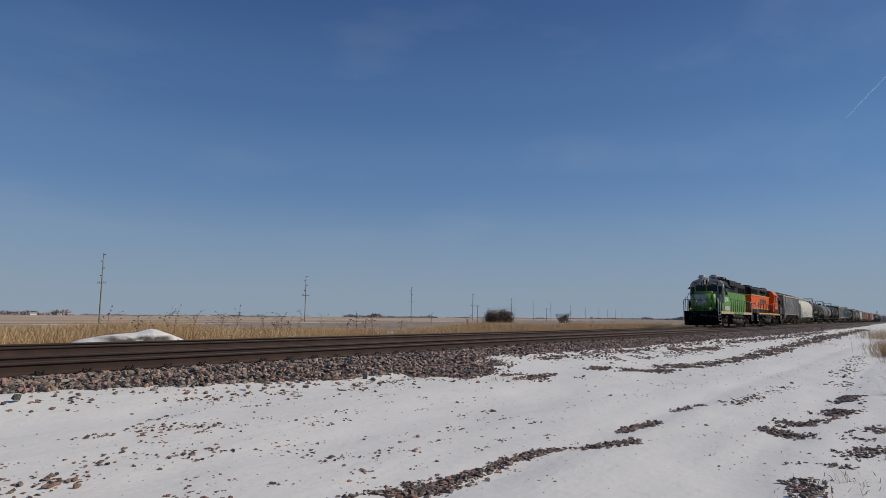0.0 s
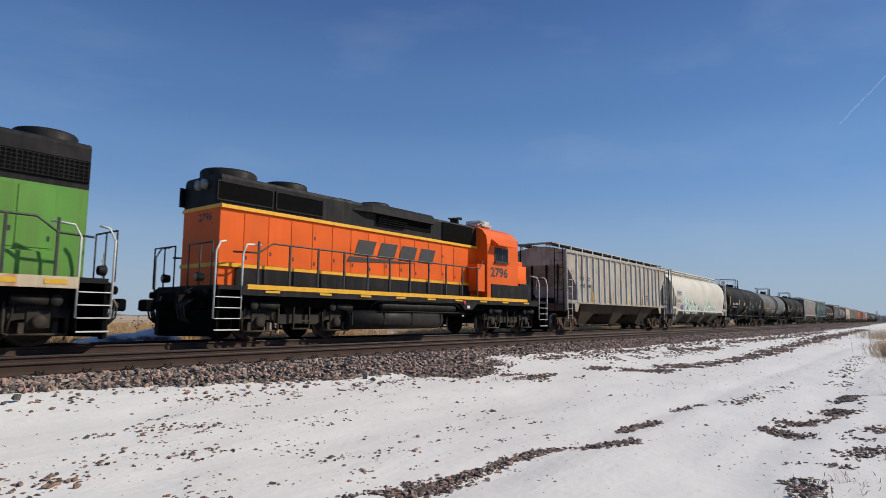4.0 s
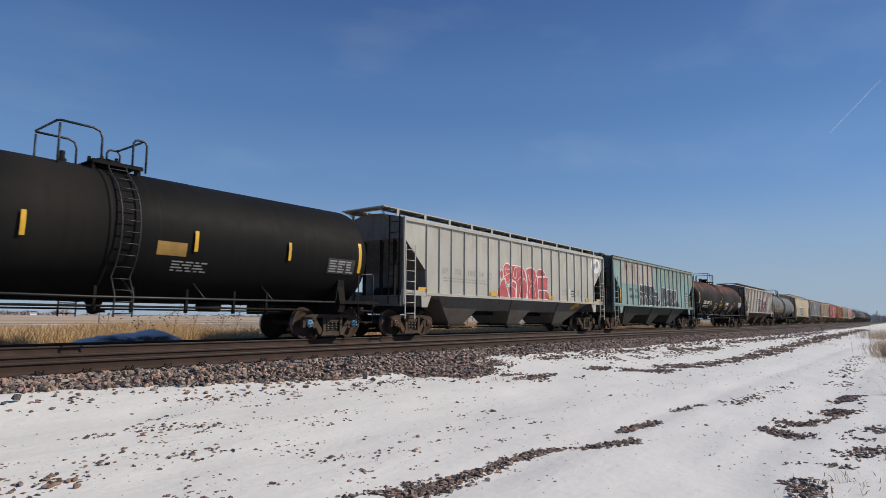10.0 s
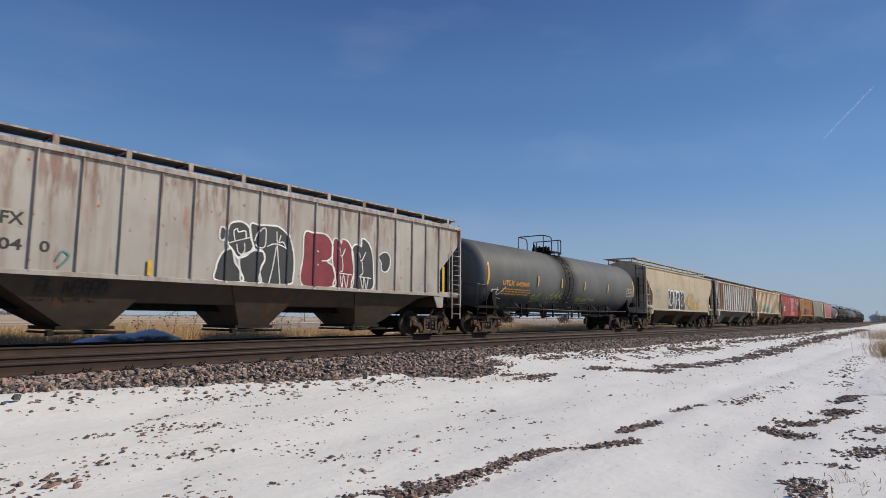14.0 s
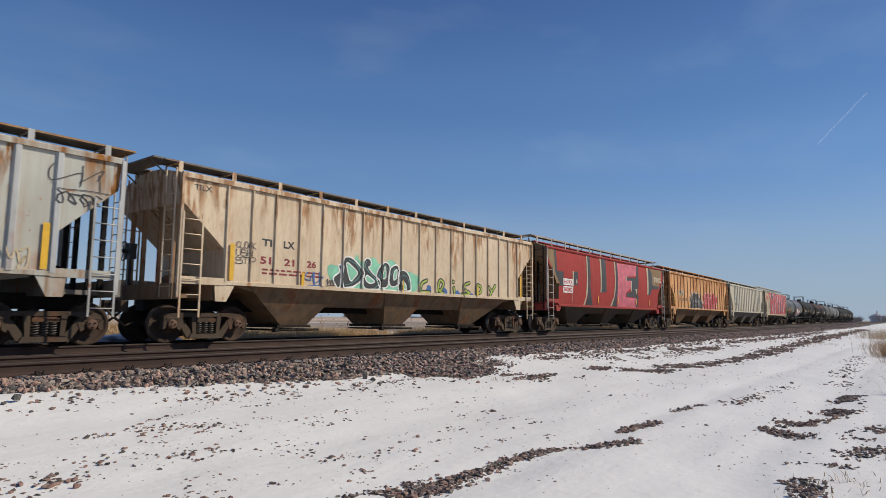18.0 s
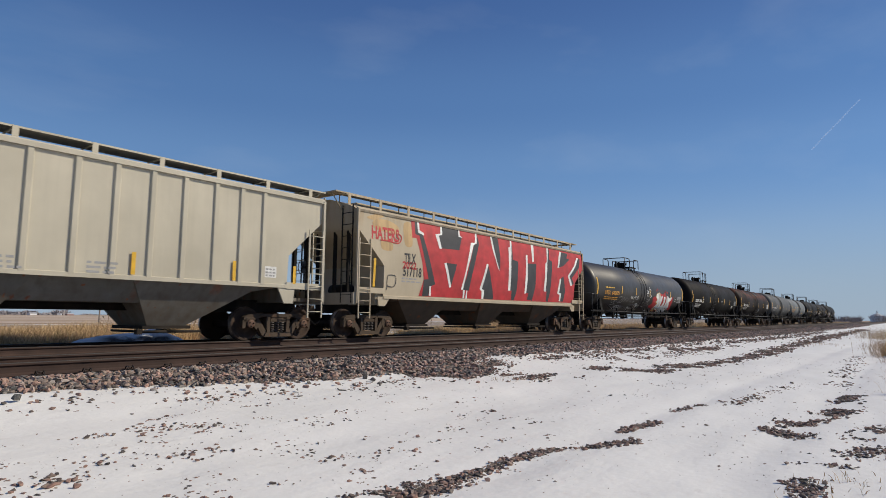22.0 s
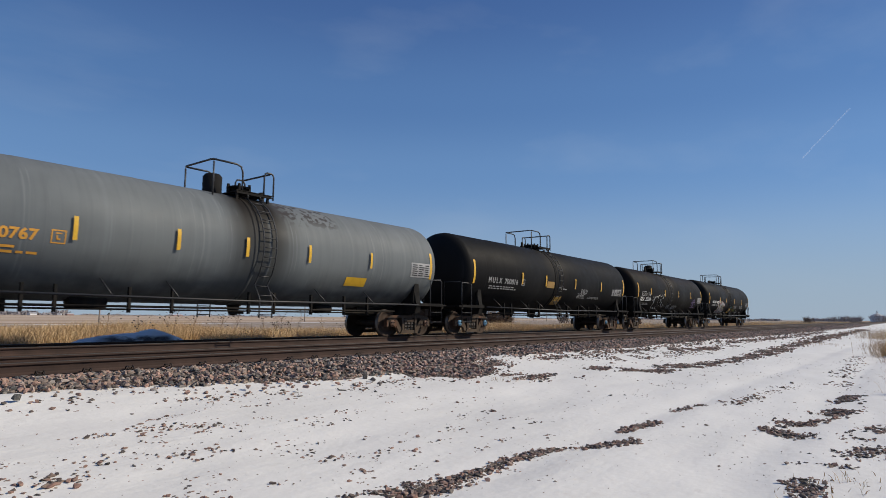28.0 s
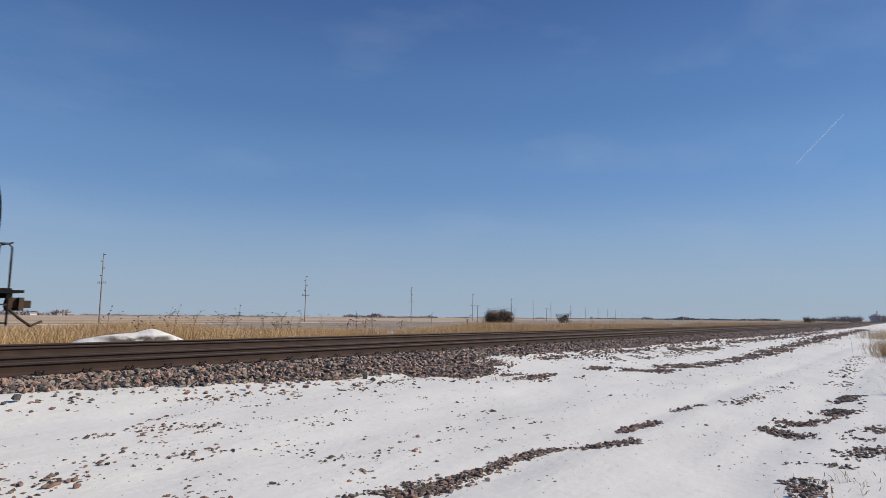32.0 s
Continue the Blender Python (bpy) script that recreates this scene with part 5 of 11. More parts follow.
def build_tank_car(half, shell, label, cap="cap_rust", dome=False, rail="black_bar", wheel_front=False, mid=0.25, big=True, hoop=0.32):
    car = new("tank_car")
    R, Z = (TANK_R, TANK_Z) if big else (1.50, 2.47) if hoop > 0.5 else (1.53, 2.50)
    k = half - 8.93          # how much longer than the common length, at each end
    tagged(car, label, "tank car", "cars of the train")
    # shell
    bm = bmesh.new()
    e, d = 7.68 + k, 0.62
    head = [(e + d * math.sin(a), R * math.cos(a)) for a in (math.pi / 2 * i / 9 for i in range(10))]
    head[-1] = (e + d, 0.0)
    prof = [(-x, r) for x, r in head[::-1]] + [(-5.2, R), (-5.18, R + 0.006), (-2.6, R + 0.006), (-2.58, R), (0.0, R), (0.02, R + 0.006), (2.6, R + 0.006), (2.62, R), (5.2, R)] + head
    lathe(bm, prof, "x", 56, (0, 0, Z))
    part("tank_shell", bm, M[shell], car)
    # sills, saddles, end platforms
    for s in (-1, 1):
        bm = bmesh.new()
        box(bm, s * 5.0, s * (half - 0.55), -0.30, 0.30, 0.72, 1.08)
        prism(bm, [(-1.40, 0.80), (1.40, 0.80), (1.48, 1.05), (1.30, 1.95), (1.05, 1.58), (0.55, 1.26), (-0.55, 1.26), (-1.05, 1.58), (-1.30, 1.95), (-1.48, 1.05)], s * (6.96 + k) - 0.12, s * (6.96 + k) + 0.12, "x")
        part("end_sill", bm, M["frame"], car)
        bm = bmesh.new()
        box(bm, min(s * (7.75 + k), s * (half - 0.42)), max(s * (7.75 + k), s * (half - 0.42)), -1.50, 1.50, 1.08, 1.13)
        box(bm, min(s * (8.22 + k), s * (8.32 + k)), max(s * (8.22 + k), s * (8.32 + k)), -1.50, 1.50, 0.98, 1.08)
        for y in (-1.48, 1.48):
            box(bm, min(s * (6.8 + k), s * (8.3 + k)), max(s * (6.8 + k), s * (8.3 + k)), y - 0.04, y + 0.04, 1.06, 1.16)
        part("end_platform", bm, M["frame"], car)
        for y in (-1, 1):
            bm = bmesh.new()
            x0, x1 = s * (7.62 + k), s * (8.26 + k)
            tube(bm, [(x0, y * 1.46, 0.45), (x0, y * 1.46, 1.95), (x0 + s * 0.05, y * 1.44, 2.0), (x1 - s * 0.06, y * 1.44, 2.02), (x1, y * 1.46, 1.95), (x1, y * 1.46, 0.45)], 0.02, 6)
            for z in (0.50, 0.85):
                tube(bm, [(x0, y * 1.46, z), (x1, y * 1.46, z)], 0.016, 5)
            tube(bm, [(s * (8.26 + k), y * 0.62, 1.1), (s * (8.28 + k), y * 0.62, 2.05), (s * (8.28 + k), y * 1.40, 2.05)], 0.018, 6)
            part("handrail", bm, M[rail], car)
            # saddle bracket and stencilled sill tag
            bm = bmesh.new()
            prism(bm, [(s * (6.75 + k), 1.15), (s * (7.15 + k), 1.15), (s * (7.05 + k), 1.85), (s * (6.85 + k), 1.85)], y * 1.33 - 0.05, y * 1.33 + 0.05)
            part("bracket", bm, M["frame"], car)
        add_truck(car, s * (6.96 + k), cap)
    add_couplers(car, half)
    # running rail along each side, with struts
    for y in (-1, 1):
        bm = bmesh.new()
        tube(bm, [(-6.8, y * 1.50, 1.10), (0, y * 1.52, 1.05), (6.8, y * 1.50, 1.10)], 0.028, 6)
        for x in (-5.6, -3.4, -1.9, 0.9, 2.6, 4.6):
            tube(bm, [(x, y * 1.50, 1.08), (x - 0.14, y * 1.10, 1.50)], 0.018, 5)
        part("side_rail", bm, M[rail], car)
        bm = bmesh.new()
        arc = [(tank_wall(z, R, Z) + 0.10, z) for z in [1.05 + 0.03] + [1.5 + 0.3 * i for i in range(9)]]
        arc = [(1.52, 0.62), (1.53, 1.1)] + [(max(a, 0.35), z) for a, z in arc[1:]] + [(0.80, Z + R - 0.10), (0.74, Z + R + 0.03)]
        for x in (-0.95, -0.55):
            tube(bm, [(x, y * a, z) for a, z in arc], 0.020, 5)
        for i in range(14):
            z = 0.70 + i * 0.255
            a = float(np.interp(z, [q[1] for q in arc], [q[0] for q in arc]))
            tube(bm, [(-0.95, y * a, z), (-0.55, y * a, z)], 0.014, 5)
        part("ladder", bm, M[rail], car)
        # a strap round the shell beside the ladder
    bm = bmesh.new()
    lathe(bm, [(-1.18, R - 0.01), (-1.18, R + 0.014), (-1.08, R + 0.014), (-1.08, R - 0.01)], "x", 56, (0, 0, Z))
    part("strap", bm, M[shell], car)
    # crosswise deck at the ladder's head, with a hoop guard on either hand
    tz = Z + R
    bm = bmesh.new()
    for j in range(7):
        box(bm, -1.28 + 0.16 * j, -1.16 + 0.16 * j, -0.78, 0.78, tz + 0.03, tz + 0.06)
    for y in (-0.78, 0.74):
        box(bm, -1.30, -0.16, y, y + 0.04, tz - 0.02, tz + 0.07)
    for x in (-1.25, -0.25):
        for y in (-0.70, 0.70):
            box(bm, x - 0.03, x + 0.03, y - 0.03, y + 0.03, tz - 0.25, tz + 0.03)
    part("platform", bm, M["frame"], car)
    # the taller guard ahead of the ladder
    bm = bmesh.new()
    h = tz + (0.78 if hoop < 0.5 else 0.60)
    for y in (-0.72, 0.72):
        tube(bm, [(-1.98, y, tz - 0.22), (-1.98, y, h - 0.05)], 0.024, 6)
        tube(bm, [(-1.98, y, h), (-1.30, y, h), (-1.16, y, h - 0.05), (-1.10, y, h - 0.20), (-1.10, y, tz)], 0.027, 6)
    tube(bm, [(-1.98, -0.72, h), (-2.02, -0.62, h), (-2.02, 0.62, h), (-1.98, 0.72, h)], 0.027, 6)
    part("railing", bm, M[rail], car)
    # the lower one behind it
    bm = bmesh.new()
    h = tz + (0.72 if hoop < 0.5 else 0.58)
    for y in (-0.72, 0.72):
        tube(bm, [(-0.40, y, tz + 0.03), (-0.40, y, h - 0.10), (-0.36, y, h - 0.02), (-0.30, y, h), (hoop - 0.50, y, h), (hoop - 0.44, y, h - 0.02), (hoop - 0.40, y, h - 0.10), (hoop - 0.40, y, tz - 0.05)], 0.026, 6)
    tube(bm, [(hoop - 0.50, -0.72, h), (hoop - 0.47, -0.60, h), (hoop - 0.47, 0.60, h), (hoop - 0.50, 0.72, h)], 0.027, 6)
    part("railing", bm, M[rail], car)
    bm = bmesh.new()
    lathe(bm, [(4.0, 0.30), (4.28, 0.30), (4.28, 0.34), (4.33, 0.34), (4.36, 0.25), (4.38, 0.0)], "z", 18, (-0.75, 0, 0))
    cover = part("manway", bm, M["frame"], car)
    for i in range(6):
        t = 2 * math.pi * i / 6
        bm = bmesh.new()
        box(bm, -0.75 + 0.33 * math.cos(t) - 0.03, -0.75 + 0.33 * math.cos(t) + 0.03, 0.33 * math.sin(t) - 0.03, 0.33 * math.sin(t) + 0.03, 4.2, 4.40)
        part("bolt", bm, M["frame"], cover)
    bm = bmesh.new()
    lathe(bm, [(4.0, 0.10), (4.22, 0.10), (4.22, 0.06), (4.40, 0.06), (4.40, 0)], "z", 10, (-1.65, 0.0, 0))
    part("valve", bm, M["frame"], car)
    bm = bmesh.new()
    lathe(bm, [(4.0, 0.08), (4.34, 0.08), (4.34, 0)], "z", 10, (0.1, 0.1, 0))
    part("valve", bm, M["frame"], car)
    if dome:
        bm = bmesh.new()
        lathe(bm, [(4.02, 0.26), (4.50, 0.26), (4.58, 0.20), (4.60, 0.0)], "z", 18, (-1.55 if dome is True else dome, 0.05, 0))
        part("valve_bonnet", bm, M["frame"], car)
    # under the belly: outlet, brake rigging
    bm = bmesh.new()
    lathe(bm, [(1.16, 0.34), (1.02, 0.30), (0.95, 0.18), (0.70, 0.12), (0.68, 0.0)], "z", 14, (-0.75, 0, 0))
    box(bm, -0.95, -0.6, -0.30, -0.16, 0.72, 0.82)
    part("outlet_valve", bm, M["frame"], car)
    bm = bmesh.new()
    tube(bm, [(-5.9, -1.18, 0.86), (5.9, -1.18, 0.86)], 0.028, 6)
    tube(bm, [(-5.6, -0.5, 0.80), (5.6, -0.5, 0.80)], 0.022, 6)
    for x in (-5.0, -4.4, -2.9, -1.9, 0.2, 1.0, 2.3, 3.6, 4.6):
        box(bm, x - 0.03, x + 0.03, -1.22, -1.14, 0.72, 1.30)
    lathe(bm, [(3.0, 0.0), (3.0, 0.13), (3.6, 0.13), (3.65, 0.0)], "x", 12, (0, -0.5, 0.9))
    lathe(bm, [(-3.9, 0.0), (-3.9, 0.16), (-3.1, 0.16), (-3.05, 0.0)], "x", 12, (0, -0.4, 0.95))
    part("brake_rigging", bm, M["frame"], car)
    if wheel_front:
        brake_wheel(car, -8.36 - k, -0.55, 1.95)
    side = Side(car, lambda z: tank_wall(z, R, Z), cuts=[1.2 + 0.1 * i for i in range(29)], long=(7.55 + k) / 7.55)
    for ob in list(car.children) + list(cover.children):
        if ob.name.split(".")[0] in ("ladder", "strap", "platform", "railing", "manway", "bolt", "valve", "valve_bonnet", "outlet_valve"):
            for v in ob.data.vertices:
                v.co.x += mid
    for x in (-7.55, 7.55):
        side.mark(rects([(x - 0.06, 2.02, x + 0.06, 2.95)]), M["yellow"], 0.004, "reflector")
    return car, side


# ---------------------------------------------------------------- covered hoppers
def hopper_wall_flat(z):
    return 1.53


def curved_wall(z):
    return float(np.interp(z, [0.4, 1.2, 1.7, 2.4, 3.0, 3.5, 3.9, 4.05, 4.11, 4.22, 4.34, 4.44], [1.5, 1.50, 1.56, 1.60, 1.60, 1.58, 1.55, 1.53, 1.42, 1.15, 0.78, 0.4]))


def round_wall(z):
    return float(np.interp(z, [0.4, 1.3, 1.7, 2.2, 2.8, 3.2, 3.5, 3.75, 3.95, 4.10, 4.20], [1.5, 1.50, 1.56, 1.60, 1.58, 1.50, 1.38, 1.18, 0.92, 0.62, 0.35]))


def hopper_end(z):
    return float(np.interp(z, [1.3, 2.34, 3.38, 3.45, 4.5], [6.82, 6.87, 8.0, 8.05, 8.05]))


def round_end(z):
    return float(np.interp(z, [1.2, 1.9, 2.15, 2.45, 3.0, 3.5, 3.9, 4.2], [6.9, 6.95, 7.05, 7.25, 7.50, 7.66, 7.78, 7.84]))


def build_hopper(half, body, chute, label, style="rib", ribs=17, rib_w=0.07, rib_d=0.05, bays=3, walk_mat=None, cap="cap_rust", foot=1.48, end_mat=None, roof_mat=None, edge_mat=None, post_mat="frame", tall=0.0):
    car = new("covered_hopper")
    dl = half - 8.77         # how much longer than the common length, at each end
    tagged(car, label, "hopper car", "cars of the train")
    walk_mat = walk_mat or body
    wall = {"rib": hopper_wall_flat, "smooth": curved_wall, "round": round_wall}[style]
    endx = round_end if style == "round" else hopper_end
    foot = foot if style == "rib" else 1.30
    # body
    bm = bmesh.new()
    if style == "rib":
        levels = [(foot, 1.53), (2.34, 1.53), (3.38, 1.53), (4.05 + tall, 1.53), (4.10 + tall, 1.50), (4.32 + tall * 0.4, 0.45), (4.34 + tall * 0.4, 0.0)]
    else:
        roof = 4.40 if style == "smooth" else 4.20
        levels = [(z, wall(z)) for z in [foot + (roof - foot) * k / 18 for k in range(19)]] + [(roof + 0.10, 0.2)]
    loops = []
    for z, y in levels:
        x = endx(z) + dl
        n = 1 if style == "rib" else 6
        loops.append([(-x, -y, z), (x, -y, z), (x, y, z), (-x, y, z)] if y > 0.01 else [(-x, -0.02, z), (x, -0.02, z), (x, 0.02, z), (-x, 0.02, z)])
    rows = loft(bm, loops)
    bm.faces.new(rows[0][::-1])
    bm.faces.new(rows[-1])
    if style != "rib":
        for f in bm.faces:
            f.smooth = abs(f.normal.x) < 0.3
    ob = part("body", bm, [M[body], M[end_mat or body], M[roof_mat or body]], car)
    for f in ob.data.polygons:
        f.material_index = 1 if abs(f.normal.x) > 0.35 else 2 if f.center.z > (4.06 if style == "smooth" else 3.88) else 0
    if style != "rib":
        ob.data.set_sharp_from_angle(angle=radians(40))
    # ribs
    rx = []
    if style == "rib":
        near = {18: (0.45, 1.34, 2.22, 3.0, 3.80, 4.60, 5.40, 6.11, 6.82), 17: (0.92, 1.80, 2.60, 3.40, 4.18, 5.0, 5.73, 6.42), 16: (0.42, 1.32, 2.21, 3.10, 4.02, 4.95, 5.90, 6.85)}[ribs]
        near = [x * (6.82 + dl) / near[-1] if ribs != 17 else x for x in near]
        rx = sorted([-x for x in near] + near + ([0.02] if ribs == 17 else []))
        bm = bmesh.new()
        prism(bm, [(-rib_w / 2, -1.53), (rib_w / 2, -1.53), (rib_w * 0.32, -1.53 - rib_d), (-rib_w * 0.32, -1.53 - rib_d)], foot + 0.02, 4.0 + tall, "z")
        first = part("rib", bm, M[walk_mat if rib_w > 0.1 else body], car)
        for k, x in enumerate(rx):
            for turn in (0, math.pi):
                if k == 0 and not turn:
                    first.matrix_basis = Matrix.Translation((x, 0, 0))
                else:
                    again("rib", first.data, car, Matrix.Translation((x, 0, 0)) @ Matrix.Rotation(turn, 4, "Z"))
    # top chord and side sill
    for y in (-1, 1):
        bm = bmesh.new()
        if style == "rib":
            prism(bm, [(y * 1.52, 3.98 + tall), (y * 1.60, 3.98 + tall), (y * 1.60, 4.08 + tall), (y * 1.55, 4.12 + tall), (y * 1.50, 4.12 + tall)], -8.06 - dl, 8.06 + dl, "x")
        elif style == "smooth":
            prism(bm, [(y * 1.50, 4.04), (y * 1.565, 4.00), (y * 1.60, 4.06), (y * 1.46, 4.15)], -8.05 - dl, 8.05 + dl, "x")
        prism(bm, [(y * 1.50, foot - 0.04), (y * 1.575, foot - 0.04), (y * 1.575, foot + 0.05), (y * 1.52, foot + 0.07)], -6.85 - dl, 6.85 + dl, "x")
        for s in (-1, 1):
            prism(bm, [(y * 1.50, 1.42), (y * 1.57, 1.42), (y * 1.57, 1.60), (y * 1.50, 1.60)], min(s * (6.8 + dl), s * (8.1 + dl)), max(s * (6.8 + dl), s * (8.1 + dl)), "x")
            prism(bm, [(s * (6.5 + dl), foot + 0.02), (s * (7.1 + dl), foot + 0.02), (s * (7.05 + dl), 1.02), (s * (6.75 + dl), 1.02)], y * 1.53 - 0.02, y * 1.53 + 0.02)
        part("side_sill", bm, M[body], car)
        if tall:
            bm = bmesh.new()
            prism(bm, [(y * 1.44, 4.122 + tall), (y * 1.61, 4.122 + tall), (y * 1.61, 4.15 + tall), (y * 1.44, 4.15 + tall)], -8.06 - dl, 8.06 + dl, "x")
            part("top_edge", bm, M["hop_end"], car)
    # chutes, in paint darkened with the shade under the sill
    pitch = 4.30 if bays == 3 else 3.30
    cx = [(k - (bays - 1) / 2) * pitch for k in range(bays)]
    edge = [-6.8 - dl] + [(a + b) / 2 for a, b in zip(cx, cx[1:])] + [6.8 + dl]
    for k, c in enumerate(cx):
        bm = bmesh.new()
        x0, x1 = edge[k] + 0.02, edge[k + 1] - 0.02
        wide = 0.48 if bays == 3 else 0.42
        ha, hb = (1.20, 1.20) if bays == 3 else (1.0, 1.0)
        t0, t1 = (c - ha if k else c - 1.80 - dl), (c + hb if k < bays - 1 else c + 1.80 + dl)
        top = [(t0, -1.50, foot), (t1, -1.50, foot), (t1, 1.50, foot), (t0, 1.50, foot)]
        low = [(c - wide, -0.76, 0.42), (c + wide, -0.76, 0.42), (c + wide, 0.76, 0.42), (c - wide, 0.76, 0.42)]
        rows = loft(bm, [top, low])
        bm.faces.new(rows[-1])
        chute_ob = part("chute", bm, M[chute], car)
        bm = bmesh.new()
        box(bm, c - wide - 0.12, c + wide + 0.12, -0.80, 0.80, 0.34, 0.42)
        for s in (-1, 1):
            tube(bm, [(c + s * (wide + 0.3), -0.95, 0.28), (c - s * 0.1, -0.95, 0.28)], 0.035, 6)
            tube(bm, [(c + s * (wide + 0.1), -0.86, 0.28), (c + s * (wide + 0.1), 0.86, 0.28)], 0.03, 6)
        box(bm, c - wide - 0.34, c - wide - 0.22, -1.02, -0.86, 0.22, 0.34)
        box(bm, c - 0.14, c + 0.14, -0.985, -0.93, 0.82, 0.92)
        part("outlet_gate", bm, M["frame"], car)
    # slope sheets that close the floor between the chutes, in the same darkened paint
    bm = bmesh.new()
    a, b = cx[0], cx[-1]
    rows = loft(bm, [[(-6.75 - dl, -1.46, foot - 0.004), (6.75 + dl, -1.46, foot - 0.004), (6.75 + dl, 1.46, foot - 0.004), (-6.75 - dl, 1.46, foot - 0.004)], [(a, -1.08, 0.95), (b, -1.08, 0.95), (b, 1.08, 0.95), (a, 1.08, 0.95)]])
    bm.faces.new(rows[-1])
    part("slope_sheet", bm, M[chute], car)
    # centre sill and ends
    bm = bmesh.new()
    box(bm, -half + 0.6, half - 0.6, -0.22, 0.22, 0.78, 1.12)
    part("centre_sill", bm, M["frame"], car)
    for s in (-1, 1):
        bm = bmesh.new()
        box(bm, min(s * (6.9 + dl), s * (8.15 + dl)), max(s * (6.9 + dl), s * (8.15 + dl)), -0.95, 0.95, 1.10, 1.20)
        box(bm, min(s * (8.05 + dl), s * (8.18 + dl)), max(s * (8.05 + dl), s * (8.18 + dl)), -1.55, 1.55, 1.05, 1.42)
        prism(bm, [(-1.45, 1.05), (1.45, 1.05), (1.45, 1.45), (0.6, 1.45), (-0.6, 1.45), (-1.45, 1.45)], s * (6.96 + dl) - 0.15, s * (6.96 + dl) + 0.15, "x")
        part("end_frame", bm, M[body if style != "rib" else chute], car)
        bm = bmesh.new()
        for y in (-1.05, -0.42, 0.42, 1.05):
            box(bm, s * (7.95 + dl) - 0.05, s * (7.95 + dl) + 0.05, y - 0.04, y + 0.04, 1.2, 3.42 if style != "round" else 2.2)
        lathe(bm, [(-0.45, 0), (-0.45, 0.19), (0.45, 0.19), (0.45, 0)], "y", 12, (s * (7.25 + dl), 0, 1.55))
        part("end_post", bm, M[post_mat], car)
        for y in (-1, 1):
            bm = bmesh.new()
            ladder(bm, s * (8.02 + dl), s * (7.52 + dl), y * 1.62, 0.62, 3.15, 7)
            if style == "round":
                box(bm, s * (8.02 + dl) - 0.04, s * (8.02 + dl) + 0.04, y * 1.60 - 0.04, y * 1.60 + 0.04, 1.1, 4.25)
                tube(bm, [(s * (8.0 + dl), y * 1.6, 4.2), (s * (8.0 + dl), y * 0.5, 4.42)], 0.03, 6)
            else:
                box(bm, s * (8.06 + dl) - 0.035, s * (8.06 + dl) + 0.035, y * 1.58 - 0.035, y * 1.58 + 0.035, 1.1, 4.05)
            part("side_ladder", bm, M[walk_mat], car)
            bm = bmesh.new()
            for yy in (0.98, 1.45):
                box(bm, s * (8.17 + dl) - 0.015, s * (8.17 + dl) + 0.015, y * yy - 0.02, y * yy + 0.02, 1.1, 4.2)
            for i in range(8):
                tube(bm, [(s * (8.17 + dl), y * 0.98, 1.35 + 0.37 * i), (s * (8.17 + dl), y * 1.45, 1.35 + 0.37 * i)], 0.014, 5)
            part("end_ladder", bm, M["frame" if s < 0 and post_mat == "frame" else walk_mat], car)
        add_truck(car, s * (6.96 + dl), cap)
    add_couplers(car, half)
    brake_wheel(car, -8.30 - dl, 0.75, 2.3)
    # roof: trough hatch and running boards on brackets
    bm = bmesh.new()
    up = 0.16 if style == "smooth" else 0.0
    box(bm, -7.0 - dl, 7.0 + dl, -0.36, 0.36, 4.26 + up, 4.40 + up, 0, 0.03)
    part("hatch_cover", bm, M[body], car)
    for y in (-1, 1):
        bm = bmesh.new()
        a, b = (0.40, 1.12) if style == "rib" else (0.50, 0.98)
        zt = {"rib": 4.46 - tall * 0.25, "smooth": 4.66, "round": 4.36}[style]
        box(bm, -8.3 - dl, 8.3 + dl, min(y * a, y * (b - 0.02)), max(y * a, y * (b - 0.02)), zt - 0.022, zt - 0.006)
        part("running_board", bm, M["grating"] if style != "round" else M[walk_mat], car)
        bm = bmesh.new()
        box(bm, -8.3 - dl, 8.3 + dl, min(y * (b - 0.02), y * b), max(y * (b - 0.02), y * b), zt - (0.04 if style == "rib" else 0.075), zt)
        part("board_edge", bm, M[edge_mat or walk_mat], car)
        bm = bmesh.new()
        zb = {"rib": 4.06, "smooth": 4.12, "round": 3.92}[style]
        yb = 1.50 if style == "rib" else 1.36
        tube(bm, [(0, y * a, zb + 0.25), (0, y * a, zt - 0.03), (0, y * (b - 0.03), zt - 0.03)], 0.022, 5)
        box(bm, -0.06, 0.06, min(y * (b - 0.01), y * (b + 0.008)), max(y * (b - 0.01), y * (b + 0.008)), zb + 0.02, zt)
        br = part("board_bracket", bm, M[walk_mat], car)
        for k in range(12):
            x = (7.9 + dl) * (2 * k / 11 - 1)
            if k:
                again("board_bracket", br.data, car, Matrix.Translation((x, 0, 0)))
            else:
                br.location.x = x
    for s in (-1, 1):
        bm = bmesh.new()
        box(bm, min(s * (8.05 + dl), s * (8.55 + dl)), max(s * (8.05 + dl), s * (8.55 + dl)), -1.05, 1.05, 4.44 + up, 4.48 + up)
        for y in (-0.8, 0.8):
            tube(bm, [(s * (8.5 + dl), y, 4.44 + up), (s * (8.06 + dl), y, 4.1)], 0.02, 5)
        part("end_step", bm, M[edge_mat or walk_mat], car)
    side = Side(car, wall, cuts=() if style == "rib" else [1.35 + 0.1 * k for k in range(27)], ribs=rx, rib_w=rib_w, rib_d=rib_d, long=(8.05 + dl) / 8.05)
    return car, side


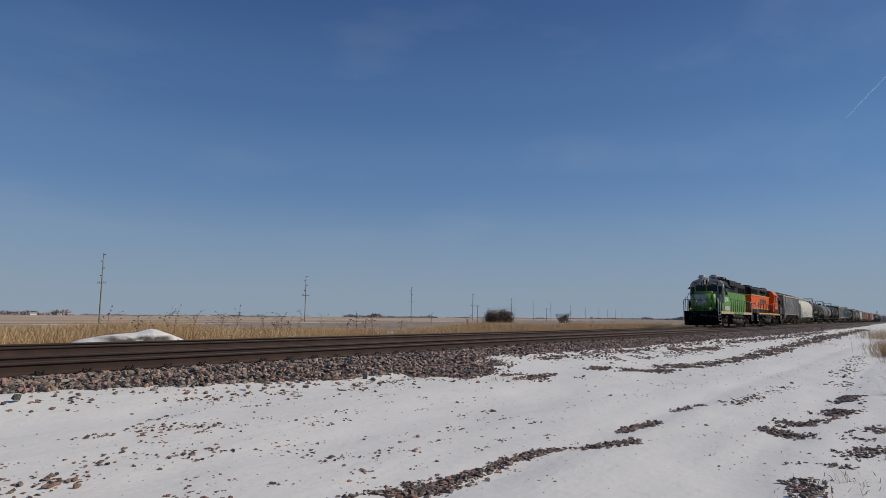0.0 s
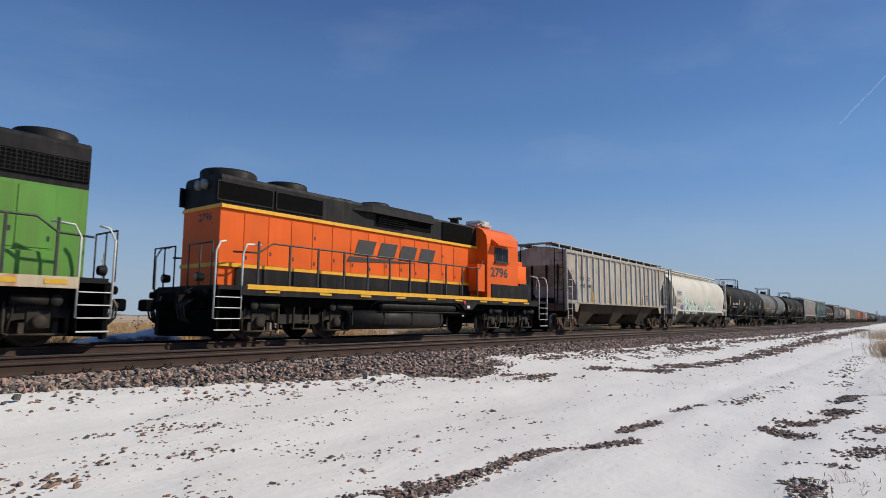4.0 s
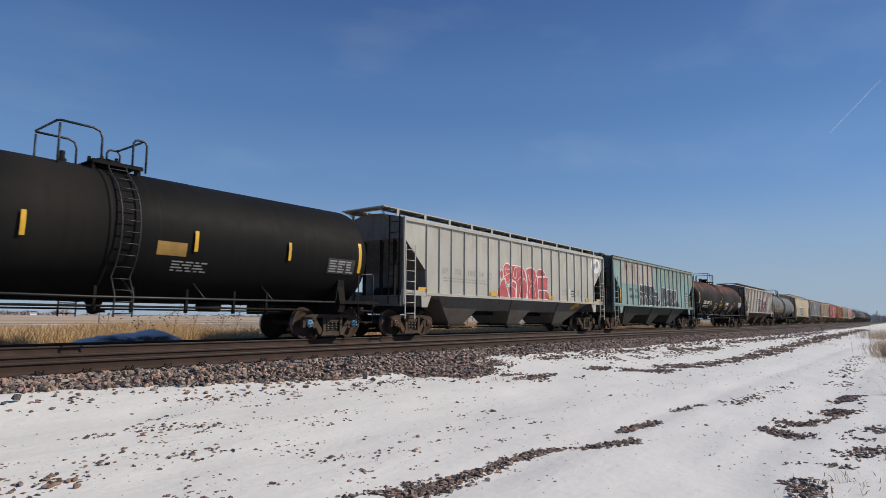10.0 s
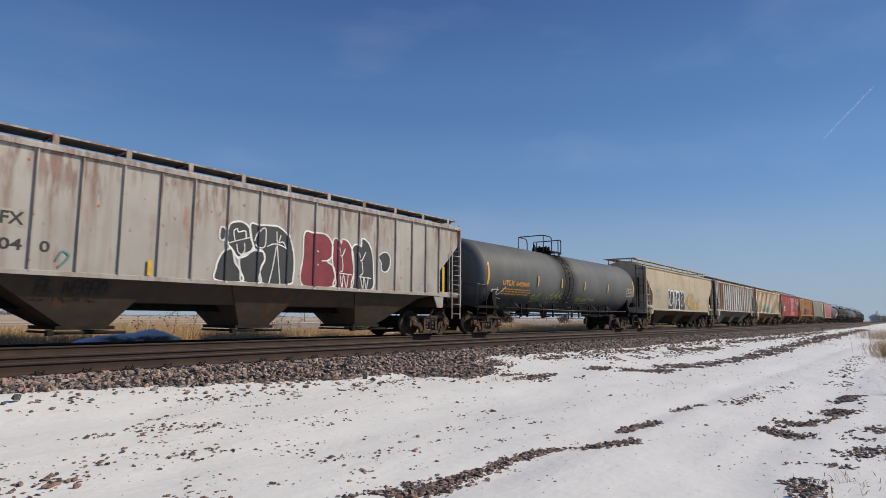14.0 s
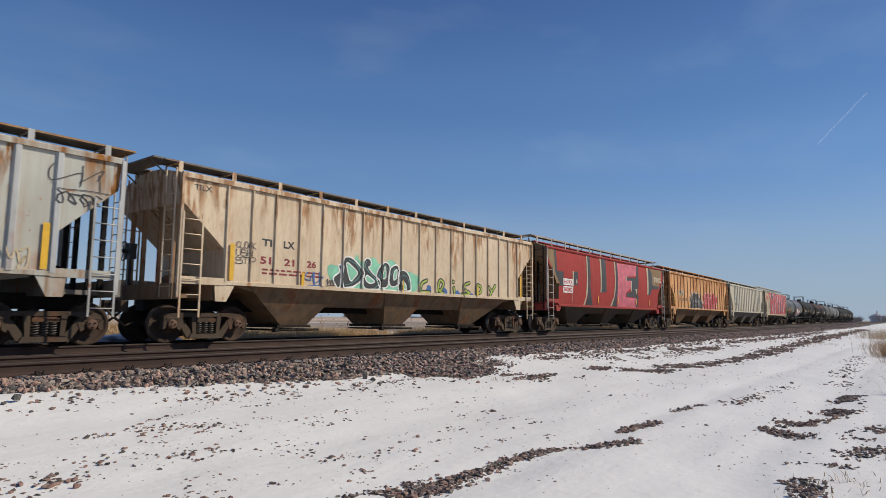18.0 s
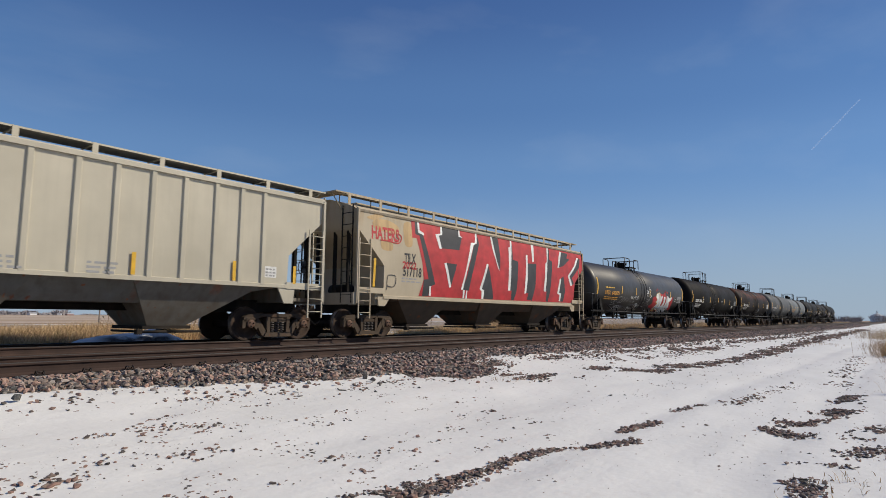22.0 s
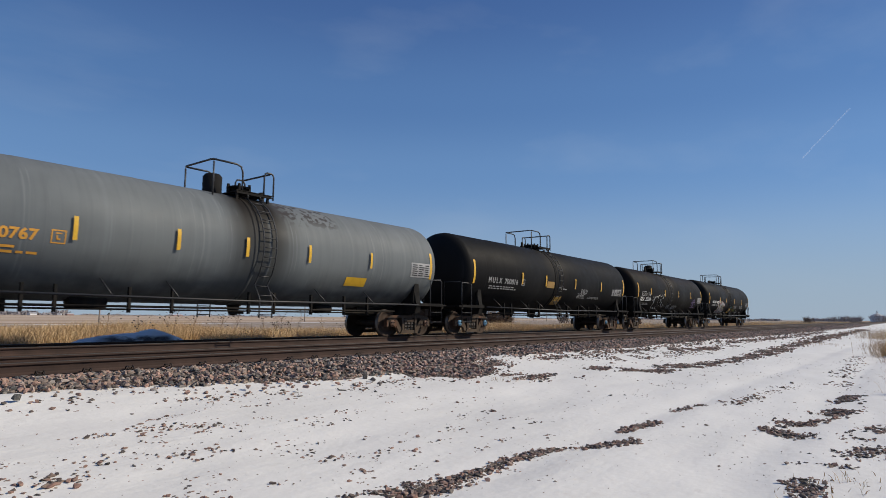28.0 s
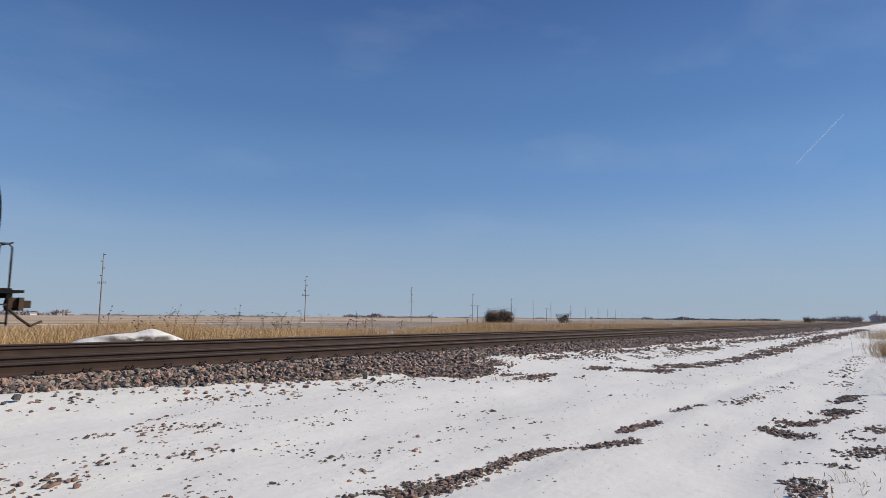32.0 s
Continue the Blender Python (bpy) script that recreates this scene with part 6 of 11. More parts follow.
# ---------------------------------------------------------------- locomotives
M["l_green"] = paint("green_loco_paint", (0.120, 0.320, 0.060), grime=0.3, streak=0.45, rough=0.42, dirt=(0.14, 0.19, 0.065), foot=1.3, runs=0.25, run_color=(0.16, 0.14, 0.06))
M["l_black"] = paint("black_loco_paint", (0.012, 0.012, 0.014), grime=0.3, streak=0.4, rough=0.5, dirt=(0.055, 0.05, 0.046), foot=0.8, spec=0.14)
M["l_white"] = paint("white_loco_paint", (0.50, 0.50, 0.48), rust=0.2, grime=0.6, streak=0.5, rough=0.5, foot=1.2)
M["l_orange"] = paint("orange_loco_paint", (0.82, 0.130, 0.014), grime=0.12, streak=0.15, rough=0.42, dirt=(0.40, 0.10, 0.03), foot=1.0)
M["l_yellow"] = plain("yellow_loco_stripe", (0.86, 0.44, 0.02), 0.45, 0, 0.12)
M["l_cream"] = paint("cream_sill_paint", (0.70, 0.58, 0.42), rust=0.75, rust_color=(0.30, 0.12, 0.04), grime=0.25, streak=0.3, rough=0.55, foot=1.2)
M["l_silver"] = paint("silver_door_paint", (0.42, 0.43, 0.44), grime=0.6, streak=0.5, rough=0.45, foot=1.9)
lamp = Net("headlight_glass", 0.1)
lamp.color((0.16, 0.14, 0.11))
lamp.b.inputs["Emission Color"].default_value = (1.0, 0.78, 0.50, 1)
lamp.b.inputs["Emission Strength"].default_value = 0.22
M["lamp_on"] = lamp.m
M["lamp_off"] = plain("dim_lamp_glass", (0.22, 0.21, 0.20), 0.15)
M["glass"].node_tree.nodes["Principled BSDF"].inputs["Specular IOR Level"].default_value = 0.15
M["rack_rust"] = plain("rust_red_rack", (0.33, 0.10, 0.05), 0.7)
M["loco_truck"] = paint("black_truck_casting", (0.013, 0.012, 0.011), grime=0.45, streak=0.2, rough=0.65, dirt=(0.060, 0.054, 0.047), foot=0.3, spec=0.3)
M["pilot"] = plain("matt_black_pilot", (0.005, 0.005, 0.005), 0.9, 0, 0.3)
M["fuel_black"] = paint("oily_black_tank", (0.010, 0.010, 0.011), grime=0.35, streak=0.25, rough=0.5, dirt=(0.05, 0.043, 0.034), foot=0.2, spec=0.25)
M["pilot"].node_tree.nodes["Principled BSDF"].inputs["Specular IOR Level"].default_value = 0.06
M["alert_red"] = plain("red_push_button", (0.45, 0.03, 0.03), 0.4, 0, 0.1)
M["mesh"] = plain("radiator_grille", (0.005, 0.005, 0.005), 0.9)
M["mesh"].node_tree.nodes["Principled BSDF"].inputs["Specular IOR Level"].default_value = 0.05


def loco_truck(car, x):
    """A two-axle power truck with its brake cylinders and steps of cast steel."""
    bm = bmesh.new()
    box(bm, -0.35, 0.35, -0.95, 0.95, 0.62, 1.0)
    truck = part("truck", bm, M["frame"], car)
    truck.matrix_basis = Matrix.Translation((x, 0, 0))
    for s in (-1, 1):
        bm = bmesh.new()
        y0, y1 = sorted((s * 1.00, s * 1.16))
        prism(bm, [(-2.0, 0.60), (-1.95, 0.82), (-0.9, 0.86), (-0.7, 0.72), (0.7, 0.72), (0.9, 0.86), (1.95, 0.82), (2.0, 0.60), (1.0, 0.56), (0.6, 0.45), (-0.6, 0.45), (-1.0, 0.56)], y0, y1)
        for ax in (-1.372, 1.372):
            box(bm, ax - 0.24, ax + 0.24, y0 - 0.03, y1 + 0.03, 0.36, 0.78, 0, 0.03)
            lathe(bm, [(s * 1.16, 0.15), (s * 1.26, 0.15), (s * 1.29, 0.10), (s * 1.29, 0.0)], "y", 12, (ax, 0, 0.508))
            for dx in (-0.36, 0.36):
                lathe(bm, [(0.70, 0.10), (0.72, 0.11), (0.92, 0.11), (0.95, 0.0)], "z", 10, (ax + dx, s * 1.08, 0))
            tube(bm, [(ax - 0.55, s * 1.26, 0.95), (ax + 0.1, s * 1.26, 0.95)], 0.11, 10)
            tube(bm, [(ax - 0.62, s * 1.22, 0.92), (ax - 0.62, s * 1.20, 0.30), (ax - 0.50, s * 1.15, 0.25)], 0.035, 6)
            tube(bm, [(ax + 0.55, s * 1.22, 0.80), (ax + 0.52, s * 1.20, 0.25)], 0.03, 6)
            for dx in (-0.30, 0.30):
                tube(bm, [(ax + dx * 1.5, s * 1.20, 1.05), (ax + dx * 1.6, s * 1.24, 0.70), (ax + dx * 1.75, s * 1.12, 0.30), (ax + dx * 1.9, s * 0.95, 0.14)], 0.022, 5)
                box(bm, ax + dx - 0.05, ax + dx + 0.05, min(s * 1.14, s * 1.22), max(s * 1.14, s * 1.22), 0.28, 0.50)
            tube(bm, [(ax - 0.5, s * 1.24, 0.26), (ax + 0.5, s * 1.24, 0.26)], 0.026, 6)
            lathe(bm, [(s * 1.20, 0.0), (s * 1.20, 0.13), (s * 1.34, 0.13), (s * 1.36, 0.10), (s * 1.36, 0.0)], "y", 12, (ax + 0.25, 0, 0.95))
        box(bm, -0.28, 0.28, min(s * 1.12, s * 1.30), max(s * 1.12, s * 1.30), 0.30, 0.34)
        for dx in (-0.28, 0.28):
            box(bm, dx - 0.02, dx + 0.02, min(s * 1.24, s * 1.30), max(s * 1.24, s * 1.30), 0.30, 0.95)
        box(bm, -0.28, 0.28, min(s * 1.24, s * 1.30), max(s * 1.24, s * 1.30), 0.52, 0.56)
        part("side_frame", bm, M["loco_truck"], truck)
    for ax in (-1.372, 1.372):
        w = again("wheelset", shared("loco_wheels", lambda: wheelset_mesh(M["frame"], 0.508)), truck, Matrix.Translation((ax, 0, 0.508)))
        ROLLING.append((w, car, x + ax, 0.508, Vector((ax, 0, 0.508))))


def fan(car, x, r, z):
    bm = bmesh.new()
    lathe(bm, [(z - 0.1, r), (z + 0.16, r), (z + 0.20, r - 0.04), (z + 0.20, r - 0.10), (z + 0.14, r - 0.14), (z + 0.14, 0.0)], "z", 24, (x, 0, 0))
    part("roof_fan", bm, M["l_black"], car)


def build_loco(half, livery, label):
    car = new("locomotive")
    tagged(car, label, "locomotive", "locomotives of the train")
    green = livery == "green"
    body = "l_green" if green else "l_orange"
    upper, band = "l_black", "l_cream" if green else "l_black"
    # walkway, sill, pilots
    bm = bmesh.new()
    box(bm, -7.75, 7.75, -1.52, 1.52, 1.55, 1.66)
    part("walkway", bm, M["l_black"], car)
    for s in (-1, 1):
        bm = bmesh.new()
        y0, y1 = sorted((s * 1.50, s * 1.55))
        for a, b, m in ((-6.95, -1.75, band), (-1.75, 3.05, body if green else band), (3.05, 7.15, band)):
            bm = bmesh.new()
            prism(bm, [(a, 1.42), (b, 1.42), (b, 1.66), (a, 1.66)], y0, y1)
            part("side_sill", bm, M[m], car)
        if not green:
            bm = bmesh.new()
            prism(bm, [(-6.1, 1.58), (7.0, 1.58), (7.0, 1.70), (-6.1, 1.70)], y0 - 0.006, y1 + 0.006)
            part("sill_stripe", bm, M["l_yellow"], car)
    bm = bmesh.new()
    box(bm, -8.2, 8.2, -0.55, 0.55, 0.95, 1.55)
    part("underframe", bm, M["frame"], car)
    for s in (-1, 1):
        bm = bmesh.new()
        prism(bm, [(-1.50, 0.30), (1.50, 0.30), (1.50, 1.62), (-1.50, 1.62)], s * 7.72 - 0.03, s * 7.72 + 0.03, "x")
        part("end_plate", bm, M["pilot"], car)
        bm = bmesh.new()
        prism(bm, [(s * 7.72, -1.47), (s * 8.05, -0.9), (s * 8.38, 0.0), (s * 8.05, 0.9), (s * 7.72, 1.47), (s * 7.66, 1.40), (s * 8.30, 0.0), (s * 7.66, -1.40)], 0.16, 0.98, "z")
        part("snow_plough", bm, M["pilot"], car)
        # drawgear box, uncoupling lever and cable sockets crowd the end sheet
        bm = bmesh.new()
        box(bm, min(s * 7.74, s * 8.22), max(s * 7.74, s * 8.22), -0.42, 0.42, 0.95, 1.50, 0, 0.05)
        box(bm, min(s * 7.74, s * 7.98), max(s * 7.74, s * 7.98), -1.20, -0.55, 1.05, 1.60, 0, 0.04)
        box(bm, min(s * 7.74, s * 7.94), max(s * 7.74, s * 7.94), 0.60, 1.15, 1.00, 1.55, 0, 0.04)
        for y in (-1.28, 0.0, 1.24):
            lathe(bm, [(s * 7.74, 0.10), (s * 8.02, 0.10), (s * 8.04, 0.07), (s * 8.04, 0.0)], "x", 10, (0, y, 1.42))
        part("drawgear", bm, M["pilot"], car)
        bm = bmesh.new()
        tube(bm, [(s * 8.02, -1.40, 1.02), (s * 8.04, -1.15, 1.20), (s * 8.18, -0.45, 1.18), (s * 8.30, -0.10, 1.36)], 0.016, 5)
        part("uncoupling_lever", bm, M["l_silver"], car)
        for y in (-1, 1):
            # corner steps
            bm = bmesh.new()
            for z in (0.42, 0.72, 1.02, 1.32):
                box(bm, min(s * 7.16, s * 7.80), max(s * 7.16, s * 7.80), min(y * 1.22, y * 1.52), max(y * 1.22, y * 1.52), z, z + 0.03)
            box(bm, min(s * 7.14, s * 7.17), max(s * 7.14, s * 7.17), min(y * 1.2, y * 1.52), max(y * 1.2, y * 1.52), 0.38, 1.55)
            part("corner_step", bm, M["pilot"], car)
            bm = bmesh.new()
            box(bm, min(s * 7.16, s * 7.82), max(s * 7.16, s * 7.82), y * 1.535 - 0.01, y * 1.535 + 0.01, 0.42, 0.455)
            for z in (0.74, 1.04, 1.34):
                box(bm, min(s * 7.16, s * 7.82), max(s * 7.16, s * 7.82), y * 1.535 - 0.01, y * 1.535 + 0.01, z, z + 0.025)
            part("step_edge", bm, M["white"], car)
            bm = bmesh.new()
            for x in (7.14, 7.84):
                tube(bm, [(s * x, y * 1.50, 0.75), (s * x, y * 1.52, 2.4), (s * (x - 0.12), y * 1.48, 2.62), (s * (x - (0.55 if x < 7.3 else 0.3)), y * 1.40, 2.66)], 0.024, 6)
            part("grab_iron", bm, M["white"], car)
        bm = bmesh.new()
        for y in (-1.45, -0.9, -0.35, 0.35, 0.9, 1.45):
            tube(bm, [(s * 7.9, y, 1.6), (s * 7.9, y, 2.6)], 0.02, 5)
        tube(bm, [(s * 7.9, -1.45, 2.6), (s * 7.9, -0.35, 2.6)], 0.02, 5)
        tube(bm, [(s * 7.9, 0.35, 2.6), (s * 7.9, 1.45, 2.6)], 0.02, 5)
        part("end_railing", bm, M["black_bar"], car)
        bm = bmesh.new()
        for k, y in enumerate((-0.9, -0.75, -0.6, 0.6, 0.75, 0.9)):
            tube(bm, [(s * 8.0, y, 1.3), (s * 8.25, y, 1.1), (s * 8.2, y, 0.75), (s * 8.05, y, 0.6)], 0.025, 6)
        tube(bm, [(s * 7.95, -0.5, 1.55), (s * 8.2, -0.2, 1.3), (s * 8.2, 0.3, 1.32), (s * 7.95, 0.7, 1.6)], 0.022, 6)
        part("air_hose", bm, M["hose"], car)
        for y in (-0.85, 0.85):
            bm = bmesh.new()
            lathe(bm, [(0, 0.09), (s * 0.16, 0.11), (s * 0.18, 0.09), (s * 0.18, 0)], "x", 14, (s * 7.78, y, 1.85))
            part("ditch_light", bm, M["l_black"], car)
            bm = bmesh.new()
            lathe(bm, [(s * 0.182, 0.08), (s * 0.20, 0.05), (s * 0.205, 0)], "x", 14, (s * 7.78, y, 1.85))
            part("ditch_lens", bm, M["lamp_on" if green and s < 0 else "lamp_off"], car)
    for s in (-1, 1):
        bm = bmesh.new()
        box(bm, min(s * 8.1, s * (half - 0.55) * 9.03 / half), max(s * 8.1, s * (half - 0.55) * 9.03 / half), -0.12, 0.12, 0.98, 1.22, 0, 0.03)
        box(bm, min(s * 8.55, s * (half - 0.25) * 9.03 / half), max(s * 8.55, s * (half - 0.25) * 9.03 / half), -0.20, 0.16, 0.93, 1.26, 0, 0.05)
        part("coupler", bm, M["pilot"], car)
    # short hood
    bm = bmesh.new()
    box(bm, -7.20, -5.45, -0.92, 0.92, 1.66, 3.27, 0, 0.20, 6)
    part("short_hood", bm, M[body], car, smooth=True)
    # cab
    bm = bmesh.new()
    sec = [(-1.50, 1.66), (1.50, 1.66), (1.50, 3.62), (1.44, 3.90), (1.24, 4.12), (0.85, 4.26), (0.40, 4.32), (-0.40, 4.32), (-0.85, 4.26), (-1.24, 4.12), (-1.44, 3.90), (-1.50, 3.62)]
    prism(bm, sec, -5.45, -3.25, "x", 0)
    ob = part("cab", bm, [M[body], M["l_white" if green else body]], car)
    for f in ob.data.polygons:
        if f.center.z > 3.4 and (f.center.x < -5.4 or green and f.normal.z > 0.2):
            f.material_index = 1
    if green:
        # the front of the cab is white above the nose, the roof side dark
        bm = bmesh.new()
        prism(bm, [(y * 1.0, z) for y, z in [(-1.46, 3.15), (1.46, 3.15), (1.47, 3.62), (1.41, 3.88), (1.21, 4.09), (0.83, 4.23), (0.40, 4.29), (-0.40, 4.29), (-0.83, 4.23), (-1.21, 4.09), (-1.41, 3.88), (-1.47, 3.62)]], -5.52, -5.445, "x")
        part("cab_front", bm, M["l_white"], car)
        bm = bmesh.new()
        for s in (-1, 1):
            pts = [(s * 1.515, 3.30), (s * 1.52, 3.63), (s * 1.46, 3.915), (s * 1.26, 4.14), (s * 0.86, 4.28), (s * 0.50, 4.335), (s * 0.50, 4.30), (s * 0.84, 4.24), (s * 1.22, 4.10), (s * 1.42, 3.89), (s * 1.49, 3.62), (s * 1.49, 3.30)]
            prism(bm, pts, -5.12, -3.24, "x")
        part("cab_roof", bm, M["l_black"], car)
    # cab windows, door, awnings
    for s in (-1, 1):
        bm = bmesh.new()
        wx = -4.86 if green else -4.68
        box(bm, wx, wx + 0.94, min(s * 1.49, s * 1.535), max(s * 1.49, s * 1.535), 3.02, 3.54, 0, 0.01)
        box(bm, wx - 0.02, wx + 0.98, min(s * 1.50, s * 1.60), max(s * 1.50, s * 1.60), 2.99, 3.02)
        win = part("side_window", bm, M["black_bar"], car)
        for x in (wx + 0.04, wx + 0.485):
            bm = bmesh.new()
            box(bm, x, x + 0.41, min(s * 1.53, s * 1.541), max(s * 1.53, s * 1.541), 3.06, 3.51)
            part("pane", bm, M["glass"], win)
        bm = bmesh.new()
        box(bm, wx + 0.445, wx + 0.49, min(s * 1.53, s * 1.548), max(s * 1.53, s * 1.548), 3.05, 3.52)
        part("window_post", bm, M["l_silver" if green else "black_bar"], win)
        if green:
            bm = bmesh.new()
            box(bm, wx - 0.07, wx - 0.03, min(s * 1.54, s * 1.68), max(s * 1.54, s * 1.68), 3.02, 3.28, 0, 0.015)
            part("mirror", bm, M["black_bar"], car)
        bm = bmesh.new()
        prism(bm, [(s * 1.48, 3.76), (s * 1.84, 3.56), (s * 1.85, 3.585), (s * 1.48, 3.81)], wx - 0.10, wx + 1.12, "x")
        prism(bm, [(s * 1.48, 3.76), (s * 1.50, 3.56), (s * 1.82, 3.565)], wx + 1.10, wx + 1.12, "x")
        part("awning", bm, M["l_black" if green else body], car)
        bm = bmesh.new()
        y0, y1 = sorted((s * 0.98, s * 1.44))
        box(bm, -5.555, -5.50, y0, y1, 1.72, 3.92, 0, 0.015)
        door = part("cab_door", bm, M["l_silver" if green else body], car)
        bm = bmesh.new()
        box(bm, -5.564, -5.55, y0 + 0.07, y1 - 0.07, 3.05, 3.68, 0, 0.004)
        part("pane", bm, M["glass"], door)
        bm = bmesh.new()
        box(bm, -5.56, -5.50, min(s * 0.05, s * 0.95), max(s * 0.05, s * 0.95), 3.26, 3.77, 0, 0.015)
        f = part("front_window", bm, M["black_bar"], car)
        bm = bmesh.new()
        box(bm, -5.568, -5.555, min(s * 0.08, s * 0.92), max(s * 0.08, s * 0.92), 3.29, 3.74)
        part("pane", bm, M["glass"], f)
        bm = bmesh.new()
        prism(bm, [(-5.86, s * 0.26), (-5.58, s * 1.04), (-5.50, s * 1.04), (-5.50, s * 0.26)], 3.80, 4.05, "z")
        bmesh.ops.recalc_face_normals(bm, faces=bm.faces[:])
        part("number_board", bm, M["black"], car)
    # headlights over the cab
    bm = bmesh.new()
    prism(bm, [(-5.90, 3.78), (-5.90, 4.16), (-5.50, 4.36), (-5.2, 4.36), (-5.2, 3.78)], -0.28, 0.28)
    bmesh.ops.recalc_face_normals(bm, faces=bm.faces[:])
    part("headlight_housing", bm, M["l_white" if green else body], car)
    bm = bmesh.new()
    box(bm, -5.96, -5.88, -0.17, 0.17, 3.80, 4.22, 0, 0.04)
    head = part("headlight", bm, M["l_black"], car)
    bm = bmesh.new()
    for z in (3.98, 4.18):
        prism(bm, [(-0.14, z), (-0.1, z + 0.03), (0.1, z + 0.03), (0.14, z), (0.1, z + 0.015), (-0.1, z + 0.015)], -6.08, -5.95, "x")
    part("hood", bm, M["l_black"], head)
    for z in (3.91, 4.11):
        bm = bmesh.new()
        lathe(bm, [(-5.965, 0.09), (-5.98, 0.07), (-5.985, 0)], "x", 14, (0, 0, z))
        part("lens", bm, M["lamp_on" if green else "lamp_off"], head)
    # air conditioner and vents on the roof
    for y, w in ((-0.55, 0.42), (0.55, 0.36)) if green else ((0.0, 0.5),):
        bm = bmesh.new()
        box(bm, -5.05, -4.1, y - w, y + w, 4.26, 4.62, 0, 0.14, 3)
        part("air_conditioner", bm, M["l_white"], car)
    if green:
        bm = bmesh.new()
        prism(bm, [(-1.36, 4.38), (-0.70, 4.44), (-0.70, 4.47), (-1.36, 4.41)], -5.15, -3.36, "x")
        part("roof_rack", bm, M["rack_rust"], car)
        for x in (-5.10, -4.55, -3.46):
            bm = bmesh.new()
            box(bm, x, x + 0.08, -1.30, -1.22, 4.02, 4.40)
            part("rack_bracket", bm, M["l_black"], car)
    # long hood, two colours, with its doors
    split = 3.38 if green else 3.48
    bm = bmesh.new()
    box(bm, -3.25, 7.45, -0.92, 0.92, 1.66, split, 0)
    hood = part("long_hood", bm, M[body], car)
    for a, b, top in ((-3.25, 3.40, 4.42), (3.40, 7.45, 4.24)) if green else ((-3.25, 7.45, 4.24),):
        bm = bmesh.new()
        prism(bm, [(-0.92, split), (0.92, split), (0.92, top - 0.10), (0.88, top - 0.03), (0.78, top), (-0.78, top), (-0.88, top - 0.03), (-0.92, top - 0.10)], a, b, "x")
        part("hood_top", bm, M[upper], car)
    for s in (-1, 1):
        y0, y1 = sorted((s * 0.92, s * 0.934))
        for k in range(13):
            x = -2.55 + 0.72 * k
            bm = bmesh.new()
            box(bm, x + 0.015, x + 0.70, y0, y1, 2.18, split - 0.06, 0, 0.008)
            d = part("hood_door", bm, M[body], car)
            bm = bmesh.new()
            for z in (2.32 + 0.07 * (k % 3), 3.0):
                if z < 2.9 or k % 4 == 1:
                    box(bm, x + 0.60, x + 0.65, y0 - 0.008, y1 + 0.008, z, z + 0.09)
            part("latch", bm, M["black_bar"], d)
        # air intakes and radiator screens
        if green:
            bm = bmesh.new()
            box(bm, -2.72, -1.12, y0 - 0.03, y1 + 0.03, 3.76, 4.41, 0, 0.01)
            frm = part("intake_frame", bm, M["l_black"], car)
            for k in range(3):
                for j in range(2):
                    bm = bmesh.new()
                    box(bm, -2.63 + 0.49 * k, -2.19 + 0.49 * k, y0 - 0.034, y1 + 0.034, 3.81 + 0.29 * j, 4.06 + 0.29 * j)
                    part("intake_screen", bm, M["mesh"], frm)
            # the blower duct swells out of the roof edge and tapers away behind
            top, d0, d1, d2, low = 4.415, -1.14, 2.55, 3.50, 3.91
            sec = lambda f, z: [(s * 0.90, z + (top - z) * 0.98), (s * (0.90 + 0.16 * f), z + (top - z) * 0.90), (s * (0.90 + 0.25 * f), z + (top - z) * 0.62), (s * (0.90 + 0.26 * f), z), (s * 0.90, z)]
        else:
            bm = bmesh.new()
            box(bm, -3.0, -1.15, y0 - 0.02, y1 + 0.02, 3.58, 4.16, 0, 0.01)
            part("intake_screen", bm, M["mesh"], car)
            top, d0, d1, d2, low = 4.30, -0.55, 2.45, 3.20, 3.98
            sec = lambda f, z: [(s * 0.78, z + (top - z) * 0.98), (s * (0.90 + 0.06 * f), z + (top - z) * 0.92), (s * (0.90 + 0.20 * f), z + (top - z) * 0.55), (s * (0.90 + 0.22 * f), z), (s * 0.88, z)]
        bm = bmesh.new()
        loops = [[(x, y, z) for y, z in sec(f, q)] for x, f, q in ((d0, 1.0, low), (d1, 1.0, low), (d2, 0.12, low))]
        for lp in loops[2:]:
            lp[:] = [(x, y, low + (z - low) * 0.12) for x, y, z in lp]
        rings = [[bm.verts.new(c) for c in lp] for lp in loops]
        for ra, rb in zip(rings, rings[1:]):
            for i in range(5):
                bm.faces.new((ra[i], ra[(i + 1) % 5], rb[(i + 1) % 5], rb[i]))
        bm.faces.new(rings[0])
        bm.faces.new(rings[-1][::-1])
        bmesh.ops.recalc_face_normals(bm, faces=bm.faces[:])
        duct = part("blower_duct", bm, M["l_black"], car)
        # near-black plate on the hood stands in for shade below the duct
        bm = bmesh.new()
        box(bm, d0 + 0.02, d1 - 0.35, y0 - 0.012, y1 + 0.012, low - 0.25, low + 0.01)
        part("recess", bm, M["mesh"], duct)
        for k in range(4):
            bm = bmesh.new()
            prism(bm, [(s * 0.93, low - 0.22 + 0.06 * k), (s * 1.04, low - 0.24 + 0.06 * k), (s * 1.04, low - 0.232 + 0.06 * k), (s * 0.93, low - 0.205 + 0.06 * k)], d0 + (d1 - d0) * 0.45, d1 - 0.30, "x")
            part("louvre", bm, M["l_black"], duct)
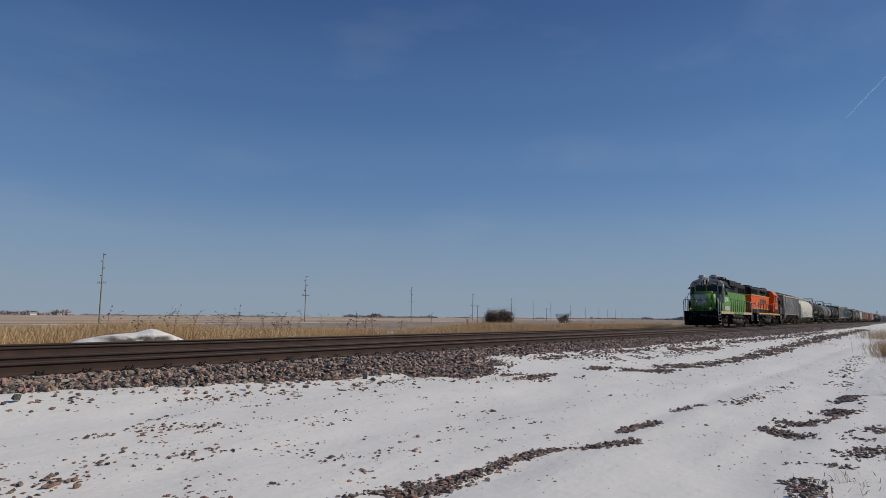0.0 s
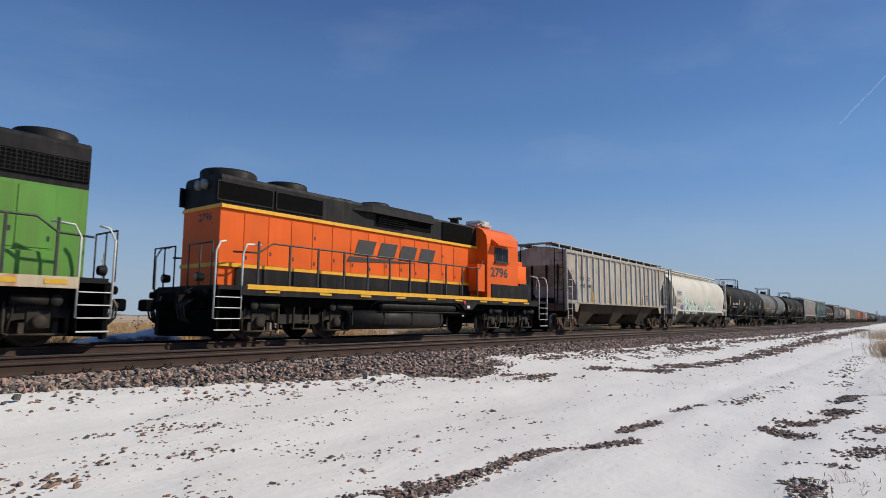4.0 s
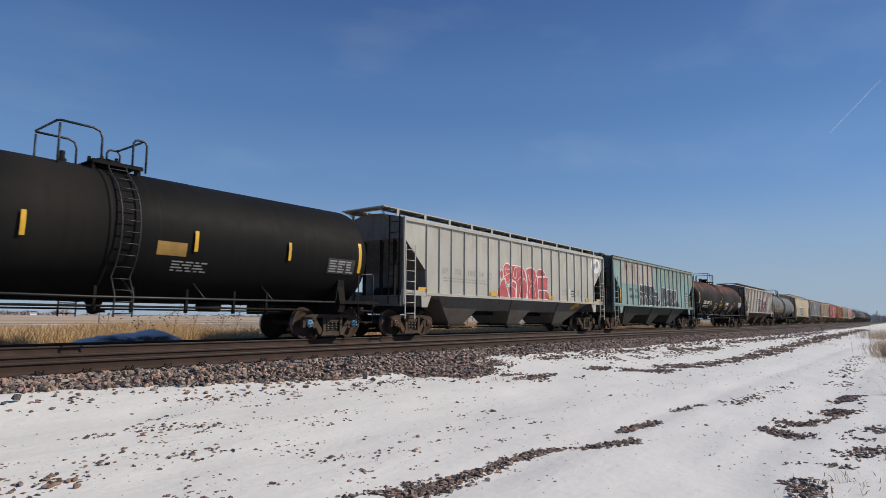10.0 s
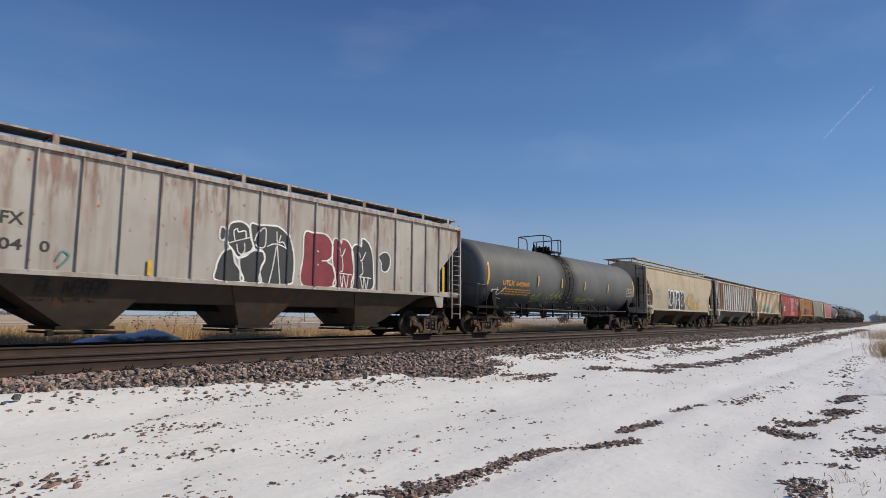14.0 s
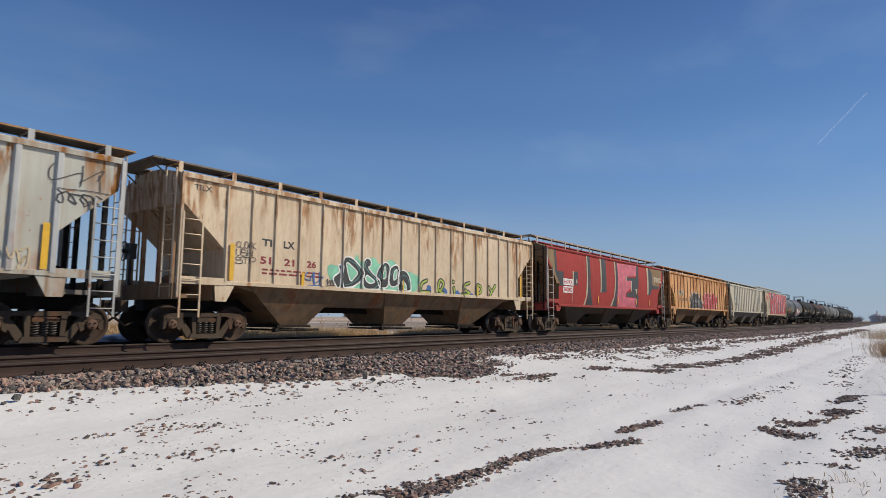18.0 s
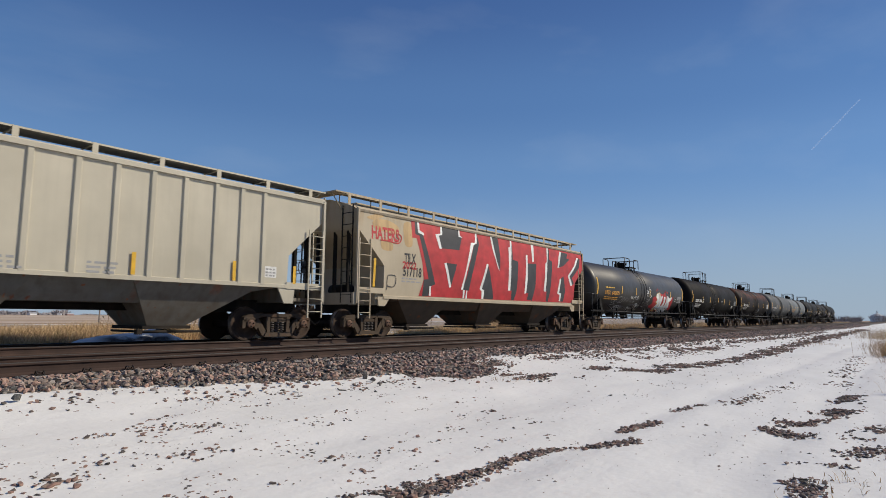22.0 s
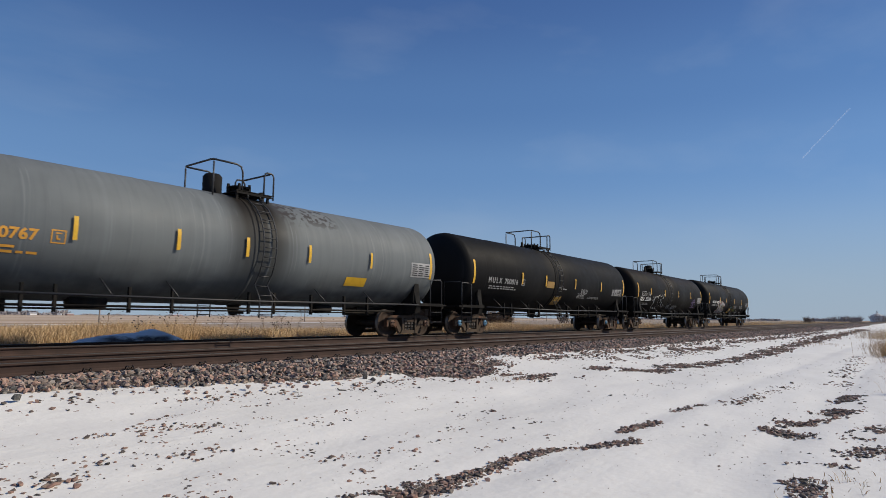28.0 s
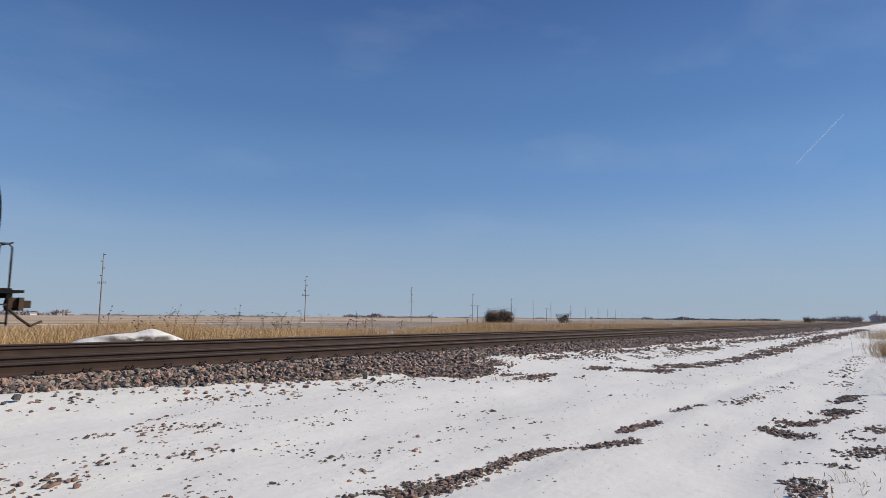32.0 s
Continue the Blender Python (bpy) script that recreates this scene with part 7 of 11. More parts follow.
        for a in (3.85, 5.68) if green else (4.30, 5.98):
            b, z0, z1 = a + (1.75 if green else 1.60), 3.50 if green else 3.62, 3.90 if green else 4.06
            bm = bmesh.new()
            box(bm, a, b, y0 - 0.02, y1 + 0.02, z0, z1)
            scr = part("radiator_screen", bm, M["mesh"], car)
            bm = bmesh.new()
            if green:
                for k in range(18):
                    x = a + 0.03 + (b - a - 0.07) * k / 17
                    box(bm, x, x + 0.014, y0 - 0.03, y1 + 0.03, z0 + 0.01, z1 - 0.01)
                for k in range(6):
                    z = z0 + 0.02 + (z1 - z0 - 0.05) * k / 5
                    box(bm, a + 0.02, b - 0.02, y0 - 0.028, y1 + 0.028, z, z + 0.012)
            else:
                for x, w in ((a, 0.03), (b - 0.03, 0.03)):
                    box(bm, x, x + w, y0 - 0.03, y1 + 0.03, z0, z1)
                for z in (z0, z1 - 0.03):
                    box(bm, a, b, y0 - 0.03, y1 + 0.03, z, z + 0.03)
            part("slat" if green else "screen_frame", bm, M["l_black"], scr)
        # lower side boxes and walkway railing
        bm = bmesh.new()
        y2, y3 = sorted((s * 0.95, s * 1.42))
        box(bm, -3.22, -2.70, y2, y3, 1.90, 2.88, 0, 0.015)
        cab_side = part("side_cabinet", bm, M[body], car)
        if green:
            # added black panel: the cab's shadow on the cabinet, built as a shape
            bm = bmesh.new()
            box(bm, -3.24, -3.04, min(s * 0.97, s * 1.436), max(s * 0.97, s * 1.436), 1.88, 2.89, 0, 0.01)
            part("access_panel", bm, M["pilot"], cab_side)
            bm = bmesh.new()
            box(bm, -6.98, -6.84, min(s * 1.10, s * 1.30), max(s * 1.10, s * 1.30), 1.90, 2.55, 0, 0.01)
            part("switch_box", bm, M["pilot"], car)
        bm = bmesh.new()
        box(bm, -6.32, -5.58, min(s * 0.92, s * 1.50), max(s * 0.92, s * 1.50), 1.66, 2.30, 0, 0.02)
        box(bm, -5.60, -3.50, min(s * 1.49, s * 1.53), max(s * 1.49, s * 1.53), 1.66, 2.20, 0, 0.01)
        part("battery_box", bm, M[body if green else "l_black"], car)
        bm = bmesh.new()
        box(bm, -2.8, 7.0, min(s * 0.945, s * 0.985), max(s * 0.945, s * 0.985), 1.66, 2.12, 0, 0.01)
        part("hood_skirt", bm, M[body], car)
        for k in range(11):
            x = -2.6 + 0.93 * k
            bm = bmesh.new()
            box(bm, x - 0.025, x + 0.025, s * 1.50 - 0.02, s * 1.50 + 0.02, 1.60, 2.72)
            part("rail_post", bm, M["black_bar"], car)
        bm = bmesh.new()
        if green:
            tube(bm, [(-7.12, s * 1.50, 1.5), (-7.12, s * 1.50, 2.72), (-7.02, s * 1.50, 2.80), (-6.62, s * 1.46, 2.82), (-6.18, s * 1.42, 3.20), (-5.30, s * 1.53, 3.17)], 0.022, 6)
            tube(bm, [(-6.66, s * 1.50, 1.5), (-6.66, s * 1.47, 2.80)], 0.022, 5)
        tube(bm, [(-3.45, s * 1.30, 3.0), (-3.0, s * 1.46, 2.98), (-2.75, s * 1.50, 2.70), (6.3, s * 1.50, 2.70), (6.7, s * 1.50, 2.45), (7.4, s * 1.50, 2.42)], 0.022, 6)
        part("walkway_rail", bm, M["black_bar"], car)
        if not green:
            for z, h in ((split - 0.01, 0.08), (2.12, 0.09)):
                bm = bmesh.new()
                box(bm, -3.25, 7.46, min(s * 0.93, s * 0.99), max(s * 0.93, s * 0.99), z, z + h)
                part("stripe", bm, M["l_yellow"], car)
            bm = bmesh.new()
            box(bm, -2.8, 7.0, min(s * 0.95, s * 0.992), max(s * 0.95, s * 0.992), 1.67, 2.11)
            part("lower_band", bm, M["l_black"], car)
    if not green:
        bm = bmesh.new()
        box(bm, 7.445, 7.47, -0.93, 0.93, split, split + 0.08)
        box(bm, 7.445, 7.47, -0.93, 0.93, 2.12, 2.21)
        part("stripe", bm, M["l_yellow"], car)
        bm = bmesh.new()
        for y in (-0.15, 0.15):
            lathe(bm, [(7.45, 0.12), (7.55, 0.12), (7.56, 0.0)], "x", 12, (0, y, 4.05))
        part("rear_headlight", bm, M["lamp_off"], car)
    for x, r in ((4.62, 0.60), (6.80, 0.66)) if green else ((6.75, 0.72), (4.95, 0.62), (1.40, 0.55)):
        fan(car, x, r, 4.24)
    bm = bmesh.new()
    x = -0.55 if green else 2.6
    box(bm, x, x + 0.55, -0.32, 0.32, 4.2, 4.50 if green else 4.36, 0, 0.03)
    part("exhaust_stack", bm, M["l_black"], car)
    bm = bmesh.new()
    for k, y in enumerate((-0.12, 0.0, 0.12)):
        lathe(bm, [(-3.75 - 0.06 * k, 0.025), (-4.02 - 0.05 * k, 0.055), (-4.04 - 0.05 * k, 0)], "x", 8, (0.9, y * 1.5, 4.56))
    box(bm, -3.05, -2.97, -0.20, 0.20, 4.2, 4.55)
    part("horn", bm, M["l_black"], car)
    # fuel tank and air reservoirs
    a, b, mid, tall = (-2.0, 2.88, 0.66, 0.37) if green else (-0.62, 3.62, 0.74, 0.40)
    bm = bmesh.new()
    prism(bm, [(math.copysign(1.46 * abs(math.cos(t)) ** 0.45, math.cos(t)), mid + math.copysign(tall * abs(math.sin(t)) ** 0.6, math.sin(t))) for t in (2 * math.pi * q / 32 for q in range(32))], a, b, "x")
    for f in bm.faces:
        f.smooth = len(f.verts) == 4
    tank = part("fuel_tank", bm, M["fuel_black"], car)
    bm = bmesh.new()
    for q in (0.02, 0.36, 0.66, 0.97):
        x = a + (b - a) * q
        box(bm, x, x + 0.05, -1.475, 1.475, mid - 0.2, mid + 0.24, 0, 0.01)
    part("strap", bm, M["fuel_black"], tank)
    for s in (-1, 1):
        c0, c1 = (-0.95, 3.02) if green else (-1.45, 2.35)
        bm = bmesh.new()
        lathe(bm, [(c0, 0.0), (c0 + 0.03, 0.16), (c0 + 0.12, 0.20), (c1 - 0.12, 0.20), (c1 - 0.03, 0.16), (c1, 0.0)], "x", 16, (0, s * 1.26, 1.22))
        part("air_reservoir", bm, M["fuel_black"], car)
        bm = bmesh.new()
        tube(bm, [(c0 - 0.3, s * 1.46, 1.16), (c0 + 0.2, s * 1.48, 1.385), (c1 + 0.2, s * 1.48, 1.385), (c1 + 0.4, s * 1.40, 1.20)], 0.03, 6)
        tube(bm, [(c0 - 0.5, s * 1.40, 1.02), (c1 + 0.1, s * 1.42, 1.03)], 0.025, 6)
        part("air_pipe", bm, M["fuel_black"], car)
        bm = bmesh.new()
        y0, y1 = sorted((s * 1.30, s * 1.34))
        box(bm, -5.9, 6.9, min(s * 1.20, s * 1.24), max(s * 1.20, s * 1.24), 1.10, 1.55)
        part("skirt_plate", bm, M["pilot"], car)
        # plate with the fuel cut-off under the sill
        c = -1.75 if green else -1.9
        bm = bmesh.new()
        prism(bm, [(c - 0.62, 1.43), (c + 0.42, 1.43), (c + 0.12, 1.17), (c - 0.32, 1.17)], s * 1.515, s * 1.555)
        plate = part("cut_off_plate", bm, M["fuel_black"], car)
        bm = bmesh.new()
        lathe(bm, [(s * 1.555, 0.085), (s * 1.60, 0.085), (s * 1.61, 0.06), (s * 1.61, 0.0)], "y", 14, (c + 0.20, 0, 1.45))
        part("button", bm, M["alert_red"], plate)
        bm = bmesh.new()
        box(bm, c - 0.16, c, min(s * 1.555, s * 1.565), max(s * 1.555, s * 1.565), 1.22, 1.34)
        part("notice", bm, M["white"], plate)
    k = half / 9.03
    for o in car.children_recursive:
        for v in o.data.vertices:
            v.co.x *= k
            if v.co.z > 3.3:
                v.co.z = 3.3 + (v.co.z - 3.3) * 1.22
            else:
                v.co.z = float(np.interp(v.co.z, [0.14, 0.42, 1.42, 1.66, 3.3], [0.14, 0.30, 1.20, 1.44, 3.3]))
    for x in (-5.18 * k, 5.18 * k):
        loco_truck(car, x)
    return car


def board_text(car, s, at, along, wide, high, material):
    bm = words(s, 0.4, 0.008)
    xs, zs = [v.co.x for v in bm.verts], [v.co.y for v in bm.verts]
    lx, lz, a, b = min(xs), min(zs), wide / (max(xs) - min(xs)), high / (max(zs) - min(zs))
    for v in bm.verts:
        v.co = at + along * ((v.co.x - lx) * a) + Vector((0, 0, (v.co.y - lz) * b))
    return part("lettering", bm, material, car)


def letter_loco(car, green, y):
    """Numbers and marks on the side y = -1 (camera's side of the green engine) or y = +1."""
    k = HALF[0 if green else 1] / 9.03
    cab = Side(car, lambda z: 1.532 if z < 2.1 else 1.502, long=k)
    deck = Side(car, lambda z: 1.556, long=k)
    hood = Side(car, lambda z: 0.950, long=k)
    if green:
        cab.fit("2745", -5.16, -3.66, 2.32, 2.76, M["white"], 0.014)
        bm = bmesh.new()
        for z, h in ((2.54, 0.44), (1.96, 0.42)):
            pts = [(0.62, z), (-0.22, z)] + [(-0.22 - h / 2 * math.sin(math.pi * i / 10), z + h / 2 - h / 2 * math.cos(math.pi * i / 10)) for i in range(1, 10)] + [(-0.22, z + h), (0.72, z + h)]
            bm.faces.new([bm.verts.new((-7.206 * k, a, b)) for a, b in pts])
        bm.faces.new([bm.verts.new((-7.204 * k, a, b)) for a, b in ((0.02, 2.36), (-0.34, 2.36), (-0.34, 2.56), (0.02, 2.56))])
        part("logo", bm, M["l_silver"], car)
        board_text(car, "2745", Vector((-5.84 * k - 0.01, -0.34, 3.945)), Vector((0.333, -0.943, 0)), 0.64, 0.22, M["white"])
        board_text(car, "2745", Vector((-5.62 * k - 0.01, 0.96, 3.945)), Vector((-0.333, -0.943, 0)), 0.64, 0.22, M["white"])
        # a heavy white maker's mark under the number, as plain blocks
        cab.mark(rects([(-5.26, 1.53, -4.87, 1.93), (-4.81, 1.53, -4.41, 1.93), (-4.35, 1.53, -3.98, 1.93), (-3.92, 1.53, -3.56, 1.93)]), M["white"], 0.004, "logo")
        for x in (-6.3, -4.9, -3.3, -1.9, -0.5, 1.2, 2.8, 4.4, 5.6, 6.5):
            deck.mark(rects([(x, 1.28, x + 0.42, 1.38)]), M["yellow"], 0.004, "reflector")
        for x, z in ((-6.2, 1.9), (-1.6, 3.2), (2.9, 3.15), (5.4, 3.1)):
            (cab if x < -4 else hood).mark(rects([(x, z, x + 0.16, z + 0.14)]), M["l_orange"], 0.006 if x > -4 else 0.004, "warning_label")
    else:
        cab, deck, hood = (Side(car, w.wall, long=k, turned=True) for w in (cab, deck, hood))
        cab.fit("2796", 3.46, 4.66, 2.34, 2.76, M["black"], 0.014)
        for i in range(4):
            x = -3.05 + 0.97 * i
            hood.mark(poly([(x, 2.66), (x + 0.74, 2.66), (x + 0.92, 3.18), (x + 0.18, 3.18)]), M["black"], 0.004, "logo")
        hood.mark(poly([(-3.35, 2.42), (-0.2, 2.60), (-2.0, 2.62), (-3.25, 2.60)]), M["black"], 0.004, "logo")
        board_text(car, "2796", Vector((7.456 * HALF[1] / 9.03, -0.13, 3.20)), Vector((0, 1, 0)), 0.65, 0.22, M["black"])
        for x in (-6.5, -4.8, -3.3, -1.8, -0.3, 1.2, 2.7, 4.2, 5.8):
            deck.mark(rects([(x, 1.28, x + 0.42, 1.34)]), M["yellow"], 0.010, "reflector")


# ---------------------------------------------------------------- the train
def P(key, *a, **k):
    M[key] = paint(key, *a, **k)
    return key


def T(key, *a, **k):
    M[key] = tank_paint(key, *a, **k)
    return key


P("hop_grey", (0.47, 0.43, 0.37), rust=0.10, grime=0.55, streak=0.5, rough=0.65, dirt=(0.24, 0.18, 0.12), head=0.35, run_color=(0.24, 0.14, 0.08))
M["tar"] = plain("dried_tar", (0.030, 0.025, 0.021), 0.8)
# chute paints sit darker than the bodies: under-sill shade is in the colour
P("hop_chute_shaded", (0.110, 0.088, 0.068), rust=0.15, grime=0.5, streak=0.5, rough=0.75, dirt=(0.085, 0.07, 0.052), spec=0.1)
P("chute_white", (0.47, 0.40, 0.32), rust=0.15, grime=0.5, streak=0.5, rough=0.75, dirt=(0.24, 0.17, 0.11), spec=0.1)
P("chute_pale_shaded", (0.225, 0.215, 0.20), rust=0.1, grime=0.4, streak=0.4, rough=0.75, dirt=(0.17, 0.15, 0.125), spec=0.1)
P("rib_grey", (0.47, 0.48, 0.48), rust=0.15, grime=0.3, streak=0.4, rough=0.5)
P("hop_white", (0.615, 0.595, 0.54), rust=0.0, grime=0.12, streak=0.15, rough=0.75, dirt=(0.44, 0.39, 0.31), spec=0.1)
P("hop_light", (0.47, 0.46, 0.42), rust=0.0, grime=0.12, streak=0.18, rough=0.65, dirt=(0.34, 0.32, 0.29), spec=0.12, head=0.15, run_color=(0.22, 0.15, 0.10))
P("hop_teal", (0.235, 0.37, 0.375), rust=0.25, grime=0.5, streak=0.55, rough=0.7, dirt=(0.36, 0.37, 0.30), head=0.75, speck=0.22, run_color=(0.26, 0.20, 0.12), rust_color=(0.20, 0.12, 0.06), spec=0.1)
# teal body colour darkened, with the shade put in
P("chute_teal_shaded", (0.075, 0.120, 0.118), rust=0.2, grime=0.5, streak=0.5, rough=0.6)
P("hop_worn", (0.46, 0.43, 0.395), runs=0.28, run_color=(0.24, 0.10, 0.06), rust=0.12, grime=0.3, streak=0.4, rough=0.7, dirt=(0.29, 0.25, 0.20), rust_color=(0.24, 0.085, 0.045), head=0.55, spec=0.1)
P("hop_tan", (0.49, 0.425, 0.32), rust=0.0, grime=0.15, streak=0.22, rough=0.75, dirt=(0.36, 0.29, 0.21), rust_color=(0.40, 0.18, 0.06), head=0.30, run_color=(0.42, 0.24, 0.10), spec=0.1)
P("hop_rusty", (0.50, 0.50, 0.45), runs=0.75, run_color=(0.34, 0.15, 0.045), rust=0.18, grime=0.25, streak=0.35, rough=0.7, dirt=(0.34, 0.27, 0.18), rust_color=(0.25, 0.09, 0.03), head=1.0, spec=0.1)
P("hop_cream", (0.66, 0.545, 0.40), runs=0.30, run_color=(0.38, 0.17, 0.065), rust=0.15, grime=0.2, streak=0.22, rough=0.7, dirt=(0.48, 0.34, 0.20), rust_color=(0.32, 0.14, 0.055), head=0.8, speck=0.14, spec=0.1)
P("hop_red", (0.36, 0.052, 0.048), rust=0.0, grime=0.25, streak=0.3, rough=0.65, dirt=(0.26, 0.10, 0.085), spec=0.12)
P("hop_brown_top", (0.27, 0.19, 0.115), rust=0.5, grime=0.4, streak=0.5, rough=0.7, spec=0.1)
P("hop_orange", (0.64, 0.37, 0.185), runs=0.45, run_color=(0.40, 0.145, 0.045), rust=0.25, grime=0.25, streak=0.3, rough=0.75, dirt=(0.42, 0.19, 0.075), rust_color=(0.36, 0.13, 0.042), head=0.8, speck=0.22, spec=0.1)
P("panel_rust", (0.24, 0.105, 0.04), rust=0.3, grime=0.4, streak=0.5, rough=0.75, dirt=(0.34, 0.24, 0.15), rust_color=(0.15, 0.055, 0.02), speck=0.4, spec=0.1)
P("hop_end", (0.20, 0.19, 0.175), rust=0.2, grime=0.6, streak=0.5, rough=0.65)
P("rust_spray", (0.54, 0.38, 0.20), rust=0.1, grime=0.3, streak=0.4)
P("hop_clean", (0.52, 0.48, 0.385), rust=0.0, grime=0.12, streak=0.2, rough=0.65, dirt=(0.36, 0.33, 0.27), spec=0.12)
# cream body colour darkened for the shade below the sill
P("chute_clean_shaded", (0.24, 0.23, 0.20), rust=0.05, grime=0.5, streak=0.5, rough=0.7, spec=0.1)
P("chute_rust", (0.34, 0.215, 0.125), rust=0.45, grime=0.6, streak=0.6, rough=0.75, spec=0.1)
T("tank_black", (0.0125, 0.0125, 0.013))
T("tank_black_old", (0.030, 0.027, 0.024), 0.0, 0.9, None, 0.45)
T("tank_black_brown", (0.0118, 0.0108, 0.0098), 0.04, 1.0)
T("tank_grey", (0.125, 0.130, 0.132), 0.0, 1.0, None, 0.12, 0.70)
T("tank_dark_grey", (0.095, 0.098, 0.10), 0.0, 0.9, None, 0.12)
T("tank_light_grey", (0.150, 0.165, 0.172), 0.0, 1.0, (0.9, 3.0, 3.2), 0.12, 0.45)
T("tank_old_grey", (0.135, 0.140, 0.142), 0.0, 1.0, None, 0.12, -0.7)
T("tank_rusted", (0.024, 0.023, 0.022), 1.0, 0.6)
T("tank_brown", (0.022, 0.018, 0.016), 0.85, 0.4, None, 0.06, 0.4)

# where each coupling lies along the train: metres up the line at 0 s
JOINTS = [56.95, 74.7, 94.45, 111.24, 129.1, 147.42, 165.72, 183.95, 202.14, 219.79, 237.97, 256.31, 275.3, 293.26, 311.51, 329.62, 347.95, 366.7, 385.05, 402.73, 421.1, 439.1, 457.1, 474.75, 492.35, 510.6, 527.9, 546.65]
HALF = [(b - a) / 2 for a, b in zip(JOINTS, JOINTS[1:])]
MIDDLE = [(a + b) / 2 for a, b in zip(JOINTS, JOINTS[1:])]
SPEED = 16.94
TRAIN = []


def mulx(side, number, white="white", x0=-6.54, z=2.10):
    side.fit("M U L X", x0, x0 + 0.98, z, z + 0.23, M[white], 0.007)
    side.fit(number, x0 + 1.18, x0 + 2.26, z, z + 0.23, M[white], 0.007)
    side.small_print(x0 + 0.1, z - 0.15, 2, 2.1, M["grey"], 3, 0.042)
    side.plate(x0 + 2.55, z, 0.27, M[white])
    side.small_print(1.7, 1.92, 4, 0.9, M["grey"], 8, 0.034)
    side.placard(6.3, 1.95, 1.05, 0.45, M["black"], M["grey"], 4, 5)


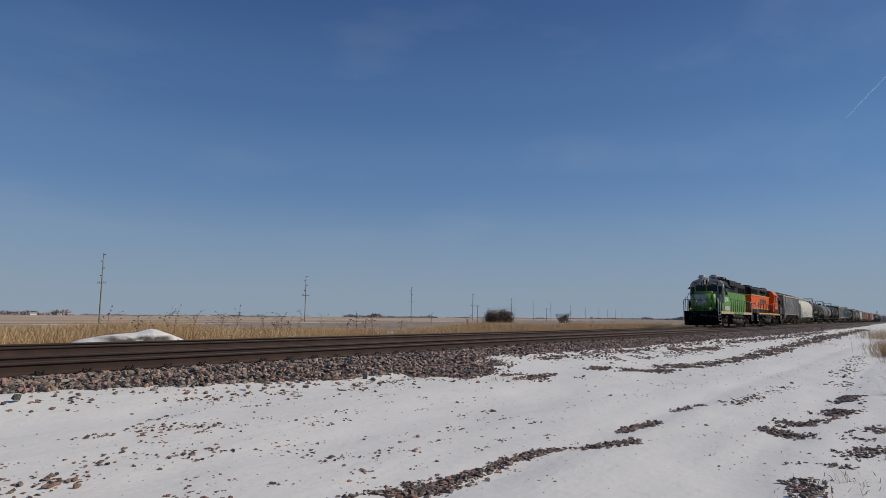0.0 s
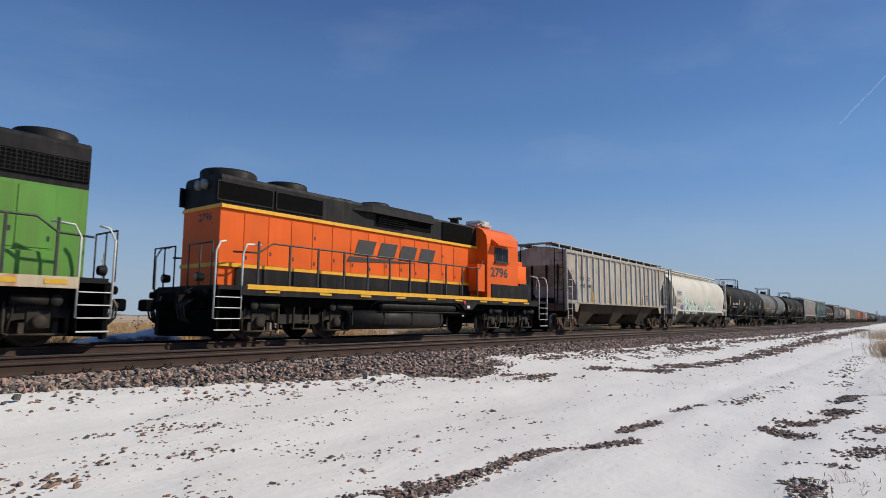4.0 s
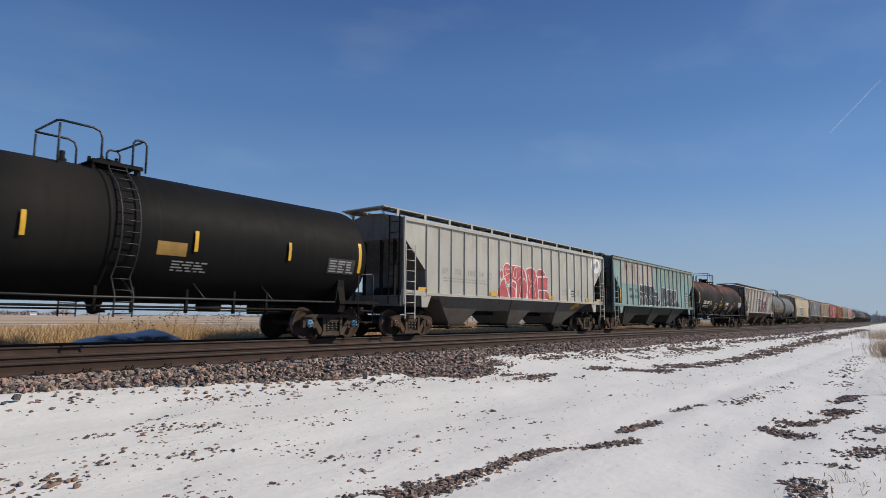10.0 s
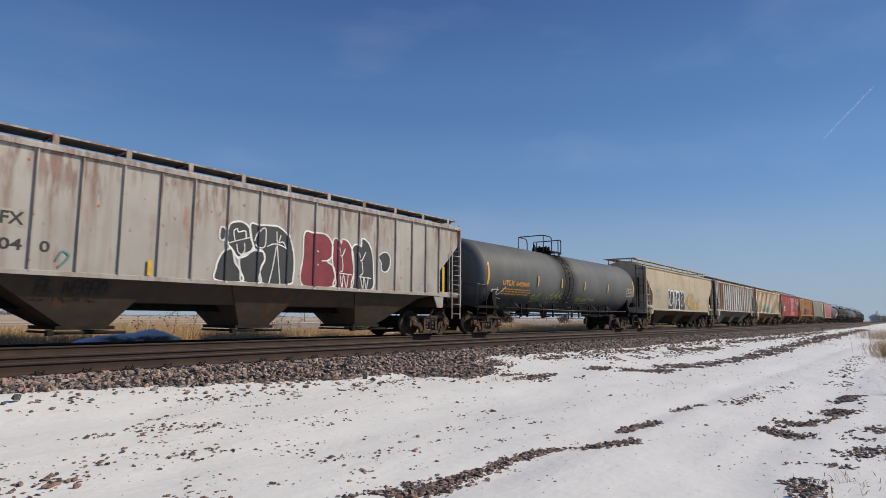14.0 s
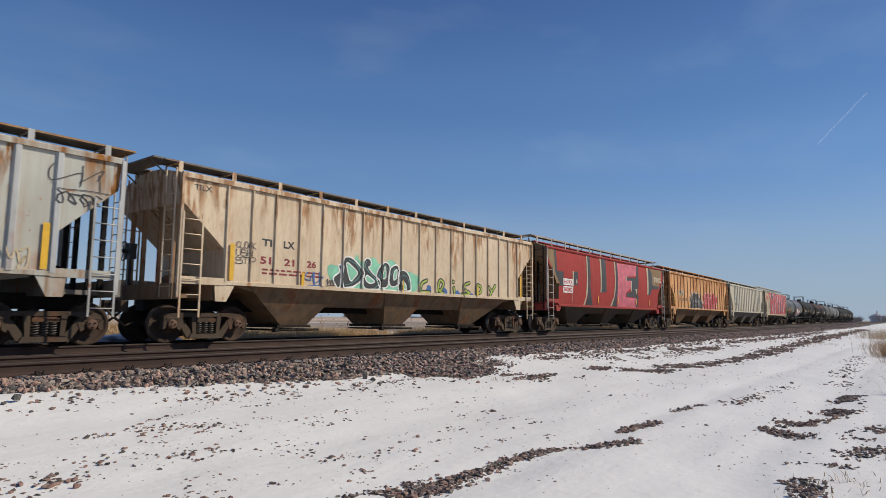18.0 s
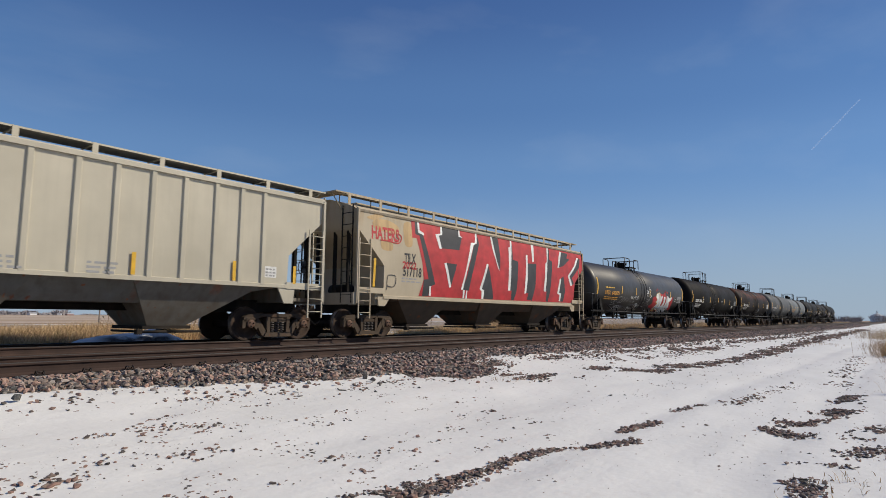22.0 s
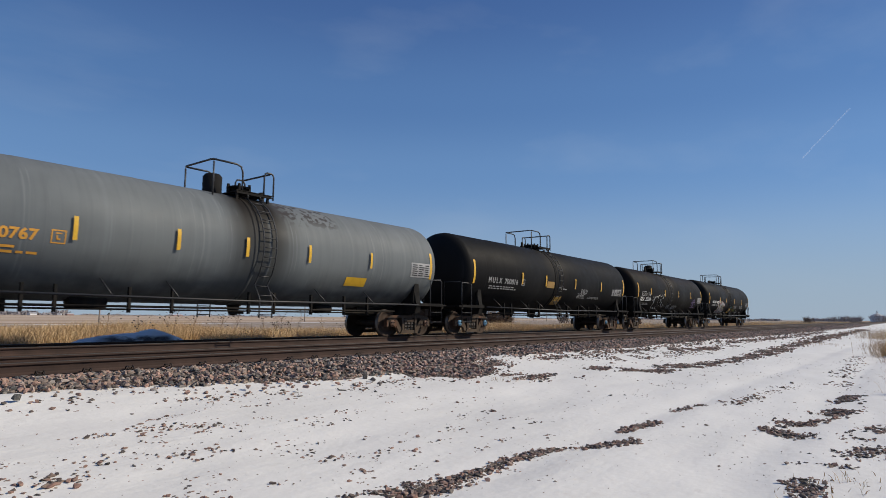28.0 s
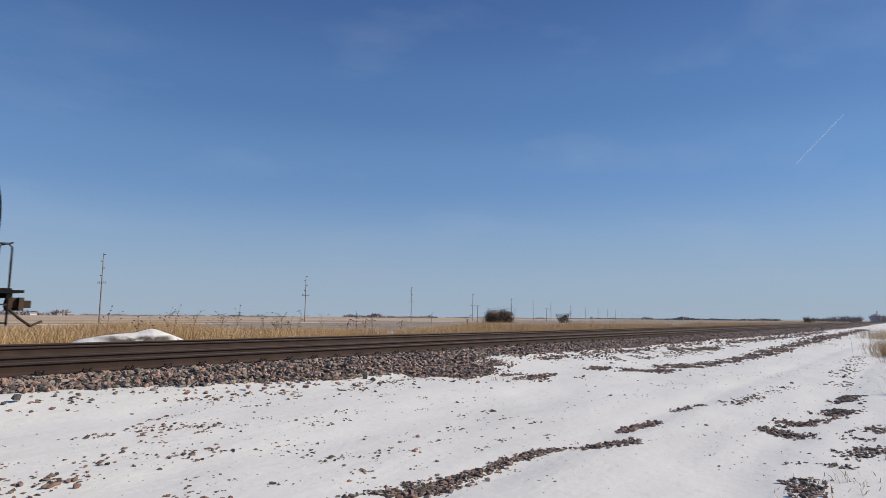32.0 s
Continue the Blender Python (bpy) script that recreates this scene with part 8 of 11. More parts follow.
def build_train():
    g = build_loco(HALF[0], "green", "green and black diesel locomotive with white cab roof")
    letter_loco(g, True, -1)
    TRAIN.append(g)
    o = build_loco(HALF[1], "orange", "orange and black diesel locomotive with yellow stripes running backwards")
    letter_loco(o, False, 1)
    TRAIN.append(o)
    # 3: dirty grey hopper with broad pale ribs
    c, s = build_hopper(HALF[2], "hop_grey", "hop_chute_shaded", "dirty grey ribbed covered hopper with broad pale ribs", ribs=18, rib_w=0.15, rib_d=0.07, walk_mat="rib_grey")
    for t, x0, x1, z in (("MW", -6.32, -5.77, 2.64), ("CX", -5.46, -4.98, 2.64), ("462", -6.35, -5.71, 2.27), ("688", -5.46, -4.84, 2.27)):
        s.fit(t, x0, x1, z, z + 0.21, M["black"], 0.014, shear=0.2)
    s.bars((-4.75, -2.15, 0.67, 3.38, 6.32), 1.5, 2.08, 0.12)
    s.placard(3.83, 1.75, 0.55, 0.42, M["black"], M["white"], 2, 3)
    s.small_print(-6.33, 2.1, 2, 1.4, M["grey"], 7, 0.05)
    TRAIN.append(c)
    # 4: white rounded hopper
    c, s = build_hopper(HALF[3], "hop_white", "chute_white", "off-white rounded covered hopper with mint and purple graffiti", "round", bays=4, walk_mat="hop_white")
    s.mark(rects([(-6.74, 2.36, -5.55, 2.78)]), M["rib_grey"], 0.003, "patch")
    s.fit("ITFX", -6.68, -5.62, 2.44, 2.70, M["black"], 0.008)
    s.fit("316410", -6.81, -5.79, 1.90, 2.14, M["black"], 0.008)
    s.small_print(-6.8, 1.74, 3, 1.0, M["grey"], 4, 0.05)
    s.bars((-6.95,), 1.5, 2.4, 0.10)
    s.bars((-2.6, 1.7, 5.6, 7.3), 1.9, 2.35)
    s.fill([(-6.04, 1.58), (-5.73, 1.72), (-5.24, 1.77), (-5.26, 1.47), (-5.38, 1.21), (-5.77, 1.4)], "g_purple", lift=0.003)
    s.fill([(-2.43, 1.94), (-1.96, 1.88), (-2.02, 1.73), (-2.34, 1.78)], "g_purple", lift=0.003)
    s.fill([(-3.6, 1.93), (-3.33, 2), (-3.38, 1.83), (-3.55, 1.79)], "g_purple", lift=0.003)
    s.fill([(-1.26, 1.59), (-1.03, 1.72), (-1.02, 1.42), (-1.29, 1.29)], "g_purple", lift=0.003)
    s.fill([(-4.18, 1.68), (-4, 1.85), (-4.09, 1.52), (-4.26, 1.41)], "g_purple", lift=0.003)
    s.fill([(-0.19, 1.51), (0.08, 1.56), (0.08, 1.33), (-0.15, 1.29)], "g_purple", lift=0.003)
    for path in ([(-5.35, 1.94), (-5.1, 2.15), (-4.68, 2.26), (-4.52, 2.21)],
                 [(-4.68, 2.25), (-4.93, 1.64), (-5.08, 1.2)],
                 [(-4.23, 2.18), (-4.09, 2.08), (-4.38, 1.75), (-4.76, 1.57)],
                 [(-4.77, 1.59), (-4.57, 1.29), (-4.33, 1.2)],
                 [(-3.79, 1.78), (-3.98, 1.47), (-4.08, 1.2)],
                 [(-3.65, 2.09), (-3.7, 1.92)],
                 [(-2.94, 2.11), (-3.24, 1.56), (-3.54, 1.2)],
                 [(-3.29, 1.7), (-3.55, 1.57), (-3.74, 1.2)],
                 [(-2.65, 1.79), (-2.9, 1.24)],
                 [(-2.84, 1.61), (-2.53, 1.74), (-2.4, 1.63), (-2.6, 1.2)],
                 [(-2.01, 1.68), (-2.3, 1.2)],
                 [(-2.22, 1.52), (-1.86, 1.71), (-1.76, 1.6), (-1.9, 1.2)],
                 [(-1.37, 1.74), (-1.68, 1.4), (-1.46, 1.2)],
                 [(0.74, 2.11), (1.34, 2.18), (0.83, 1.68), (0.47, 1.2)],
                 [(1.37, 2.18), (1.32, 1.71), (1.3, 1.27)],
                 [(0.35, 1.66), (1.14, 1.66)],
                 [(1.92, 1.77), (1.52, 1.58), (1.63, 1.31)],
                 [(2.37, 2.17), (2.11, 1.33)],
                 [(2.31, 1.71), (2.76, 1.77), (2.62, 1.27)],
                 [(3.11, 1.75), (3.02, 1.32)],
                 [(3.56, 2.02), (3.34, 1.26)],
                 [(3.66, 1.66), (4.15, 1.76), (4.05, 1.27)],
                 [(4.8, 1.71), (4.49, 1.32), (5.02, 1.3)],):
        s.line(path, "g_mint", 0.135, lift=0.005)
    for path in ([(-5.35, 1.94), (-5.1, 2.15), (-4.68, 2.26), (-4.52, 2.21)],
                 [(-4.68, 2.25), (-4.93, 1.64), (-5.08, 1.2)],
                 [(-4.23, 2.18), (-4.09, 2.08), (-4.38, 1.75), (-4.76, 1.57)],
                 [(-4.77, 1.59), (-4.57, 1.29), (-4.33, 1.2)],
                 [(-3.79, 1.78), (-3.98, 1.47), (-4.08, 1.2)],
                 [(-3.65, 2.09), (-3.7, 1.92)],
                 [(-2.94, 2.11), (-3.24, 1.56), (-3.54, 1.2)],
                 [(-3.29, 1.7), (-3.55, 1.57), (-3.74, 1.2)],
                 [(-2.65, 1.79), (-2.9, 1.24)],
                 [(-2.84, 1.61), (-2.53, 1.74), (-2.4, 1.63), (-2.6, 1.2)],
                 [(-2.01, 1.68), (-2.3, 1.2)],
                 [(-2.22, 1.52), (-1.86, 1.71), (-1.76, 1.6), (-1.9, 1.2)],
                 [(-1.37, 1.74), (-1.68, 1.4), (-1.46, 1.2)],
                 [(0.74, 2.11), (1.34, 2.18), (0.83, 1.68), (0.47, 1.2)],
                 [(1.37, 2.18), (1.32, 1.71), (1.3, 1.27)],
                 [(0.35, 1.66), (1.14, 1.66)],
                 [(1.92, 1.77), (1.52, 1.58), (1.63, 1.31)],
                 [(2.37, 2.17), (2.11, 1.33)],
                 [(2.31, 1.71), (2.76, 1.77), (2.62, 1.27)],
                 [(3.11, 1.75), (3.02, 1.32)],
                 [(3.56, 2.02), (3.34, 1.26)],
                 [(3.66, 1.66), (4.15, 1.76), (4.05, 1.27)],
                 [(4.8, 1.71), (4.49, 1.32), (5.02, 1.3)],):
        s.line(path, "g_white", 0.075, lift=0.016)
    for path in ([(-0.82, 1.8), (-0.95, 1.24)],
                 [(-0.5, 1.75), (-0.53, 1.38), (-0.31, 1.45)],
                 [(-0.23, 2.24), (-0.45, 2.13)],):
        s.line(path, "g_mint", 0.019)
    TRAIN.append(c)
    # 5: black tank
    c, s = build_tank_car(HALF[4], "tank_black", "black tank car with white lettering and turquoise tags", "cap_rust", wheel_front=True)
    mulx(s, "700833", "white", -6.4)
    s.bars((-3.95, -1.74, 1.38, 4.55), 2.15, 2.65)
    s.mark(rects([(-1.61, 2.09, -0.90, 2.42)]), M["faded"], 0.004, "placard")
    s.hand("CAH-", -3.9, -1.75, 1.55, 2.2, "g_teal", 0.016, 3)
    s.tag(-3.2, -1.9, 1.35, 1.7, "g_chalk", 33, 0.015)
    s.hand("ZGOD", 0.85, 3.4, 1.45, 2.25, "g_teal", 0.014, 8)
    for r in (0.20, 0.10):
        s.line([(3.55 + r * math.cos(q * 0.785), 1.98 + r * math.sin(q * 0.785)) for q in range(8)], "g_teal", 0.013, closed=True)
    s.line([(0.9, 3.86), (1.15, 3.78), (1.54, 3.67), (2.0, 3.48), (2.53, 3.29), (2.8, 3.16), (3.2, 3.10), (3.48, 3.05)], "g_chalk", 0.010)
    s.small_print(-0.1, 2.02, 3, 0.6, M["white"], 31, 0.035)
    s.small_print(2.6, 2.20, 5, 0.75, M["grey"], 32, 0.022)
    s.tag(-6.4, -5.3, 1.3, 1.7, "g_white", 12, 0.022)
    s.small_print(3.75, 1.78, 3, 1.75, M["grey"], 33, 0.016)
    s.mark(rects([(-0.08, 1.32, 0.68, 1.72)]), M["yellow"], 0.005, "placard")
    s.small_print(0.0, 1.62, 4, 0.6, M["g_chalk"], 34, 0.04)
    TRAIN.append(c)
    # 6: grey tank
    c, s = build_tank_car(HALF[5], "tank_grey", "grey tank car stained dark round its manway", big=False, mid=1.45)
    s.fit("UTLX", -6.34, -5.45, 1.97, 2.22, M["orange_text"], 0.022)
    s.fit("645961", -5.30, -4.33, 1.97, 2.20, M["orange_text"], 0.012)
    s.small_print(-6.3, 1.82, 2, 2.0, M["orange_text"], 2, 0.05)
    s.bars((-4.19, -1.19, 1.53), 2.1, 2.56)
    s.tag(-4.4, -2.9, 1.44, 1.95, "g_chalk", 23, 0.05)
    s.fill([(-2.75, 3.72), (-2.3, 3.58), (-1.95, 3.36), (-1.72, 3.02), (-1.6, 3.36), (-1.38, 3.52), (-1.42, 3.74), (-1.9, 3.84), (-2.4, 3.84)], "tar", lift=0.003)
    for x in (-2.12, 1.02):
        s.hand("SPACE63", x, x + 1.72, 1.58, 1.88, "g_white", 0.024, 21)
        s.line([(x + 0.55, 1.42), (x + 0.9, 1.50), (x + 1.3, 1.40)], "g_white", 0.026)
    s.line([(2.79 + 0.10 * math.cos(q * 0.785), 1.86 + 0.09 * math.sin(q * 0.785)) for q in range(8)], "g_white", 0.016, closed=True)
    s.mark(rects([(1.5, 2.02, 1.9, 2.2)]), M["faded"], 0.004, "placard")
    s.placard(3.6, 2.12, 0.6, 0.2, M["black"], M["g_chalk"], 5, 4)
    s.tag(3.1, 3.8, 1.5, 1.8, "g_chalk", 26, 0.02)
    s.line([(4.05, 1.52), (4.0, 1.7), (4.2, 1.66), (4.15, 1.5), (4.4, 1.75), (4.35, 1.52), (4.6, 1.78), (4.55, 1.55), (4.8, 1.7), (4.75, 1.85), (4.9, 1.5)], "g_mint", 0.022)
    s.line([(4.1, 1.95), (4.35, 1.88), (4.7, 1.95)], "g_mint", 0.022)
    s.line([(4.25, 1.95), (4.32, 2.2), (4.45, 2.0), (4.5, 2.3), (4.6, 2.0), (4.72, 2.15), (4.7, 1.9)], "g_mint", 0.016)
    s.line([(4.5, 2.3), (4.46, 2.45), (4.52, 2.62)], "g_white", 0.03)
    s.tag(6.85, 7.6, 1.22, 1.78, "g_white", 28, 0.05)
    s.placard(6.3, 1.99, 1.12, 0.48, M["g_chalk"], M["black"], 4, 5)
    TRAIN.append(c)
    # 7: black tank, blue bearing caps
    c, s = build_tank_car(HALF[6], "tank_black", "clean black tank car with white lettering and blue bearing caps", "cap_blue", mid=1.42)
    mulx(s, "700840", "grey", -6.6)
    s.bars((-4.15, -1.33, 2.2, 4.9), 2.2, 2.7)
    s.mark(rects([(1.30, 2.06, 2.0, 2.38)]), M["faded"], 0.004, "placard")
    s.tag(-6.5, -5.2, 1.45, 1.8, "g_chalk", 31, 0.018)
    TRAIN.append(c)
    # 8: light grey hopper with red letters
    c, s = build_hopper(HALF[7], "hop_light", "chute_pale_shaded", "light grey ribbed covered hopper with red graffiti", ribs=18, rib_w=0.05, end_mat="hop_end")
    for t, x0, x1 in (("IF", -5.95, -5.62), ("RX", -5.19, -4.78), ("180", -4.4, -3.92), ("14", -3.63, -3.34)):
        s.fit(t, x0, x1, 2.28, 2.5, M["grey"], 0.014)
    s.small_print(-5.9, 2.1, 2, 3.0, M["grey"], 7, 0.05)
    s.plate(-3.1, 2.2, 0.3, M["grey"])
    s.mark(blob(7.2, 3.55, 0.55, 0.42, 7), M["g_white"], 0.004, "graffiti")
    low = Side(c, lambda z: 0.77 + (z - 0.42) * 0.698)
    for k, (x, z, r) in enumerate(((5.1, 1.28, 0.20), (5.35, 1.36, 0.14), (4.85, 1.2, 0.12), (5.5, 1.3, 0.10))):
        low.mark(blob(x, z, r, r * 0.7, 40 + k, 20, 0.5), M["yellow"], 0.003 + 0.001 * k, "graffiti")
    for x, z in ((6.98, 3.46), (7.36, 3.62)):
        s.fill([(x - 0.09, z - 0.14), (x + 0.03, z - 0.18), (x + 0.12, z), (x + 0.10, z + 0.16), (x - 0.04, z + 0.16), (x - 0.11, z)], "g_chalk", "grey", 0.02)
        s.line([(x - 0.04, z + 0.05), (x, z + 0.02), (x + 0.05, z + 0.06)], "g_black", 0.012)
    s.placard(4.24, 1.77, 0.38, 0.30, M["black"], M["white"], 12, 3)
    for x, w in ((3.32, 0.5), (4.93, 0.42), (5.7, 0.4)):
        s.small_print(x, 2.05, 4, w, M["grey"], 14, 0.04)
    s.mark(rects([(4.08, 1.70, 4.18, 2.15), (6.78, 1.70, 6.86, 2.3)]), M["g_white"], 0.004, "patch")
    for x in (-7.3, -2.9, 1.9, 5.9, 7.2):
        s.mark(rects([(x, 1.56, x + 0.5, 1.72)]), M["yellow"], 0.036, "reflector")
    s.fill([(-2.27, 2.52), (-2.21, 2.64), (-2.09, 2.71), (-1.97, 2.65), (-1.93, 2.49), (-2.02, 2.31), (-2.17, 2.3), (-2.25, 2.38)], "g_rose", "g_white", 0.022)
    s.fill([(-1.95, 2.56), (-1.93, 2.8), (-1.81, 2.94), (-1.64, 3), (-1.45, 2.95), (-1.37, 2.77), (-1.31, 2.58), (-1.26, 2.34), (-1.38, 2.04), (-1.59, 2.07), (-1.75, 2.25), (-1.9, 2.35)], "g_rose", "g_white", 0.022)
    s.fill([(-2.36, 1.55), (-2.37, 1.69), (-2.31, 1.92), (-2.18, 2.11), (-1.99, 2.27), (-1.75, 2.34), (-1.77, 2.15), (-1.63, 1.92), (-1.52, 1.69), (-1.46, 1.55)], "g_rose", "g_white", 0.022)
    s.fill([(-1.58, 2.02), (-1.39, 2.14), (-1.18, 2.26), (-0.99, 2.24), (-0.9, 2.08), (-0.95, 1.9), (-0.96, 1.63), (-0.93, 1.55), (-1.46, 1.55)], "g_rose", "g_white", 0.022)
    s.fill([(-1.32, 2.87), (-1, 2.94), (-0.67, 2.93), (-0.38, 2.89), (-0.17, 2.71), (-0.03, 2.3), (-0.01, 1.79), (-0.05, 1.55), (-0.66, 1.55), (-0.9, 1.55), (-0.91, 2.13), (-1.26, 2.34)], "g_rose", "g_white", 0.022)
    s.fill([(-0.11, 2.79), (0.15, 2.92), (0.46, 2.93), (0.73, 2.8), (0.87, 2.49), (0.94, 2.06), (0.94, 1.55), (-0.02, 1.55), (0.02, 1.95), (-0.02, 2.46)], "g_rose", "g_white", 0.022)
    s.fill([(0.81, 2.76), (0.98, 2.89), (1.32, 2.92), (1.56, 2.81), (1.62, 2.65), (0.86, 2.57)], "g_rose", "g_white", 0.022)
    s.fill([(0.92, 2.55), (1.89, 2.6), (1.84, 1.96), (0.95, 1.96)], "g_rose", "g_white", 0.022, sharp=True)
    s.fill([(0.94, 1.95), (1.36, 1.96), (1.7, 1.96), (1.95, 1.83), (2, 1.55), (0.94, 1.55)], "g_rose", "g_white", 0.022, sharp=True)
    for path in ([(-1.93, 2.38), (-1.61, 2.52), (-1.31, 2.63)],
                 [(-1.66, 2.52), (-1.8, 2.72), (-1.7, 2.8), (-1.65, 2.71), (-1.47, 2.76), (-1.41, 2.62)],
                 [(-1.59, 2.12), (-1.44, 2.29), (-1.26, 2.29), (-1.58, 2.02), (-1.33, 2.04), (-0.98, 1.9)],
                 [(-0.86, 2.88), (-0.88, 2.63), (-0.95, 2.4), (-1.08, 2.41), (-1.15, 2.57), (-1.05, 2.81), (-0.89, 2.88)],
                 [(-0.83, 2.28), (-0.64, 2.43), (-0.42, 2.47), (-0.15, 2.34)],
                 [(-0.49, 2.82), (-0.44, 2.42), (-0.35, 1.55)],
                 [(-0.47, 2.37), (-0.59, 1.9), (-0.69, 1.55)],
                 [(0.12, 2.61), (0.18, 2.4), (0.3, 2.31), (0.42, 2.4), (0.43, 2.64)],
                 [(0.51, 2.59), (0.54, 2.3), (0.65, 2.23), (0.75, 2.48)],
                 [(0.16, 1.77), (0.22, 2.04), (0.44, 2.14), (0.63, 2.02), (0.74, 1.65)],
                 [(1.53, 1.91), (1.52, 1.55)],):
        s.line(path, "g_white", 0.014)
    TRAIN.append(c)
    # 9: faded teal hopper
    c, s = build_hopper(HALF[8], "hop_teal", "chute_teal_shaded", "faded teal rust-spotted covered hopper with black and silver graffiti", ribs=16, rib_w=0.10, rib_d=0.06, walk_mat="hop_teal", end_mat="chute_teal_shaded", edge_mat="hop_end", tall=0.19)
    for t, x0, x1, z in (("MW", -5.5, -4.95, 2.35), ("CX", -4.5, -4.0, 2.35), ("462", -5.5, -4.9, 1.95), ("610", -4.55, -3.95, 1.95)):
        s.fit(t, x0, x1, z, z + 0.21, M["black"], 0.014)
    s.mark(rects([(-6.75, 2.80, -1.15, 3.94 + 0.19)]), M["hop_worn"], 0.003, "patch")
    s.bars((-7.0, 7.1), 1.62, 2.42)
    s.placard(6.1, 1.85, 0.46, 0.78, M["black"], M["white"], 9, 4)
    s.fill([(-3.8, 1.55), (-3.79, 1.89), (-3.73, 2.16), (-3.77, 2.38), (-3.77, 2.65), (-3.65, 2.84), (-3.51, 2.85), (-3.4, 2.74), (-3.27, 2.86), (-3.09, 2.84), (-2.81, 2.86), (-2.6, 2.86), (-2.41, 2.82), (-2.23, 2.88), (-2, 2.84), (-1.77, 2.81), (-1.54, 2.86), (-1.3, 2.79), (-1.03, 2.9), (-0.92, 2.78), (-0.87, 2.45), (-0.67, 2.54), (-0.44, 2.43), (-0.36, 2.15), (-0.38, 1.88), (-0.33, 1.55), (-1.54, 1.55), (-2.27, 1.55), (-2.89, 1.55), (-3.39, 1.55)], "g_black", "g_white", 0.022)
    for path in ([(-3.77, 2.36), (-3.6, 2.4), (-3.39, 2.38), (-3.24, 2.32), (-3.06, 2.36), (-3.04, 2.13), (-3.21, 1.94), (-3.26, 2.02)],
                 [(-3.58, 1.63), (-3.57, 1.9), (-3.66, 2.17)],
                 [(-3.58, 1.99), (-3.47, 2.12), (-3.32, 2.06), (-3.26, 1.83), (-3.28, 1.56)],
                 [(-3.01, 2.81), (-2.98, 2.37), (-3, 1.56)],
                 [(-2.84, 2.86), (-2.81, 2.34), (-2.75, 1.55)],
                 [(-2.75, 2.18), (-2.54, 2.22), (-2.4, 2.48), (-2.4, 2.82)],
                 [(-2.7, 2.18), (-2.48, 2.08), (-2.34, 1.85), (-2.35, 1.55)],
                 [(-2.11, 2.85), (-2.04, 1.97)],
                 [(-2.02, 2.12), (-1.77, 2.24), (-1.7, 2.55), (-1.77, 2.79)],
                 [(-1.96, 2.1), (-1.73, 1.99), (-1.58, 1.75), (-1.59, 1.55)],
                 [(-1.96, 2.03), (-1.95, 1.55)],
                 [(-1.54, 1.91), (-1.52, 2.41), (-1.5, 2.19), (-1.27, 2.2), (-1.17, 2.55), (-1.15, 2.81)],
                 [(-1.21, 2.21), (-1.11, 1.88), (-1.15, 1.55)],
                 [(-1.15, 2.16), (-0.52, 2.16), (-0.77, 1.96), (-0.81, 1.55)],
                 [(-0.61, 1.92), (-0.38, 1.93)],):
        s.line(path, "g_white", 0.014)
    s.fill([(-0.24, 1.73), (-0.22, 1.92), (-0.02, 2.05), (0.18, 1.97), (0.19, 1.75), (0.03, 1.61), (-0.21, 1.63)], "g_black", "g_white", 0.019)
    s.fill([(0.52, 1.55), (0.5, 2.16), (0.5, 2.77), (0.9, 2.82), (1.43, 2.8), (1.59, 2.67), (1.82, 2.75), (2.1, 2.78), (2.23, 2.64), (2.48, 2.77), (2.73, 2.74), (3.08, 2.73), (3.53, 2.76), (3.8, 2.62), (3.84, 2.34), (3.66, 2.1), (3.92, 2.02), (4.07, 1.78), (4.08, 1.55), (2.68, 1.55), (1.47, 1.55)], "g_black", "g_white", 0.02)
    for path in ([(1.06, 1.55), (1.03, 2.22)],
                 [(1.12, 1.89), (1.46, 1.93), (1.64, 2.24), (1.59, 2.7)],
                 [(1.42, 1.79), (1.78, 1.61), (2.14, 1.55)],
                 [(1.67, 2.65), (1.73, 1.95)],
                 [(1.89, 1.96), (2.13, 1.97), (2.15, 2.75)],
                 [(2.65, 2.71), (2.66, 2.25), (2.33, 2.02), (2.39, 1.55)],
                 [(2.77, 1.55), (2.8, 1.96), (2.97, 2.06), (3.24, 1.68)],
                 [(3.31, 2.74), (3.37, 1.87), (3.2, 1.73), (3.52, 1.55)],
                 [(3.42, 1.87), (3.83, 2.08)],):
        s.line(path, "g_white", 0.014)
    s.fill([(4.14, 1.55), (4.14, 1.84), (4.31, 1.95), (4.49, 1.8), (4.46, 1.55)], "g_black", "g_white", 0.015)
    for path in ([(-0.24, 2.5), (-0.08, 2.57), (-0.17, 2.4), (-0.01, 2.44), (-0.07, 2.33)],
                 [(-0.01, 2.53), (0.1, 2.37), (0.16, 2.57)],
                 [(-0.2, 2.27), (0, 2.23), (-0.13, 2.16), (0.1, 2.21), (0.18, 2.13)],):
        s.line(path, "g_chalk", 0.009)
    TRAIN.append(c)
    # 10: rust-topped black tank
    c, s = build_tank_car(HALF[9], "tank_rusted", "black tank car with red rust spreading over its top", big=False)
    s.fit("CRGX", -6.26, -5.35, 1.97, 2.25, M["white"], 0.016)
    s.fit("16037", -5.23, -4.36, 1.97, 2.25, M["white"], 0.016)
    s.small_print(-6.2, 1.8, 2, 1.9, M["white"], 12, 0.055)
    s.plate(-4.0, 1.96, 0.28, M["white"])
    s.bars((-4.25, -1.04, 1.07, 4.53), 1.85, 2.33)
    rng = np.random.RandomState(10)
